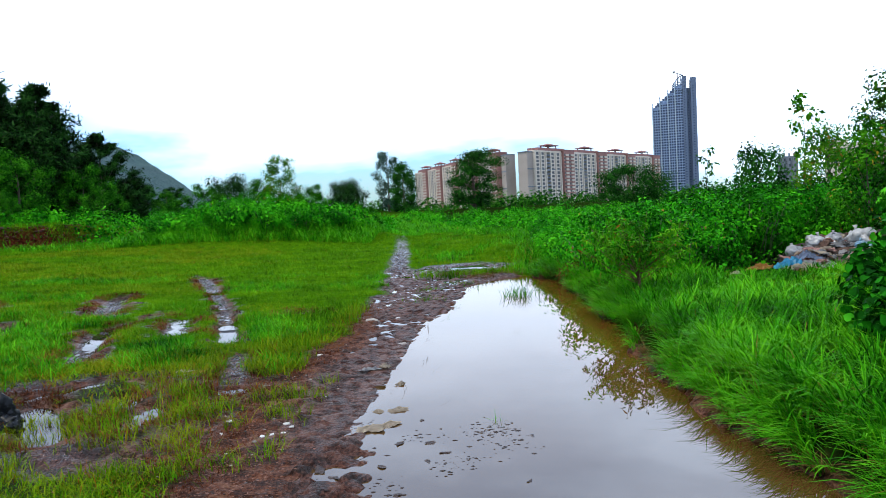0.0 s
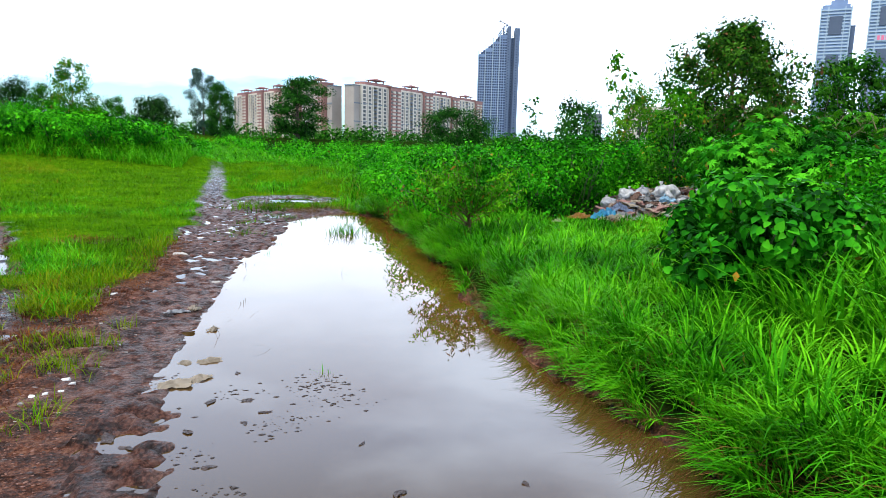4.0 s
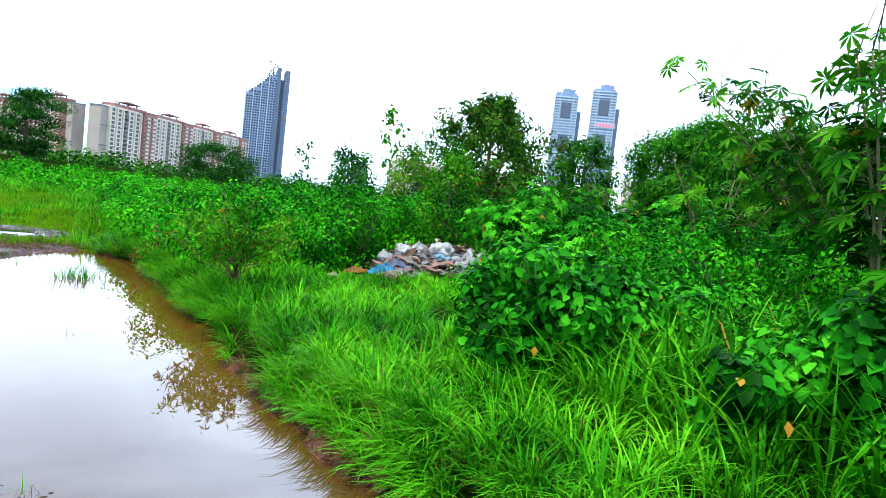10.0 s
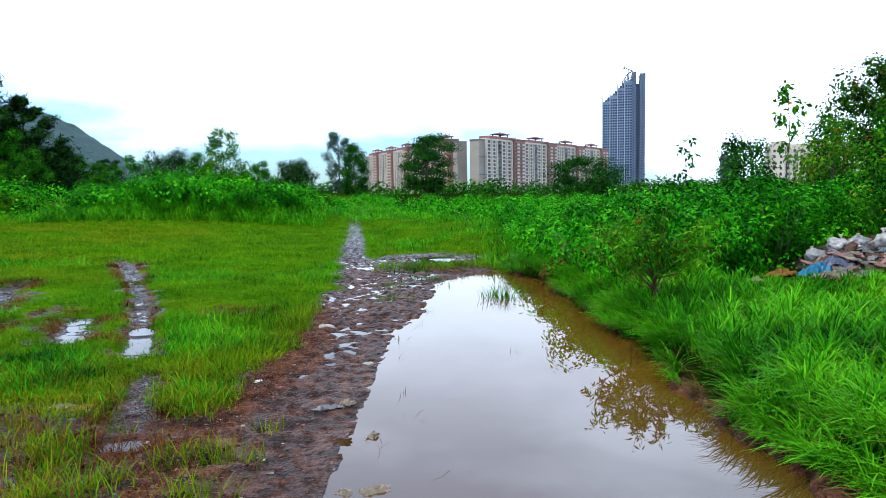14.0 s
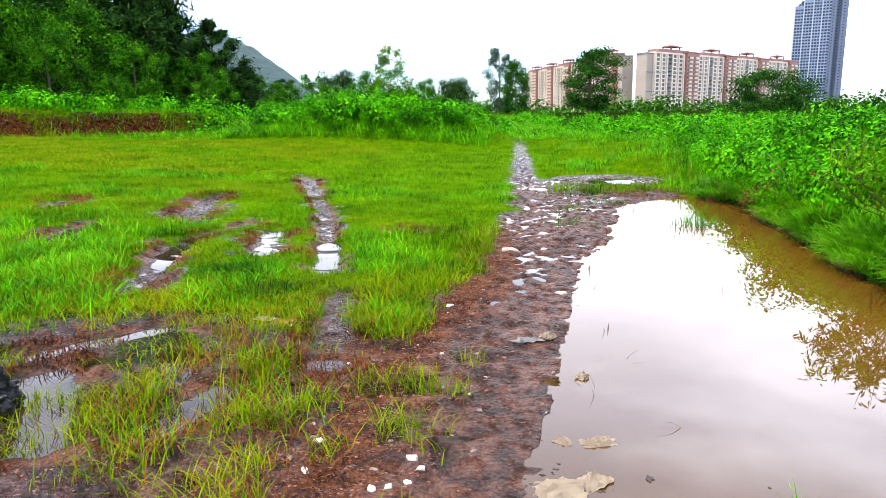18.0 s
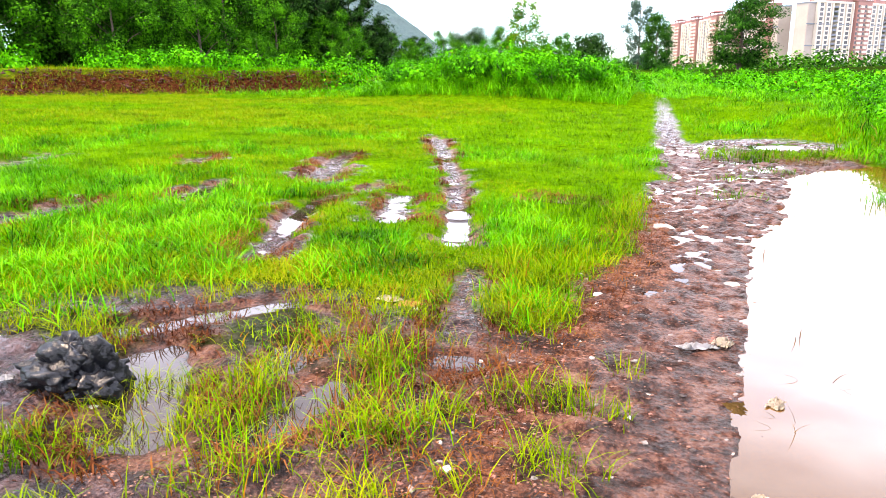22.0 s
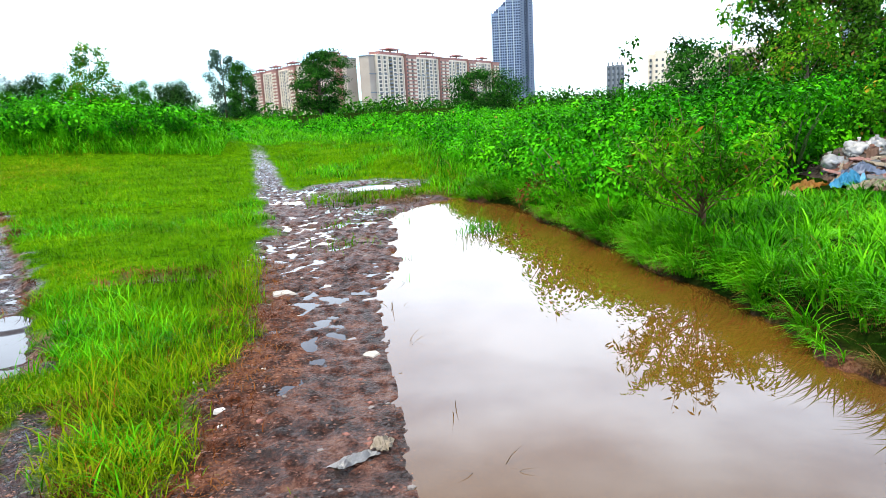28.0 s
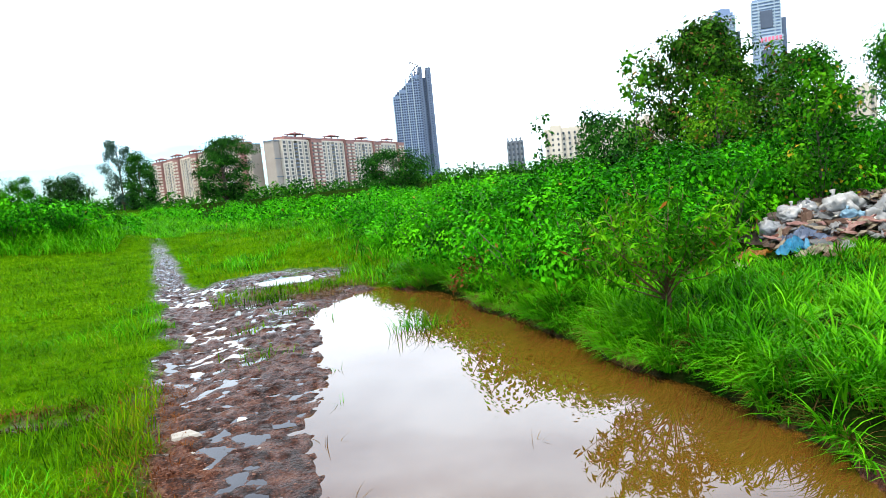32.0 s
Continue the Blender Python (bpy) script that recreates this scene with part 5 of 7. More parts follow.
for x, y, turn, s in ((-31, 22.5, 40, 1.2), (-25.2, 30.0, 100, 0.9), (-29.5, 31.0, 160, 1.5), (-24.0, 34.5, 220, 0.9), (-33.5, 25.5, 280, 1.6), (-23.2, 39.0, 340, 0.85), (-35.5, 18.5, 20, 1.3), (-26.5, 33.5, 80, 1.3), (-22.0, 30.3, 140, 0.42), (-20.6, 36.5, 10, 0.6), (-38.5, 20.5, 200, 1.7)):
    another(shrub, x, y, turn, s)
rt = random.Random(77)
line = []
for k in range(120):
    a = radians(-42 + 92 * k / 119)
    d = rt.uniform(120, 190)
    h = rt.uniform(2.2, 4.6)
    line.append((d * math.sin(a), d * math.cos(a), h * 0.45, rt.uniform(2.5, 5), 2.5, h * 0.55))
p, d = crown_points(line, 22000, 0.2)
tagged(new("far_treeline", leaf_mesh("far_treeline", p, d, 0.7, M_TREE, SMALL_LEAF)), "low line of trees and scrub along the horizon", "trees", kind="stuff")

# ---- weeds and bushes ----
weeds = [
    plant("weed_bush", "knee-high to chest-high bush of broad green weeds", "bush", random_clumps(31, 15, 0.6, 1.15, 0.3, 0.26, 0.12), 3000, 0.062, M_WEED, SMALL_LEAF, group="weeds across the field"),
    plant("weed_bush", "bright green bush of tangled field weeds", "bush", random_clumps(32, 15, 0.65, 1.0, 0.32, 0.26, 0.12), 3000, 0.062, M_WEED2, SMALL_LEAF, group="weeds across the field"),
    plant("weed_bush", "dark green bush of climbing vine leaves", "bush", random_clumps(33, 16, 0.65, 1.2, 0.32, 0.28, 0.12), 3000, 0.066, M_VINE, SMALL_LEAF, group="weeds across the field"),
]
rw = random.Random(5)
first_near = [True] * 3
spots = []
y = 10.9
while y < 24:
    x = float(np.interp(y, FOOT_Y, FOOT_X)) + 0.35
    while x < 15:
        clear = (3.2 < x < 8.6 and y < 12.1)
        if not clear and not (x > 8 and y < 13):
            spots.append((x + rw.uniform(-0.3, 0.3), y + rw.uniform(-0.3, 0.3), 0))
        x += 1.15 + 0.06 * x
    y += 1.05 + 0.05 * (y - 10)
y = 24.0
while y < 75:
    x = float(np.interp(y, FOOT_Y, FOOT_X)) + 0.8
    while x < 26 + 0.25 * y:
        spots.append((x + rw.uniform(-0.6, 0.6), y + rw.uniform(-0.6, 0.6), 1))
        x += 2.1 + 0.03 * y
    x = float(np.interp(y, TRACK_Y, TRACK_X)) - 1.0
    while y > 30 and x > -22 - 0.25 * y:
        spots.append((x + rw.uniform(-0.6, 0.6), y + rw.uniform(-0.6, 0.6), 1))
        x -= 2.3 + 0.03 * y
    y += 2.0 + 0.05 * (y - 24)
# hummocks on the mound, along the red bank, and behind the rubbish
for k in range(46):
    a, q = rw.uniform(0, 6.283), math.sqrt(rw.uniform(0, 1))
    spots.append((-9.0 + 4.6 * q * math.cos(a), 29.6 + 2.2 * q * math.sin(a), 1))
for k in range(40):
    u = rw.uniform(-16, 16)
    s = rw.uniform(1.4, 5.0) if u < 4 else rw.uniform(-0.5, 4.0)
    spots.append((-20 + 0.63 * u - 0.78 * s, 26 + 0.78 * u + 0.63 * s, 1))
for k in range(26):
    spots.append((rw.uniform(5.2, 10.5), rw.uniform(12.0, 14.0), 0))
for k in range(36):
    x, y = rw.uniform(7.2, 12.5), rw.uniform(4.5, 12.0)
    spots.append((x, y, 0))
for k in range(20):
    spots.append((rw.uniform(4.6, 7.2), rw.uniform(2.2, 7.6), 0))
for k in range(14):
    spots.append((rw.uniform(4.4, 9.0), rw.uniform(-0.5, 2.2), 0))
far_clumps = []
for x, y, far in spots:
    turn = rw.uniform(0, 360)
    if far:
        g, h = gz(x, y), rw.uniform(0.85, 1.3)
        far_clumps += [(x + c[0], y + c[1], g + c[2], *c[3:]) for c in random_clumps(rw.randrange(999), 6, 1.0, h, 0.62, 0.34, 0.15)]
        continue
    k = rw.randrange(3) if y < 16 else rw.randrange(2)
    s = rw.uniform(0.8, 1.25) if y > 10.5 else rw.uniform(0.55, 0.95)
    if first_near[k]:
        stand(weeds[k], x, y, turn, s)
        first_near[k] = False
    else:
        another(weeds[k], x, y, turn, s)
for k, (mat, size) in enumerate(((M_WEED2, 0.14), (M_WEED, 0.15))):
    p, d = crown_points(far_clumps[k::2], 60000)
    tagged(new("far_weeds", leaf_mesh("far_weeds", p, d, size, mat, SMALL_LEAF)), "rank green weeds covering the far part of the field", "weeds", kind="stuff")

hedge = [plant("hedge_bush", "chest-high tangle of leafy weeds and climbers", "bush", random_clumps(37, 24, 0.7, 1.5, 0.3, 0.25, 0.15), 4800, 0.07, M_WEED2, SMALL_LEAF, group="tall weeds behind the rubbish"),
         plant("hedge_bush", "chest-high mass of broad climbing leaves", "bush", random_clumps(38, 24, 0.7, 1.45, 0.3, 0.25, 0.15), 3600, 0.068, M_WEED, SIMPLE_LEAF, group="tall weeds behind the rubbish")]
stand(hedge[0], 3.2, 11.5, 0, 0.9)
stand(hedge[1], 3.95, 11.9, 0, 1.0)
for k, (x, y, s) in enumerate(((3.35, 10.75, 0.78), (4.0, 11.05, 0.88), (4.62, 11.45, 0.95), (4.7, 12.2, 1.0), (5.4, 12.5, 1.1), (6.1, 12.7, 1.0), (6.9, 12.9, 1.1), (7.6, 13.1, 1.1), (4.2, 13.0, 1.05), (2.8, 12.6, 0.9), (3.4, 13.5, 1.0), (5.7, 13.5, 1.15), (8.3, 12.6, 1.1), (2.6, 14.0, 0.9), (5.0, 14.6, 1.1))):
    another(hedge[(1, 1, 0, 1, 0)[k % 5]], x, y, 70 * k, s)
for k, (x, y, s) in enumerate(((6.9, 5.8, 0.85), (7.3, 6.7, 1.0), (7.5, 4.6, 0.9), (8.4, 7.3, 1.1), (7.1, 7.6, 0.95), (8.3, 6.0, 1.15), (8.2, 4.0, 1.0), (9.2, 8.4, 1.2), (6.4, 4.4, 0.75), (6.6, 7.0, 0.75))):
    another(hedge[k % 2], x, y, 50 * k, s)
for k in range(34):
    a, q = rw.uniform(0, 6.283), math.sqrt(rw.uniform(0, 1))
    another(weeds[k % 3], -9.0 + 4.4 * q * math.cos(a), 28.6 + 1.7 * q * math.sin(a), 30 * k, rw.uniform(0.7, 1.15))
for x, y, s in ((-11.6, 28.9, 0.42), (-6.9, 29.2, 0.36), (-9.6, 30.4, 0.5), (-13.6, 30.0, 0.4), (-5.0, 31.5, 0.36)):
    another(shrub, x, y, 50 * x, s)
b1 = plant("broadleaf_bush", "low dense bush with large heart-shaped green leaves", "bush", random_clumps(51, 30, 0.55, 1.12, 0.2, 0.18, 0.15), 6500, 0.06, M_VINE, HEART_LEAF, forks=2)
stand(b1, 3.85, 5.45, 0, 1.12)
another(b1, 4.7, 5.1, 140, 0.85)
b2 = plant("broadleaf_bush", "broad-leaved bush with yellowing lower leaves over the grass", "bush", random_clumps(52, 20, 0.5, 1.0, 0.22, 0.2, 0.2), 3600, 0.08, M_VINE, HEART_LEAF, forks=2)
stand(b2, 4.0, 3.55, 0)


def single_leaf(owner, x, y, z, turn):
    """One large yellow leaf at a point of the plan, under its bush."""
    bm = bmesh.new()
    vs = [bm.verts.new(v) for v in SIMPLE_LEAF[0] * 0.075]
    for f in SIMPLE_LEAF[1]:
        bm.faces.new([vs[i] for i in f])
    ob = part("leaf", bm, M_YELLOWLEAF, owner, "large yellow dying leaf")
    ob.matrix_basis = owner.matrix_basis.inverted() @ pose(x, y, z, -65, 0, turn)


M_YELLOWLEAF = foliage("dying_leaf", (0.26, 0.11, 0.012), (0.32, 0.15, 0.016), (0.38, 0.19, 0.02))
single_leaf(b1, 3.28, 5.6, 0.66, 160)
single_leaf(b1, 3.2, 4.94, 0.6, 140)
single_leaf(b2, 3.3, 3.3, 0.66, 150)
b3 = plant("vine_heap", "heap of climbing vines with lobed leaves", "bush", random_clumps(53, 22, 1.3, 1.75, 0.48, 0.4, 0.2), 4200, 0.12, M_VINE, PALM_LEAF, forks=1)
stand(b3, 7.2, 9.0, 0)
another(b3, 9.6, 6.6, 120, 1.0)
another(b3, 10.6, 10.0, 220, 1.15)


def fan_shrub(x, y, seed, height, spread, label):
    """A short forked trunk, a fan of thin red branches, and sparse small leaves along them."""
    rnd = random.Random(seed)
    ob = thing("twiggy_shrub", x, y, gz(x, y) - 0.04, label, "shrub")
    bm = bmesh.new()
    tube(bm, [(0, 0, 0), (0.02, 0, 0.2), (0.0, 0.01, 0.4)], [0.024, 0.02, 0.012], 7)
    bole = part("trunk", bm, M_REDSTEM, ob)
    pts, ways = [], []
    for k in range(34):
        a, q = rnd.uniform(0, 6.283), rnd.uniform(0.25, 1.0)
        e = Vector((spread * q * math.cos(a), spread * q * math.sin(a), height * rnd.uniform(0.55, 1.0) * (1.1 - 0.35 * q)))
        s0 = Vector((0, 0, rnd.uniform(0.2, 0.38)))
        m = s0.lerp(e, 0.5) + Vector((0, 0, -0.07 * q))
        bm = bmesh.new()
        tube(bm, [s0, m, e], [0.006, 0.0035, 0.0015], 5)
        for _ in range(3):
            f = m.lerp(e, rnd.uniform(0.0, 0.7))
            g = f + Vector((rnd.uniform(-0.16, 0.16), rnd.uniform(-0.16, 0.16), rnd.uniform(0.02, 0.2)))
            tube(bm, [f, f.lerp(g, 0.5), g], [0.003, 0.002, 0.0015], 4)
            for i in range(20):
                pts.append(f.lerp(g, rnd.uniform(0.1, 1.1)))
                ways.append((rnd.gauss(0, 1), rnd.gauss(0, 1), rnd.gauss(0.3, 1)))
        part("branch", bm, M_REDSTEM, bole)
        for i in range(42):
            pts.append(m.lerp(e, rnd.uniform(-0.2, 1.08)) + Vector((rnd.gauss(0, 0.02), rnd.gauss(0, 0.02), 0)))
            ways.append((rnd.gauss(0, 1), rnd.gauss(0, 1), rnd.gauss(0.3, 1)))
    w = np.array(ways)
    put(new("crown", leaf_mesh("crown", np.array(pts), w / np.linalg.norm(w, axis=1, keepdims=True), 0.075, M_FEATHER, NARROW_LEAF)), ob)


M_FEATHER = foliage("feathery_leaves", (0.016, 0.10, 0.002), (0.055, 0.27, 0.004), (0.14, 0.40, 0.008), 0.5, 0.5, (0.20, 0.08, 0.012), 0.02)
fan_shrub(2.33, 9.0, 71, 1.2, 0.75, "thin twiggy shrub with reddish branches and feathery leaves")
twig2 = plant("twiggy_shrub", "small wispy shrub with feathery leaves beside the puddle", "shrub", random_clumps(55, 14, 0.55, 1.05, 0.25, 0.22, 0.35), 3200, 0.055, M_WEED2, NARROW_LEAF, stem=M_REDSTEM, trunk=0.018, forks=2)
stand(twig2, 2.75, 10.5, 40)
another(twig2, 2.35, 11.5, 150, 0.9)
rusty = plant("dead_bush", "small clump of rust-coloured dead leaves", "bush", random_clumps(56, 7, 0.28, 0.42, 0.16, 0.13, 0.3), 500, 0.055, M_RUST, SIMPLE_LEAF, stem=M_REDSTEM)
stand(rusty, 2.0, 12.35, 0)
another(rusty, 2.9, 9.9, 70, 0.6)
another(rusty, 3.1, 22.5, 20, 2.0)


def castor_leaf():
    """A star of nine narrow lobes round a short petiole."""
    v, f = [(0, 0.12, 0.02)], []
    for k in range(9):
        a = radians(-140 + 35 * k)
        r = (0.34, 0.5, 0.62, 0.72, 0.76, 0.72, 0.62, 0.5, 0.34)[k]
        u, w = (math.sin(a), math.cos(a)), (math.cos(a), -math.sin(a))
        b_ = len(v)
        v += [(u[0] * r * 0.55 + w[0] * 0.085, 0.12 + u[1] * r * 0.55 + w[1] * 0.085, 0.02 - 0.05 * r), (u[0] * r, 0.12 + u[1] * r, -0.22 * r), (u[0] * r * 0.55 - w[0] * 0.085, 0.12 + u[1] * r * 0.55 - w[1] * 0.085, 0.02 - 0.05 * r)]
        f += [(0, b_, b_ + 1), (0, b_ + 1, b_ + 2)]
    return np.array(v), np.array(f)


CASTOR_LEAF = castor_leaf()


def castor(x, y, seed, height, spread, stalks, leaves, label, size=0.2, twigs=3, lean=(0, 0)):
    """Bent stalks that fork, each with large lobed leaves held out on petioles round its upper half."""
    rnd = random.Random(seed)
    ob = thing("castor_plant", x, y, gz(x, y) - 0.05, label, "shrub", "castor plants")
    pts, ways, ends = [], [], []
    for k in range(stalks):
        a = 6.283 * k / stalks + rnd.uniform(-0.5, 0.5)
        q, h = spread * rnd.uniform(0.35, 1.0), height * rnd.uniform(0.62, 1.0)
        p1 = Vector((0.08 * math.cos(a), 0.08 * math.sin(a), 0))
        p2 = Vector((0.35 * q * math.cos(a) + 0.35 * h * lean[0], 0.35 * q * math.sin(a) + 0.35 * h * lean[1], 0.5 * h))
        p3 = Vector((q * math.cos(a) + h * lean[0], q * math.sin(a) + h * lean[1], h))
        bm = bmesh.new()
        tube(bm, [p1, p2, p2.lerp(p3, 0.55) + Vector((0, 0, 0.06)), p3], [0.02, 0.015, 0.011, 0.006], 6)
        ends.append(p3)
        for i in range(leaves):
            u = rnd.uniform(0.0, 1.0) ** 0.8
            s0 = p2.lerp(p3, u) if rnd.random() < 0.8 else p1.lerp(p2, 0.5 + 0.5 * u)
            b_, d = rnd.uniform(0, 6.283), rnd.uniform(0.12, 0.34)
            e = s0 + Vector((d * math.cos(b_), d * math.sin(b_), rnd.uniform(-0.02, 0.2)))
            tube(bm, [s0, s0.lerp(e, 0.5) + Vector((0, 0, 0.03)), e], [0.004, 0.003, 0.003], 3)
            pts.append(e)
            ways.append((0.6 * math.cos(b_), 0.6 * math.sin(b_), rnd.uniform(0.1, 0.8)))
        part("stalk", bm, M_CASTORSTEM, ob, "bent greenish yellow stalk")
    put(new("crown", leaf_mesh("crown", np.array(pts), np.array(ways), size, M_CASTOR, CASTOR_LEAF, 0.5)), ob)
    for t in ends[:twigs]:
        e = t + Vector((rnd.uniform(-0.25, 0.25), rnd.uniform(-0.25, 0.25), rnd.uniform(0.45, 0.9)))
        bm = bmesh.new()
        tube(bm, [t, t.lerp(e, 0.5) + Vector((rnd.uniform(-0.09, 0.09), 0.05, 0)), e], [0.007, 0.005, 0.002], 4)
        part("twig", bm, M_BARK, ob, "bare dark twig")
    return ob


M_CASTORSTEM = surface("castor_stalk", (0.05, 0.06, 0.015), (0.13, 0.11, 0.03), 0.6, 8, 0.3)
castor(8.6, 5.4, 61, 3.0, 0.85, 7, 40, "tall leaning castor plant with hand-shaped leaves, some yellow", 0.24, lean=(-0.48, 0.46))
castor(6.2, 4.25, 62, 2.9, 0.6, 5, 30, "leggy castor plant with hand-shaped leaves and bare twigs", 0.26, 5, lean=(-0.04, 0.11))
castor(8.9, 7.9, 63, 2.2, 1.2, 8, 22, "spreading castor plant with hand-shaped leaves")
castor(9.6, 5.4, 64, 2.5, 1.3, 8, 22, "spreading castor plant with hand-shaped leaves")
castor(9.9, 12.3, 65, 1.75, 1.3, 9, 18, "low spreading castor plant with hand-shaped leaves")
castor(11.0, 11.4, 66, 1.7, 1.2, 9, 18, "low spreading castor plant with hand-shaped leaves")

# ---- grass ----
def scatter(x0, x1, y0, y1, per_m2, keep):
    n = int((x1 - x0) * (y1 - y0) * per_m2)
    xy = np.stack([RNG.uniform(x0, x1, n), RNG.uniform(y0, y1, n)], -1)
    return xy[RNG.random(n) < keep(xy[:, 0], xy[:, 1])]


def left_keep(x, y):
    lt = np.interp(y, TRACK_Y, TRACK_X)
    clump = smooth(0.3, 0.6, rnoise(x, y, 2.6, 4)) * smooth(0.25, 0.55, rnoise(x, y, 7.0, 5))
    return (1 - mud_at(x, y)) * (x < lt + 0.25) * (0.45 + 0.55 * clump) * (1 - 0.8 * smooth(1.15, 0.8, np.hypot((x + 2.35) / 1.4, (y - 5.35) / 1.05)))


def yellow_at(x, y):
    near = smooth(2.4, 0.8, np.hypot((x + 2.4) / 1.5, (y - 5.6) / 1.3))
    edge = smooth(0.5, 0.1, np.abs(x - np.interp(y, TRACK_Y, TRACK_X))) * smooth(13, 9, y)
    patch = smooth(0.45, 0.68, rnoise(x, y, 0.6, 2))
    far = 0.65 * smooth(11.5, 16, y) * smooth(28, 24, y) * smooth(-4.5, -8.5, x + 2.5 * (vnoise(x, y, 0.5, 6) - 0.5)) * smooth(0.2, 0.55, vnoise(x, y, 0.3, 4))
    return np.clip(np.maximum(np.maximum(np.maximum(near * 0.72, edge * 0.42), 0.42 * patch * smooth(26, 16, y)), far), 0, 0.8)


def grass(name, xy, h, w, lean, mats, label, levels=2, hvar=0.5, droop=0.3):
    yel = RNG.random(len(xy)) < smooth(0.12, 0.75, yellow_at(xy[:, 0], xy[:, 1]))
    for sel, mat, tag in ((~yel, mats[0], label), (yel, mats[1], "yellowing " + label)):
        p = xy[sel]
        if len(p) == 0:
            continue
        z = ground_z(p[:, 0], p[:, 1]) - 0.01
        tall = 0.5 + 0.6 * rnoise(p[:, 0], p[:, 1], 0.9, 6) + 0.6 * rnoise(p[:, 0], p[:, 1], 3.1, 2)
        hh = h * tall * RNG.uniform(1 - hvar, 1 + hvar, len(p))
        me = blades(p, z, hh, w * RNG.uniform(0.6, 1.4, len(p)), lean * RNG.uniform(0.3, 1.3, len(p)), mat, name, levels, droop)
        tagged(new(name, me), tag, "grass", kind="stuff")


grass("lawn_grass", scatter(-5.5, -1.0, 3.4, 8.2, 6200, left_keep), 0.06, 0.006, 1.0, (M_LAWN, M_DRYGRASS), "short wet grass beside the muddy track", 3, droop=0.45)
grass("lawn_grass", scatter(-11, -1.0, 8.2, 14, 3600, left_keep), 0.055, 0.0095, 1.1, (M_LAWN, M_DRYGRASS), "short wet grass of the open field", 1)
grass("lawn_grass", scatter(-11, -5.5, 3.4, 8.2, 2600, left_keep), 0.06, 0.0095, 1.0, (M_LAWN, M_DRYGRASS), "short wet grass of the open field", 1)


def long_patches(x, y):
    m = smooth(0.6, 0.75, vnoise(x, y, 0.8, 1))
    for cx, cy, r in ((-4.3, 6.2, 0.9), (-5.2, 7.4, 1.0), (-2.9, 6.95, 0.45), (-2.1, 8.3, 0.55), (-6.6, 9.0, 1.2), (-3.15, 7.5, 0.4), (-3.9, 5.5, 0.5), (-7.5, 7.5, 1.5), (-2.55, 9.2, 0.35), (-5.0, 9.2, 0.5)):
        m = np.maximum(m, smooth(1.2, 0.7, np.hypot(x - cx, y - cy) / r + 0.5 * (vnoise(x, y, 2.5, 2) - 0.5)))
    return left_keep(x, y) * m * (0.4 + 0.6 * smooth(0.3, 0.6, vnoise(x, y, 5.0, 7)))


for x0, x1, y0, y1, per in ((-9, -1.4, 4.6, 9.0, 2400), (-12, -1.4, 9.0, 15.0, 900)):
    grass("lawn_grass", scatter(x0, x1, y0, y1, per, long_patches), 0.11, 0.008, 1.0, (M_LONG, M_LONG), "longer deep green grass in patches of the field", 3)
grass("lawn_grass", scatter(-3.0, -1.1, 5.4, 10.5, 1900, lambda x, y: left_keep(x, y) * smooth(1.0, 0.3, np.interp(y, TRACK_Y, TRACK_X) - x) * (0.3 + 0.7 * smooth(0.35, 0.6, rnoise(x, y, 1.7, 3)))), 0.12, 0.007, 0.75, (M_LAWN, M_DRYGRASS), "ankle-high grass fringing the muddy track", 3)
grass("lawn_grass", scatter(-26, -1.2, 14, 30, 700, left_keep), 0.07, 0.02, 1.1, (M_LAWN, M_DRYGRASS), "short grass far across the field", 1)
grass("lawn_grass", scatter(-26, -11, 3, 14, 700, left_keep), 0.075, 0.018, 1.0, (M_LAWN, M_DRYGRASS), "short grass far across the field", 1)


grass("lawn_grass", scatter(-9, -1.3, -6.0, 3.4, 420, lambda x, y: (1 - mud_at(x, y)) * 1.0), 0.09, 0.014, 0.8, (M_LAWN, M_DRYGRASS), "short wet grass behind the muddy track")
grass("bank_grass", scatter(2.1, 8.0, -6.0, 1.6, 330, lambda x, y: (1 - mud_at(x, y)) * 1.0), 0.28, 0.018, 0.8, (M_LONG, M_LONG), "long grass on the bank behind", 3)


def rims(x, y):
    best = np.zeros_like(x)
    for x1, y1, x2, y2, r, _ in RUTS:
        d = capsule(x, y, x1, y1, x2, y2)
        best = np.maximum(best, smooth(0.5 * r, 0.9 * r, d) * smooth(1.8 * r, 1.1 * r, d))
    return 0.9 * best * smooth(0.35, 0.55, vnoise(x, y, 3.0, 1))


p = scatter(-9, -1.5, 4.2, 15.5, 2400, rims)
tagged(new("dead_grass", blades(p, ground_z(p[:, 0], p[:, 1]) - 0.01, RNG.uniform(0.04, 0.12, len(p)), RNG.uniform(0.005, 0.010, len(p)), RNG.uniform(0.5, 1.4, len(p)), M_RUST, "dead_grass", 2, 0.5)), "rusty dead grass round the wheel ruts", "grass", kind="stuff")
p = scatter(-2.2, -0.9, 3.6, 10.5, 1500, lambda x, y: smooth(0.4, 0.1, np.abs(x - np.interp(y, TRACK_Y, TRACK_X))))
tagged(new("dead_grass", blades(p, ground_z(p[:, 0], p[:, 1]) - 0.01, RNG.uniform(0.03, 0.09, len(p)), RNG.uniform(0.004, 0.008, len(p)), RNG.uniform(0.6, 1.5, len(p)), M_RUST, "dead_grass", 2, 0.6)), "rusty dead grass along the track's edge", "grass", kind="stuff")


p = scatter(-0.6, 2.6, 13.2, 15.6, 900, lambda x, y: smooth(0.5, 0.7, rnoise(x, y, 1.6, 3)) * (ground_z(x, y) > 0.005))
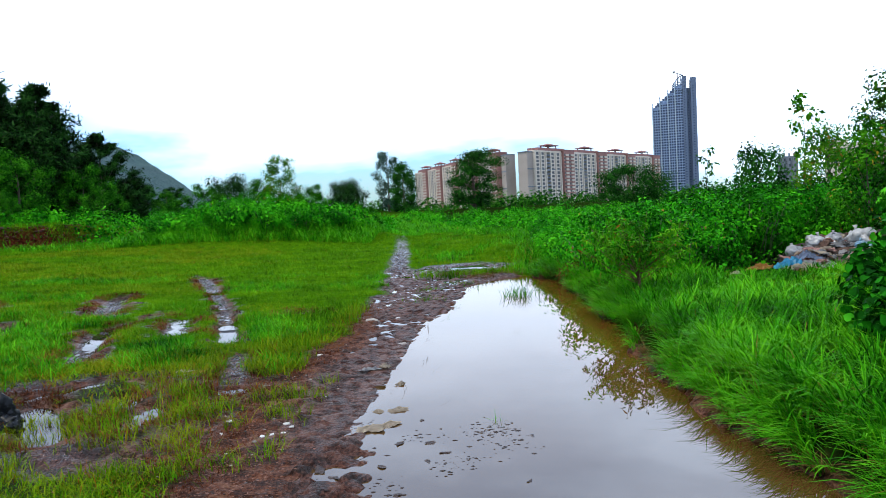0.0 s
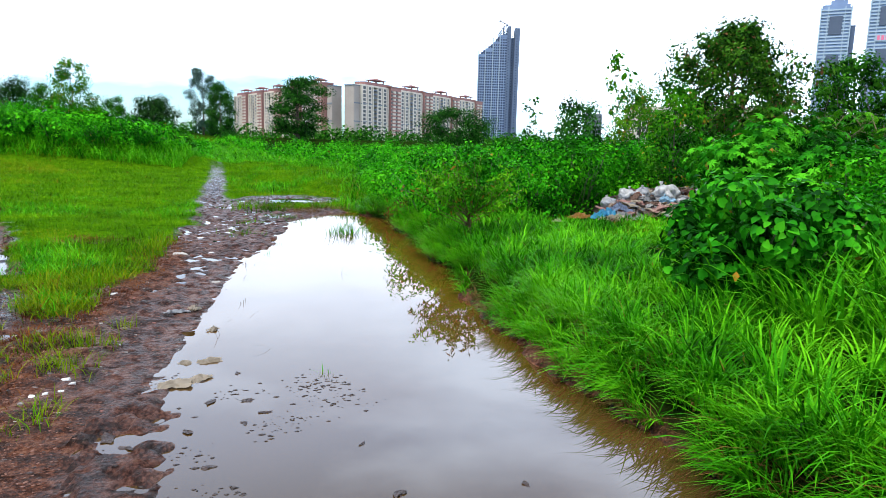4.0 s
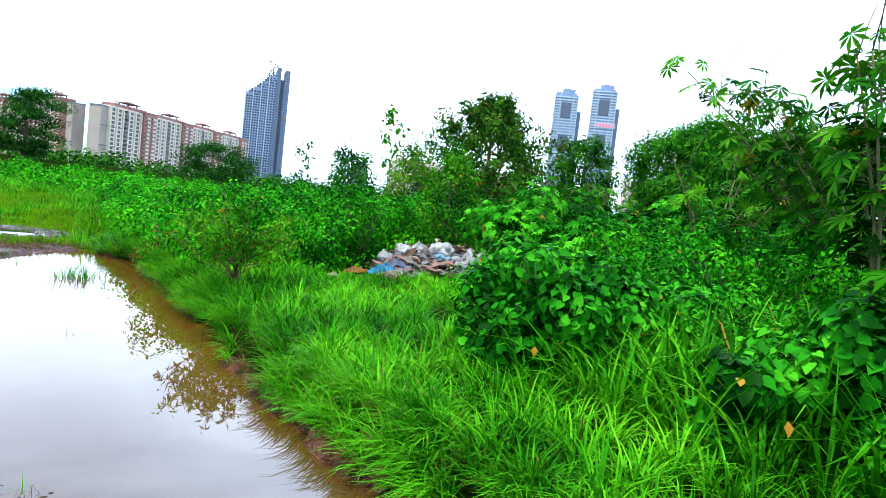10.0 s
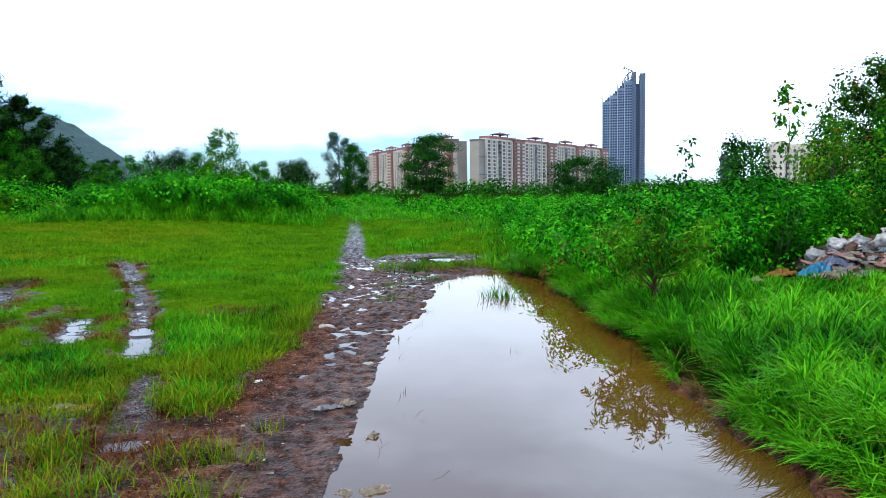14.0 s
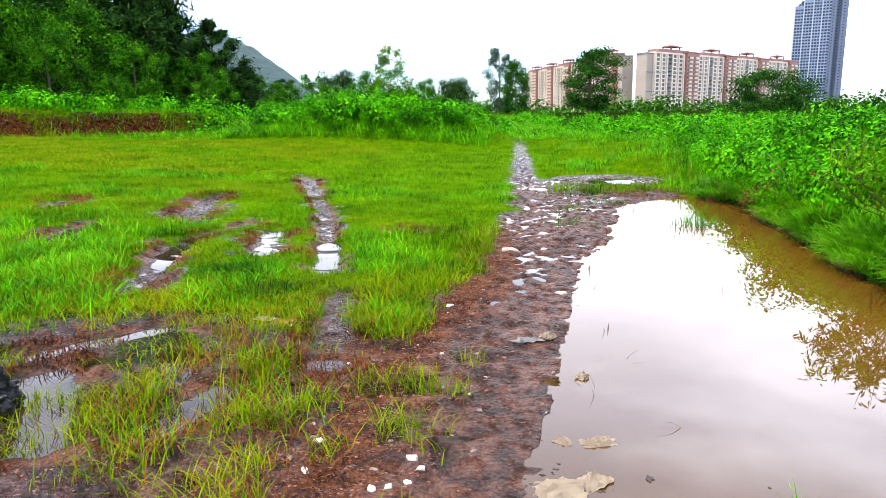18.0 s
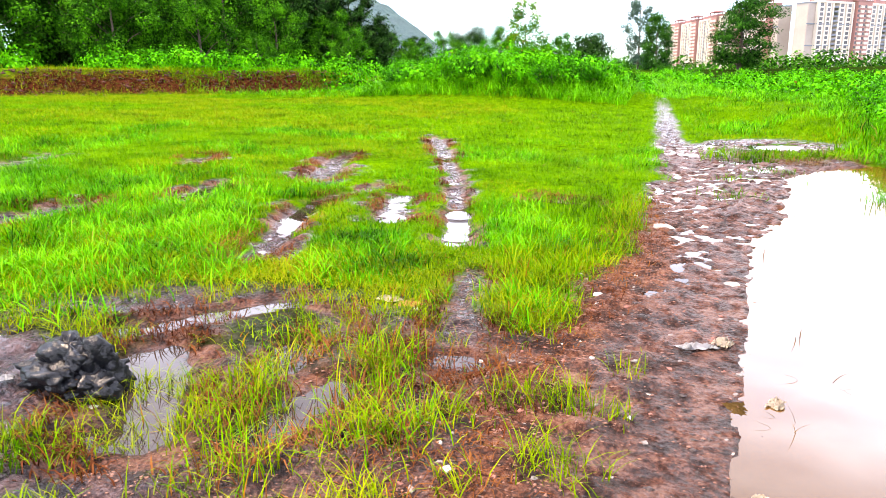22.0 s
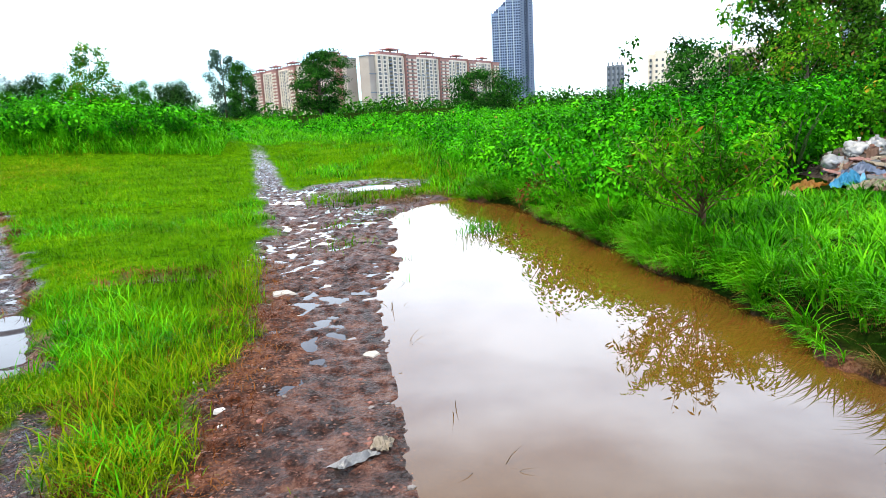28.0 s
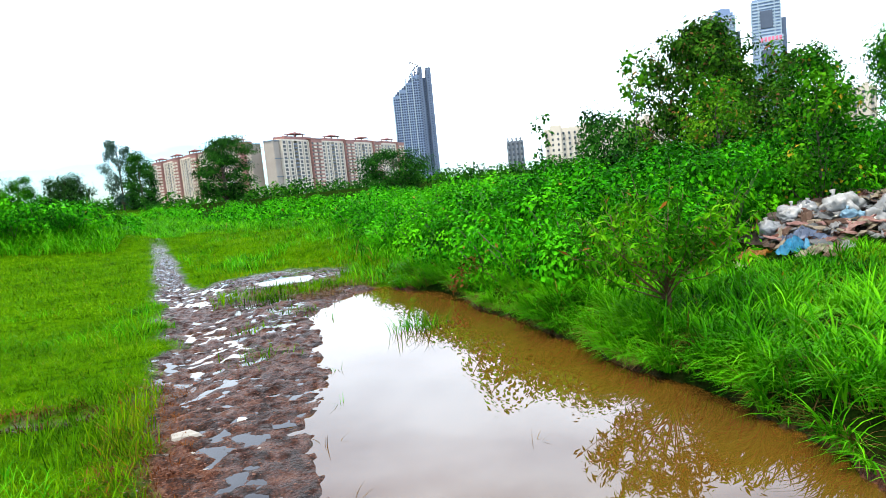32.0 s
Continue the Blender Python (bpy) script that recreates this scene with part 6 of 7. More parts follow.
tagged(new("dead_grass", blades(p, ground_z(p[:, 0], p[:, 1]) - 0.01, RNG.uniform(0.04, 0.16, len(p)), RNG.uniform(0.006, 0.012, len(p)), RNG.uniform(0.8, 1.6, len(p)), M_STRAW, "dead_grass", 2, 0.6)), "dead straw washed up at the puddle's far end", "grass", kind="stuff")


def on_bank(x, y):
    f = -(x + 20) * 0.78 + (y - 26) * 0.63
    return smooth(-0.3, 0.0, f) * smooth(2.2, 1.4, f) * (0.10 + 0.9 * smooth(0.52, 0.68, rnoise(x, y, 0.9, 5)))


grass("bank_grass", scatter(-36, -15, 8, 33, 420, on_bank), 0.16, 0.02, 1.0, (M_LAWN, M_DRYGRASS), "ragged grass growing over the cut red bank", 2)


def zone_tufts(x, y):
    z = smooth(1.25, 0.8, np.hypot((x + 2.3) / 1.6, (y - 5.2) / 1.3))
    return z * smooth(0.5, 0.75, vnoise(x, y, 4.5, 3)) * 0.8


grass("mud_grass", scatter(-4.2, -0.9, 3.6, 6.8, 3000, zone_tufts), 0.08, 0.005, 0.9, (M_LAWN, M_DRYGRASS), "sparse grass standing in wet mud", 3)


def verge(x, y):
    lt = np.interp(y, TRACK_Y, TRACK_X)
    return np.maximum(smooth(0.5, 0.8, x - lt), smooth(25, 29, y) * smooth(-0.6, -0.2, x - lt)) * smooth(0.65, 0.2, mud_at(x, y)) * (ground_z(x, y) > 0.012) * (0.4 + 0.6 * smooth(0.3, 0.6, vnoise(x, y, 2.4, 4)))


grass("verge_grass", scatter(-5.5, 3.6, 13.6, 34, 1100, verge), 0.085, 0.013, 1.0, (M_LAWN, M_DRYGRASS), "short grass closing in on the track", 1)
grass("verge_grass", scatter(-5.5, 3.6, 13.6, 34, 420, lambda x, y: verge(x, y) * np.maximum(smooth(1.3, 0.2, np.interp(y, FOOT_Y, FOOT_X) - x), 0.6 * smooth(0.6, 0.72, rnoise(x, y, 0.8, 3)))), 0.2, 0.017, 0.9, (M_LONG, M_LONG), "rank grass at the foot of the weeds", 2)


grass("verge_grass", scatter(-10, 3.0, 32, 62, 130, lambda x, y: smooth(1.2, 0.2, x - np.interp(y, FOOT_Y, FOOT_X)) * smooth(-4.5, -3.0, x - np.interp(y, TRACK_Y, TRACK_X))), 0.28, 0.04, 1.0, (M_LONG, M_DRYGRASS), "rank grass closing over the far track", 2)


def long_grass(name, label, n_clumps, per, x_of, h, w, lean, mat, y0, y1, out=0.5):
    y = RNG.uniform(y0, y1, n_clumps)
    e = x_of(n_clumps)
    x = np.interp(y, RIGHT_Y, RIGHT_X) + e
    kept = (e > 0.16) | (rnoise(2.0 * x, y, 1.5, 5) > 0.38)
    y, e, x, n_clumps = y[kept], e[kept], x[kept], int(kept.sum())
    cx, cy = np.repeat(x, per), np.repeat(y, per)
    n = len(cx)
    a, q = RNG.uniform(0, 2 * np.pi, n), 0.05 * np.sqrt(RNG.random(n))
    p = np.stack([cx + q * np.cos(a), cy + q * np.sin(a)], -1)
    for _ in range(9):
        p[:, 0] += 0.05 * (ground_z(p[:, 0], p[:, 1]) < 0.012)
    hh = h * np.repeat(RNG.uniform(0.6, 1.25, n_clumps), per) * RNG.uniform(0.55, 1.2, n)
    ee = np.repeat(e, per)
    turn = np.where(RNG.random(n) < out * smooth(0.7, 0.0, ee), np.pi + RNG.normal(0, 0.6, n), a)
    me = blades(p, ground_z(p[:, 0], p[:, 1]) - 0.02, hh, w * RNG.uniform(0.6, 1.4, n), lean * RNG.uniform(0.4, 1.25, n), mat, name, 4, 0.5, turn)
    tagged(new(name, me), label, "grass", kind="stuff")


long_grass("bank_grass", "long arching grass overhanging the puddle's edge", 680, 26, lambda n: RNG.uniform(-0.07, 0.45, n), 0.27, 0.0105, 1.05, M_LONG, 1.6, 14.2, 0.75)
long_grass("bank_grass", "long green grass on the bank", 900, 20, lambda n: RNG.uniform(0.15, 1.7, n), 0.32, 0.013, 0.85, M_LONG, 1.4, 13.5)
long_grass("bank_grass", "grass trailing into the water", 230, 13, lambda n: RNG.uniform(-0.26, 0.1, n), 0.17, 0.009, 1.2, M_LONG, 1.6, 14.2, 0.9)
long_grass("bank_grass", "dead straw under the bank grass", 620, 16, lambda n: RNG.uniform(-0.2, 0.5, n), 0.15, 0.006, 1.2, M_STRAW, 1.6, 14.2, 0.7)
long_grass("tall_grass", "tall broad-bladed grass among the weeds", 420, 10, lambda n: RNG.uniform(1.3, 3.6, n), 0.74, 0.021, 0.8, M_LONG, 1.2, 5.4)
long_grass("tall_grass", "grass thinning out towards the rubbish heap", 460, 22, lambda n: RNG.uniform(1.2, 3.4, n), 0.16, 0.011, 0.8, M_LONG, 6.6, 9.9)


def reeds(x0, x1, y0, y1, n, h, label):
    p = np.stack([RNG.uniform(x0, x1, n), RNG.uniform(y0, y1, n)], -1)
    me = blades(p, ground_z(p[:, 0], p[:, 1]) - 0.03, h * RNG.uniform(0.5, 1.2, n), 0.026 * RNG.uniform(0.6, 1.4, n), 1.0 * RNG.uniform(0.4, 1.3, n), M_LONG, "tall_grass", 4, 0.5)
    tagged(new("tall_grass", me), label, "grass", kind="stuff")


p = scatter(3.2, 9.0, 8.4, 12.4, 900, lambda x, y: (0.25 + 0.75 * smooth(0.35, 0.6, vnoise(x, y, 2.5, 3))) * (1 - (y > 9.4 + 0.28 * (x - 4.5)) * (x > 4.2) * (x < 8.2)))
grass("bank_grass", p, 0.09, 0.010, 0.9, (M_LONG, M_DRYGRASS), "trampled grass round the rubbish heap", 3)
reeds(-14.5, -3.9, 25.8, 30.5, 11000, 0.55, "tall arching grass covering the mound")
reeds(2.4, 14, 13, 24, 1500, 1.1, "tall grass growing through the weeds")
reeds(9.3, 10.7, 13.6, 14.8, 120, 1.5, "clump of tall broad-bladed grass among the weeds")
reeds(-30, -14, 25, 38, 6000, 0.4, "tall grass along the foot of the wood")

# ---- small things in and by the puddle ----
def tuft(x, y, n, h, label, name="grass_tuft", mat=M_LONG, spread=0.06, z=-0.06, group="grass tufts in mud and water"):
    p = np.stack([x + RNG.normal(0, spread, n), y + RNG.normal(0, spread, n)], -1)
    me = blades(p, np.full(n, z), (h * 0.85 + max(0.0, -z)) * RNG.uniform(0.5, 1.15, n), np.full(n, (0.0062 if n > 35 else 0.005) * max(1.0, 0.13 * y)) * RNG.uniform(0.6, 1.3, n), 0.85 * RNG.uniform(0.2, 1.3, n), mat, name, 3, 0.4)
    tagged(new(name, me), label, "grass tuft", group, kind="stuff")


tuft(0.95, 11.1, 130, 0.3, "clump of grass standing in the puddle", spread=0.12)
tuft(0.45, 4.98, 22, 0.09, "small grass tuft standing in the puddle", spread=0.03)
tuft(0.70, 8.0, 5, 0.14, "dark stalks standing in the puddle", mat=M_STRAW, spread=0.015)
for x, y, n in ((-0.29, 7.85, 6), (-0.14, 9.25, 9), (-0.15, 6.3, 5), (-0.3, 5.85, 7), (0.15, 5.5, 3), (-0.02, 10.1, 10), (0.3, 12.2, 14), (-0.32, 8.6, 6), (1.3, 12.6, 26), (-0.2, 6.9, 4)):
    tuft(x, y, n, 0.10, "few grass stalks standing in shallow water", mat=M_LONG if n > 8 else M_STRAW, spread=0.03)


for x, y, n, h in ((-0.33, 13.9, 60, 0.22), (0.2, 14.15, 70, 0.2), (-0.78, 14.4, 40, 0.25), (0.45, 14.5, 60, 0.16), (-0.1, 14.7, 60, 0.18), (-0.6, 10.9, 22, 0.16), (-0.5, 12.2, 30, 0.1), (0.9, 14.6, 70, 0.15), (1.1, 15.2, 60, 0.2), (-0.05, 12.9, 30, 0.1)):
    tuft(x, y, 3 * n, 1.25 * h, "grass tuft growing on an island of mud", spread=0.17, z=gz(x, y) - 0.02, mat=M_LAWN)
for x, y, n, h in ((-2.6, 5.45, 90, 0.2), (-2.62, 5.85, 60, 0.16), (-2.1, 5.72, 110, 0.3), (-1.97, 5.43, 80, 0.26), (-1.75, 5.15, 90, 0.26), (-1.87, 5.05, 90, 0.24), (-2.4, 4.93, 90, 0.2), (-2.42, 5.2, 70, 0.2), (-2.15, 4.72, 80, 0.22), (-2.95, 4.5, 80, 0.2), (-1.5, 5.5, 40, 0.15), (-2.3, 6.3, 50, 0.14), (-1.6, 6.4, 60, 0.16)):
    for mat, share, lab in ((M_LAWN, 0.4, "green grass tuft standing in wet mud"), (M_DRYGRASS, 0.45, "yellowing grass tuft standing in wet mud"), (M_RUST, 0.3, "rusty dead grass tuft standing in wet mud")):
        tuft(x + RNG.uniform(-0.05, 0.05), y + RNG.uniform(-0.05, 0.05), int(2.2 * n * share) + 1, 0.8 * h, lab, spread=0.10, z=gz(x, y) - 0.02, mat=mat)


def lump(name, x, y, size, material, label, category, group="", seed=0, rough=0.35, z=None, turn=0.0, subdiv=2, sink=0.25, crease=0.0):
    """A broken, rounded piece: an icosphere pushed in and out."""
    bm = bmesh.new()
    bmesh.ops.create_icosphere(bm, subdivisions=subdiv, radius=1.0)
    off = Vector((seed * 3.1, seed * 1.7, seed * 0.9))
    for v in bm.verts:
        k = 1 + rough * noise.noise(v.co * 1.3 + off) + 0.5 * rough * noise.noise(v.co * 3.4 + off) + 0.25 * rough * noise.noise(v.co * 8 + off)
        k -= crease * (0.5 * abs(noise.noise(v.co * 1.8 + off * 2)) + 0.35 * abs(noise.noise(v.co * 3.9 - off)) + 0.2 * abs(noise.noise(v.co * 8.0 + off)))
        v.co *= k
        v.co = Vector((v.co.x * size[0], v.co.y * size[1], v.co.z * size[2]))
    me = bpy.data.meshes.new(name)
    bm.to_mesh(me)
    bm.free()
    me.materials.append(material)
    if subdiv >= 3:
        me.shade_smooth()
    ob = tagged(new(name, me), label, category, group)
    ob.matrix_basis = pose(x, y, (gz(x, y) if z is None else z) + size[2] * (1 - 2 * sink), 0, 0, turn)
    return ob


def shard(x, y, s, material, label, seed, group="stones and shards on the track"):
    """A flat broken piece with an angular outline."""
    rnd = random.Random(seed)
    bm = bmesh.new()
    n = rnd.randint(4, 6)
    pts = [(s * rnd.uniform(0.55, 1.0) * math.cos(6.283 * k / n + rnd.uniform(-0.3, 0.3)), 0.75 * s * rnd.uniform(0.55, 1.0) * math.sin(6.283 * k / n)) for k in range(n)]
    lo = [bm.verts.new((a, b_, 0)) for a, b_ in pts]
    hi = [bm.verts.new((a * 0.88, b_ * 0.88, s * rnd.uniform(0.22, 0.34) * (0.45 if s > 0.06 else 1.0))) for a, b_ in pts]
    bm.faces.new(lo[::-1])
    bm.faces.new(hi)
    for k in range(n):
        bm.faces.new((lo[k], lo[(k + 1) % n], hi[(k + 1) % n], hi[k]))
    me = bpy.data.meshes.new("stone")
    bm.to_mesh(me)
    bm.free()
    me.materials.append(material)
    ob = tagged(new("stone", me), label, "stone", group)
    ob.matrix_basis = pose(x, y, gz(x, y) - 0.004, rnd.uniform(-9, 9), rnd.uniform(-9, 9), rnd.uniform(0, 360))


for k, (x, y, s) in enumerate(((-1.03, 4.97, 0.055), (-1.0, 4.8, 0.03), (-1.06, 4.74, 0.03), (-1.12, 4.72, 0.035), (-0.97, 4.9, 0.03), (-2.22, 6.4, 0.04), (-1.42, 4.8, 0.035), (-1.44, 5.0, 0.03), (-0.92, 5.65, 0.025), (-1.3, 7.05, 0.05), (-1.27, 6.9, 0.03))):
    shard(x, y, s, M_TILE, "white broken tile shard lying on the track", 100 + k)
shard(-1.13, 9.1, 0.14, M_STONE, "flat pale stone slab lying in the mud", 140)
shard(-0.77, 9.2, 0.05, M_TILE, "pale stone lying in the mud", 141)
shard(-0.55, 7.7, 0.09, M_STONE, "flat pale stone lying in the mud", 142)
rs = random.Random(17)
for k in range(270):
    y = rs.uniform(3.6, 11.0) if k % 3 else rs.uniform(4.2, 7.5)
    lo, hi = float(np.interp(y, TRACK_Y, TRACK_X)) - 0.15, float(np.interp(y, LEFT_Y, LEFT_X)) + 0.1
    x = rs.uniform(lo, hi) if k % 2 else rs.uniform(lo, lo + 0.55)
    m, lab = rs.choice(((M_GREY, "grey pebble on the track"), (M_BRICK, "small piece of red brick on the track"), (M_STONE, "pale pebble lying on the track"), (M_BRICK, "small piece of red brick on the track"), (M_GREY, "grey pebble on the track"), (M_BRICK, "small piece of red brick on the track")))
    shard(x, y, 0.008 + 0.022 * rs.random() ** 1.6, m, lab, 200 + k)
# gravel too fine to count
p = scatter(-2.6, 0.0, 3.4, 11.0, 2000, lambda x, y: mud_at(x, y) * (x < np.interp(y, LEFT_Y, LEFT_X) + 0.05) * (0.25 + 0.75 * smooth(0.9, 0.2, x - np.interp(y, TRACK_Y, TRACK_X))))
octa = np.array([(1, 0, 0), (0, 1, 0), (-1, 0, 0), (0, -1, 0), (0, 0, 0.7), (0, 0, -0.7)], float)
ofaces = np.array([(0, 1, 4), (1, 2, 4), (2, 3, 4), (3, 0, 4), (1, 0, 5), (2, 1, 5), (3, 2, 5), (0, 3, 5)])
sz = 0.0025 + 0.008 * RNG.random(len(p)) ** 2.6
v = np.concatenate([p, ground_z(p[:, 0], p[:, 1])[:, None]], 1)[:, None] + sz[:, None, None] * (octa * np.array([1.25, 0.9, 0.5]))[None] * RNG.uniform(0.4, 1.5, (len(p), 6, 1))
M_GRAVEL = surface("track_gravel", (0.018, 0.007, 0.005), (0.19, 0.085, 0.055), 0.6, 30, 0.3, island=0.9)
tagged(new("gravel", mesh_np("gravel", v.reshape(-1, 3), ((np.arange(len(p)) * 6)[:, None, None] + ofaces[None]).reshape(-1, 3), M_GRAVEL)), "fine reddish gravel pressed into the track", "gravel", kind="stuff")


def wet_track(x, y):
    dl = np.interp(y, LEFT_Y, LEFT_X) - x + 0.75 * smooth(5.2, 4.4, y)
    return mud_at(x, y) * smooth(-0.15, 0.1, dl) * (0.15 + 0.85 * smooth(0.42, 0.62, vnoise(x, y, 2.6, 6))) * (0.4 + 0.6 * smooth(0.3, 1.0, x - np.interp(y, TRACK_Y, TRACK_X)))


p = np.concatenate([scatter(-1.7, 0.4, 3.4, 12.0, 200, wet_track), scatter(-2.6, 1.8, 12.0, 19.0, 110, wet_track)])
sz = RNG.uniform(0.005, 0.018, len(p)) * (0.7 + 0.05 * p[:, 1])
v = np.concatenate([p, np.maximum(ground_z(p[:, 0], p[:, 1]), -0.008)[:, None]], 1)[:, None] + sz[:, None, None] * (octa * np.array([1.2, 0.9, 0.45]))[None] * RNG.uniform(0.5, 1.4, (len(p), 6, 1))
tagged(new("mud_clods", mesh_np("mud_clods", v.reshape(-1, 3), ((np.arange(len(p)) * 6)[:, None, None] + ofaces[None]).reshape(-1, 3), M_MUDCLOD)), "trodden clods of dark wet mud on the track", "mud", kind="stuff")


# clods of red earth thrown up along the cut bank
u, w = RNG.uniform(-26, 7, 3600), RNG.uniform(-0.1, 1.4, 3600)
bx, by = -20 + 0.63 * u - 0.78 * w, 26 + 0.78 * u + 0.63 * w
sz = 0.02 + 0.09 * RNG.random(3600) ** 2
turn = RNG.uniform(0, 6.283, 3600)
co, si = np.cos(turn)[:, None], np.sin(turn)[:, None]
shape = octa[None] * RNG.uniform(0.4, 1.6, (3600, 6, 1)) + RNG.normal(0, 0.25, (3600, 6, 3))
shape = np.stack([co * shape[:, :, 0] - si * shape[:, :, 1], si * shape[:, :, 0] + co * shape[:, :, 1], 0.7 * shape[:, :, 2]], -1)
v = np.stack([bx, by, ground_z(bx, by) - 0.02], -1)[:, None] + sz[:, None, None] * shape
tagged(new("red_clods", mesh_np("red_clods", v.reshape(-1, 3), ((np.arange(3600) * 6)[:, None, None] + ofaces[None]).reshape(-1, 3), M_REDSOIL)), "clods of dark red earth along the cut bank", "earth", kind="stuff")


def crumpled(name, x, y, z, sx, sy, h, material, label, category, seed, group="", n=14, turn=0.0, curl=0.25, freq=3.0, tilt=8.0):
    """A crumpled sheet or rag: a thick folded grid with a ragged outline."""
    rnd = random.Random(seed)
    off = Vector((seed * 2.3, seed * 1.1, 0))
    bm = bmesh.new()
    grid = [[None] * (n + 1) for _ in range(n + 1)]
    for i in range(n + 1):
        for j in range(n + 1):
            u, w = 2 * i / n - 1, 2 * j / n - 1
            r = 1 + 0.35 * noise.noise(Vector((u * 1.5, w * 1.5, 3)) + off)
            q = Vector((u * freq, w * freq, 0)) + off
            fold = abs(noise.noise(q)) + 0.6 * abs(noise.noise(q * 2.3)) + (0.3 if freq > 2 else 0.06) * noise.noise(q * 5)
            zz = h * (fold * 0.9 + (1 - u * u) * (1 - w * w) * 0.55) * (1 - curl * (u * u + w * w) * 0.5)
            grid[i][j] = bm.verts.new((sx * u * r, sy * w * r, max(0.004, zz)))
    for i in range(n):
        for j in range(n):
            f = bm.faces.new((grid[i][j], grid[i + 1][j], grid[i + 1][j + 1], grid[i][j + 1]))
            f.smooth = freq < 2
    bmesh.ops.solidify(bm, geom=bm.faces[:], thickness=0.004)
    me = bpy.data.meshes.new(name)
    bm.to_mesh(me)
    bm.free()
    me.materials.append(material)
    ob = tagged(new(name, me), label, category, group)
    ob.matrix_basis = pose(x, y, z, rnd.uniform(-tilt, tilt), rnd.uniform(-tilt, tilt), turn)
    return ob


def scrap(x, y, sx, sy, h, material, label, seed, name="plastic_scrap", group="litter by the puddle", dz=0.0):
    crumpled(name, x, y, max(gz(x, y), -0.01) + dz, sx * 0.8, sy * 0.8, h * 0.65, material, label, "litter", seed, group, 10, seed * 37 % 360)


scrap(-0.70, 6.5, 0.13, 0.05, 0.05, M_WHITE, "torn white plastic trodden into the mud", 1)
scrap(-0.58, 6.6, 0.09, 0.05, 0.06, M_CREAMRAG, "dirty white rag trodden into the mud", 2)
scrap(-0.30, 5.3, 0.045, 0.10, 0.05, M_CREAMRAG, "dirty pale rag lying at the water's edge", 3)
scrap(-0.43, 5.28, 0.05, 0.04, 0.04, M_CREAMRAG, "crumpled pale scrap on wet mud", 4)
scrap(-0.44, 4.9, 0.13, 0.10, 0.04, M_CREAMRAG, "torn pale plastic bag lying in shallow water", 5)
scrap(-0.33, 4.98, 0.10, 0.08, 0.04, M_CREAMRAG, "torn yellowish plastic in shallow water", 6)
scrap(-0.36, 6.03, 0.07, 0.04, 0.05, M_CREAMRAG, "yellowish husk lying at the water's edge", 7)
scrap(-0.50, 5.9, 0.09, 0.06, 0.02, M_STRAW, "flattened straw on the wet mud", 8)
scrap(-2.45, 6.5, 0.11, 0.07, 0.03, M_CREAMRAG, "dry yellow litter on the grass edge", 9)
scrap(-2.3, 6.45, 0.10, 0.05, 0.03, M_ORANGE, "orange leaf litter on the grass edge", 10)
rc = random.Random(23)
for k, (x, y, s) in enumerate(((-0.1, 5.04, 0.045), (-0.26, 4.24, 0.05), (0.1, 4.42, 0.05), (0.57, 3.98, 0.035), (-0.62, 4.22, 0.10), (-0.5, 4.1, 0.06), (-0.11, 3.85, 0.05), (0.68, 3.5, 0.06), (1.22, 3.5, 0.04), (0.31, 4.75, 0.025), (0.0, 4.6, 0.05), (-0.2, 4.6, 0.06), (0.0, 4.3, 0.04))):
    lump("mud_clod", x, y, (s * 0.3, s * 0.55, s * 0.09), M_MUDCLOD, "dark wet clod of mud breaking the water", "mud", "clods in the puddle", 30 + k, 1.3, z=0.0, turn=k * 47, sink=0.3)
n = 420
cx, cy = RNG.uniform(-0.75, 0.55, 14), RNG.uniform(3.4, 5.1, 14)
pick = RNG.integers(0, 14, n)
p = np.stack([cx[pick] + RNG.normal(0, 0.09, n), cy[pick] + RNG.normal(0, 0.06, n)], -1)
sz = 0.003 + 0.012 * RNG.random(n) ** 2
v = np.concatenate([p, np.full((n, 1), 0.001)], 1)[:, None] + sz[:, None, None] * (octa * np.array([1.3, 0.8, 0.35]))[None] * RNG.uniform(0.4, 1.5, (n, 6, 1))
tagged(new("mud_flakes", mesh_np("mud_flakes", v.reshape(-1, 3), ((np.arange(n) * 6)[:, None, None] + ofaces[None]).reshape(-1, 3), M_MUDCLOD)), "dark flecks of mud breaking the shallow water", "mud", kind="stuff")

# black plastic heap in the wet grass
for k, (dx, dy, sx, sy, h) in enumerate(((0.0, 0.02, 0.13, 0.11, 0.075), (0.09, 0.07, 0.11, 0.08, 0.10), (-0.11, 0.0, 0.10, 0.10, 0.065), (0.0, -0.10, 0.12, 0.07, 0.05), (0.16, -0.03, 0.08, 0.07, 0.05), (-0.04, 0.09, 0.11, 0.07, 0.09))):
    x, y = -3.2 + dx, 4.95 + dy
    lump("black_plastic_bag", x, y, (1.2 * sx, 1.2 * sy, 1.5 * h), M_BLACK, "crumpled black plastic sheet dumped in wet grass", "rubbish", "black plastic heap", 300 + 7 * k, 0.6, gz(x, y) + 0.01, 60 * k, 4, 0.2, 0.9)
scrap(-3.42, 4.8, 0.04, 0.03, 0.03, M_WHITE, "white plastic scrap beside the black plastic", 11)
scrap(-2.98, 4.86, 0.02, 0.02, 0.02, M_WHITE, "white plastic scrap beside the black plastic", 12)

# rubbish heap among the weeds
RUBBISH = "rubbish heap among the weeds"


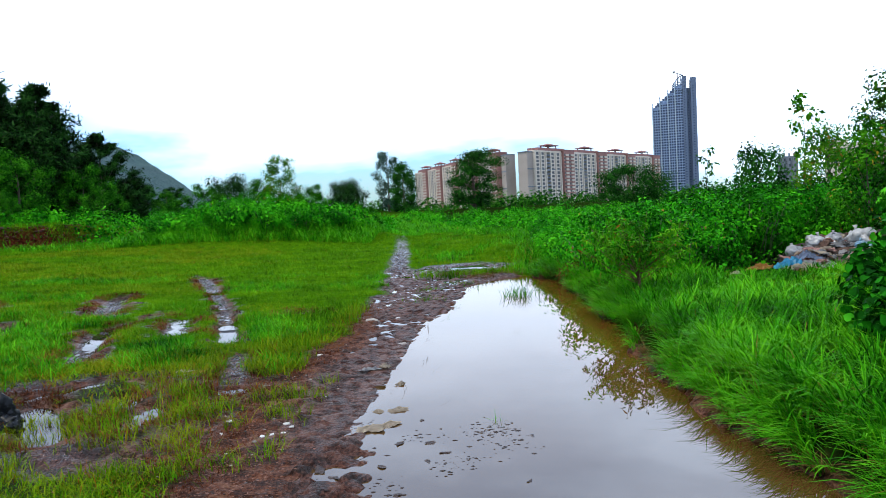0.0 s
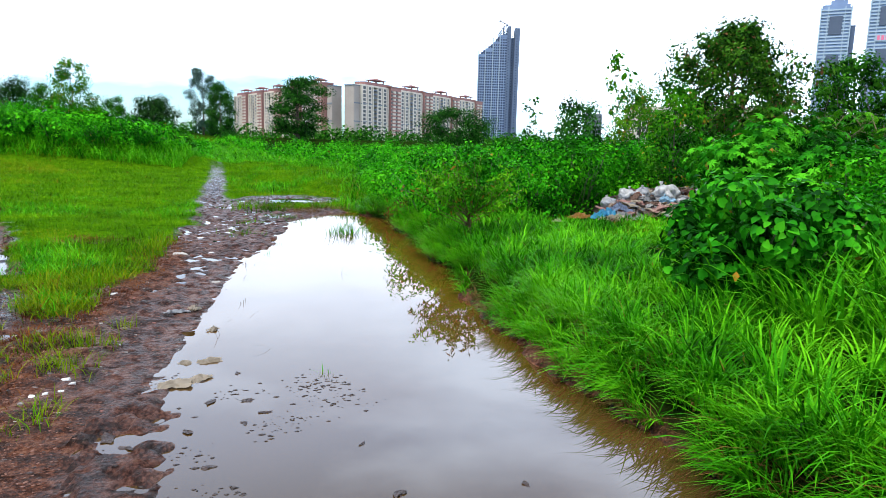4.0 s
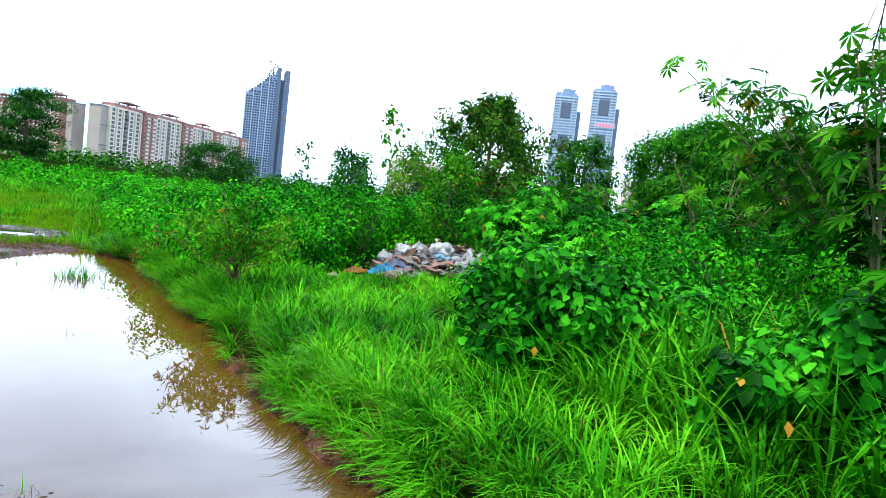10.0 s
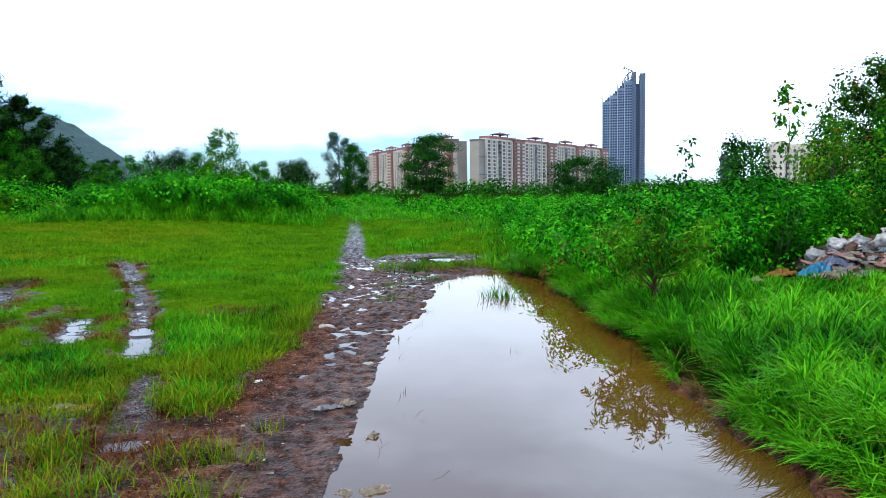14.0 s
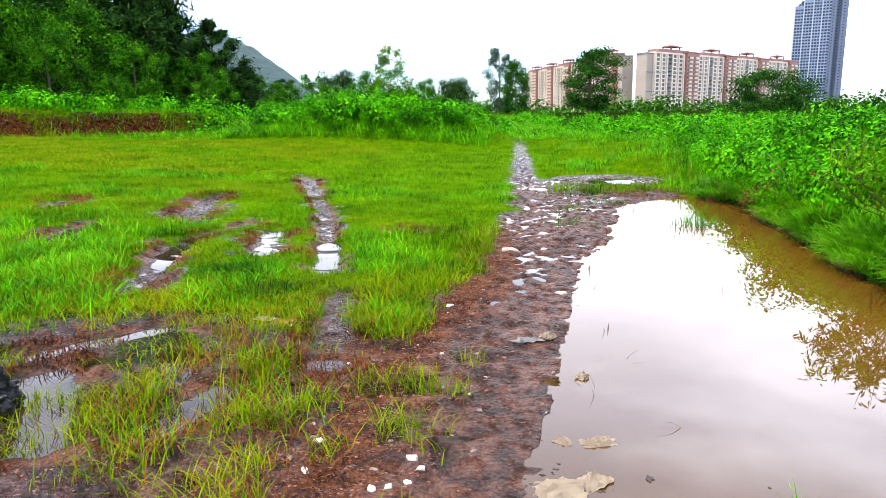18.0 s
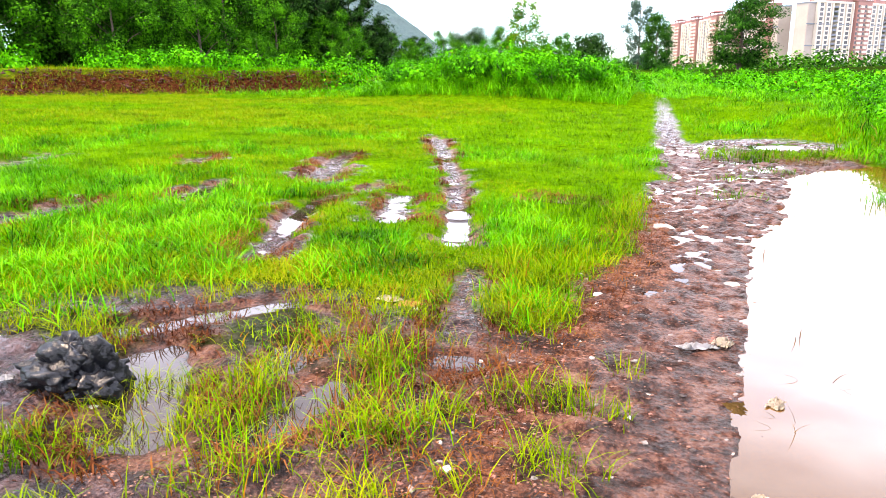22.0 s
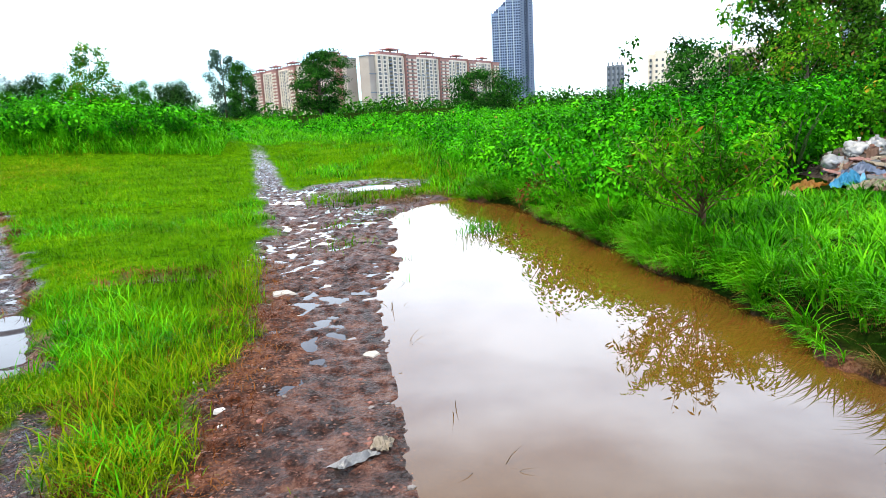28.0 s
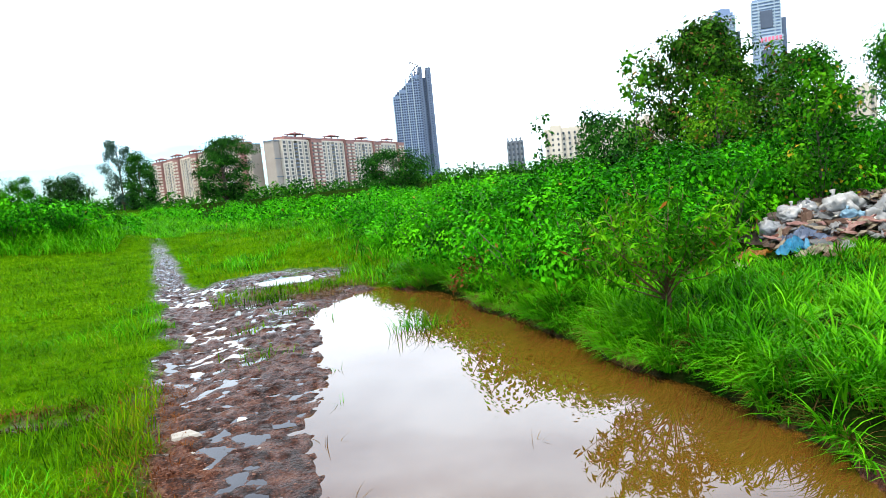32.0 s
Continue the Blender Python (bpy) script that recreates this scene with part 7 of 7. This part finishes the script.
def heap_h(x, y):
    """Height of the tipped earth and refuse over the ground."""
    e = y - 9.75 - 0.28 * (x - 4.5)
    return 0.22 * smooth(-0.1, 0.85, e) * smooth(2.0, 1.1, e) * smooth(4.7, 5.5, x) * smooth(8.6, 7.8, x) * (0.8 + 0.4 * vnoise(x, y, 3.0, 2))


M_REFUSE = surface("trodden_refuse", (0.012, 0.008, 0.006), (0.10, 0.066, 0.05), 0.8, 9, 0.9, fine=45, height=0.03)
HX, HY = np.meshgrid(np.arange(3.9, 8.7, 0.06), np.arange(9.4, 12.8, 0.06))
HZ = ground_z(HX, HY) + heap_h(HX, HY) - 0.05 + 0.05 * smooth(0.0, 0.1, heap_h(HX, HY)) + 0.05 * (vnoise(HX, HY, 9.0, 4) - 0.5)
k = np.arange(HX.size).reshape(HX.shape)
q = np.stack([k[:-1, :-1], k[:-1, 1:], k[1:, 1:], k[1:, :-1]], -1).reshape(-1, 4)
tagged(new("rubbish_mound", mesh_np("rubbish_mound", np.stack([HX, HY, HZ], -1).reshape(-1, 3), q, M_REFUSE, True)), "mound of dirty trodden refuse under the plastic bags", "rubbish", RUBBISH)


def heap_z(x, y):
    return gz(x, y) + float(heap_h(x, y))


rg = random.Random(41)
RAGS = ((M_BROWNRAG, "muddy brown rag on the rubbish heap"), (M_PINK, "faded pink plastic on the rubbish heap"), (M_CREAMRAG, "dirty cream cloth on the rubbish heap"), (M_CLEAR, "torn milky plastic on the rubbish heap"), (M_WHITE, "dirty white plastic on the rubbish heap"),
        (M_BROWNRAG, "muddy brown rag on the rubbish heap"), (M_BRICK, "red-brown scrap on the rubbish heap"), (M_CREAMRAG, "dirty cream cloth on the rubbish heap"))
for k in range(230):
    x = rg.uniform(4.75, 7.4)
    y = 9.85 + 0.28 * (x - 4.5) + rg.uniform(0.0, 0.95) * (0.6 + 0.4 * min(1.0, x - 4.75))
    m, lab = rg.choice(RAGS)
    crumpled("rag", x, y, heap_z(x, y) + rg.uniform(-0.01, 0.05), rg.uniform(0.06, 0.2), rg.uniform(0.025, 0.07), rg.uniform(0.03, 0.09), m, lab, "rubbish", 400 + k, RUBBISH, 8, rg.uniform(-50, 50) + (180 if k % 2 else 0), freq=1.9, tilt=26)


for k in range(34):
    x = rg.uniform(4.6, 7.4)
    y = 9.45 + 0.28 * (x - 4.5) + rg.uniform(0.0, 0.4)
    m, lab = rg.choice(RAGS)
    crumpled("rag", x, y, gz(x, y) + 0.01, rg.uniform(0.05, 0.13), rg.uniform(0.03, 0.07), rg.uniform(0.03, 0.07), m, lab.replace("on the rubbish heap", "strewn in the grass before the heap"), "rubbish", 700 + k, RUBBISH, 8, rg.uniform(0, 360), freq=1.9, tilt=14)


def bag(x, y, s, material, label, seed, up=0.0):
    """A knotted, half-filled bag: a creased body and a gathered neck."""
    ob = lump("rubbish_bag", x, y, (s * 1.15, s, s * 0.95), material, label, "rubbish bag", RUBBISH, seed, 0.4, heap_z(x, y) + 0.35 * up - 0.05, seed * 57 % 360, 4, 0.28, 0.55)
    rnd = random.Random(seed)
    bm = bmesh.new()
    a = rnd.uniform(0, 6.283)
    tip = Vector((0.35 * s * math.cos(a), 0.35 * s * math.sin(a), 0.95 * s))
    tube(bm, [tip - Vector((0, 0, 0.35 * s)), tip - Vector((0, 0, 0.1 * s)), tip + Vector((0.05 * s, 0, 0.15 * s))], [0.26 * s, 0.07 * s, 0.17 * s], 9)
    part("neck", bm, material, ob, "gathered neck of the bag")


for k, (x, y, s, m, lab, up) in enumerate(((6.02, 10.72, 0.21, M_WHITE, "knotted white rubbish bag on the heap", 0.16), (5.12, 10.85, 0.14, M_WHITE, "limp white plastic bag at the heap's edge", 0.02), (5.42, 10.88, 0.14, M_WHITE, "torn white rubbish bag on the heap", 0.06),
                                           (5.72, 10.9, 0.14, M_CLEAR, "milky plastic bag on the heap", 0.08), (5.93, 10.5, 0.12, M_PALEBLUE, "pale blue plastic bag on the heap", 0.14), (6.25, 10.42, 0.17, M_CLEAR, "milky plastic bag on the heap", 0.04),
                                           (6.5, 10.5, 0.21, M_CLEAR, "bulging milky rubbish bag on the heap", 0.06), (6.85, 10.6, 0.16, M_PALEBLUE, "flat pale blue rubbish bag on the heap", 0.05), (7.2, 10.85, 0.18, M_WHITE, "dirty white rubbish bag on the heap", 0.04), (5.72, 10.4, 0.09, M_PINK, "pink plastic bag on the heap", 0.05))):
    bag(x, y, s, m, lab, 90 + k, up)
for x, y, sx, sy, h, m, lab, turn in ((4.72, 10.13, 0.21, 0.13, 0.16, M_BLUE, "bright blue plastic sheet at the heap's foot", 20), (4.75, 9.88, 0.24, 0.11, 0.1, M_CREAMRAG, "yellowish white plastic sheet at the heap's foot", 10), (5.15, 9.9, 0.14, 0.08, 0.08, M_WHITE, "crumpled white plastic sheet at the heap's foot", 40),
                                      (4.42, 10.38, 0.19, 0.10, 0.09, M_ORANGE, "orange-brown sheet at the heap's foot", 10), (6.0, 10.1, 0.2, 0.1, 0.1, M_CLEAR, "milky plastic sheet in the grass", 50), (5.05, 10.3, 0.2, 0.13, 0.15, M_BLUEGREY, "crumpled blue and white plastic sheet on the heap", -30),
                                      (3.95, 10.1, 0.12, 0.07, 0.06, M_CREAMRAG, "dry yellowish litter beside the heap", 70)):
    crumpled("plastic_sheet", x, y, heap_z(x, y), sx, sy, h, m, lab, "rubbish", 500 + int(10 * x), RUBBISH, 14, turn)
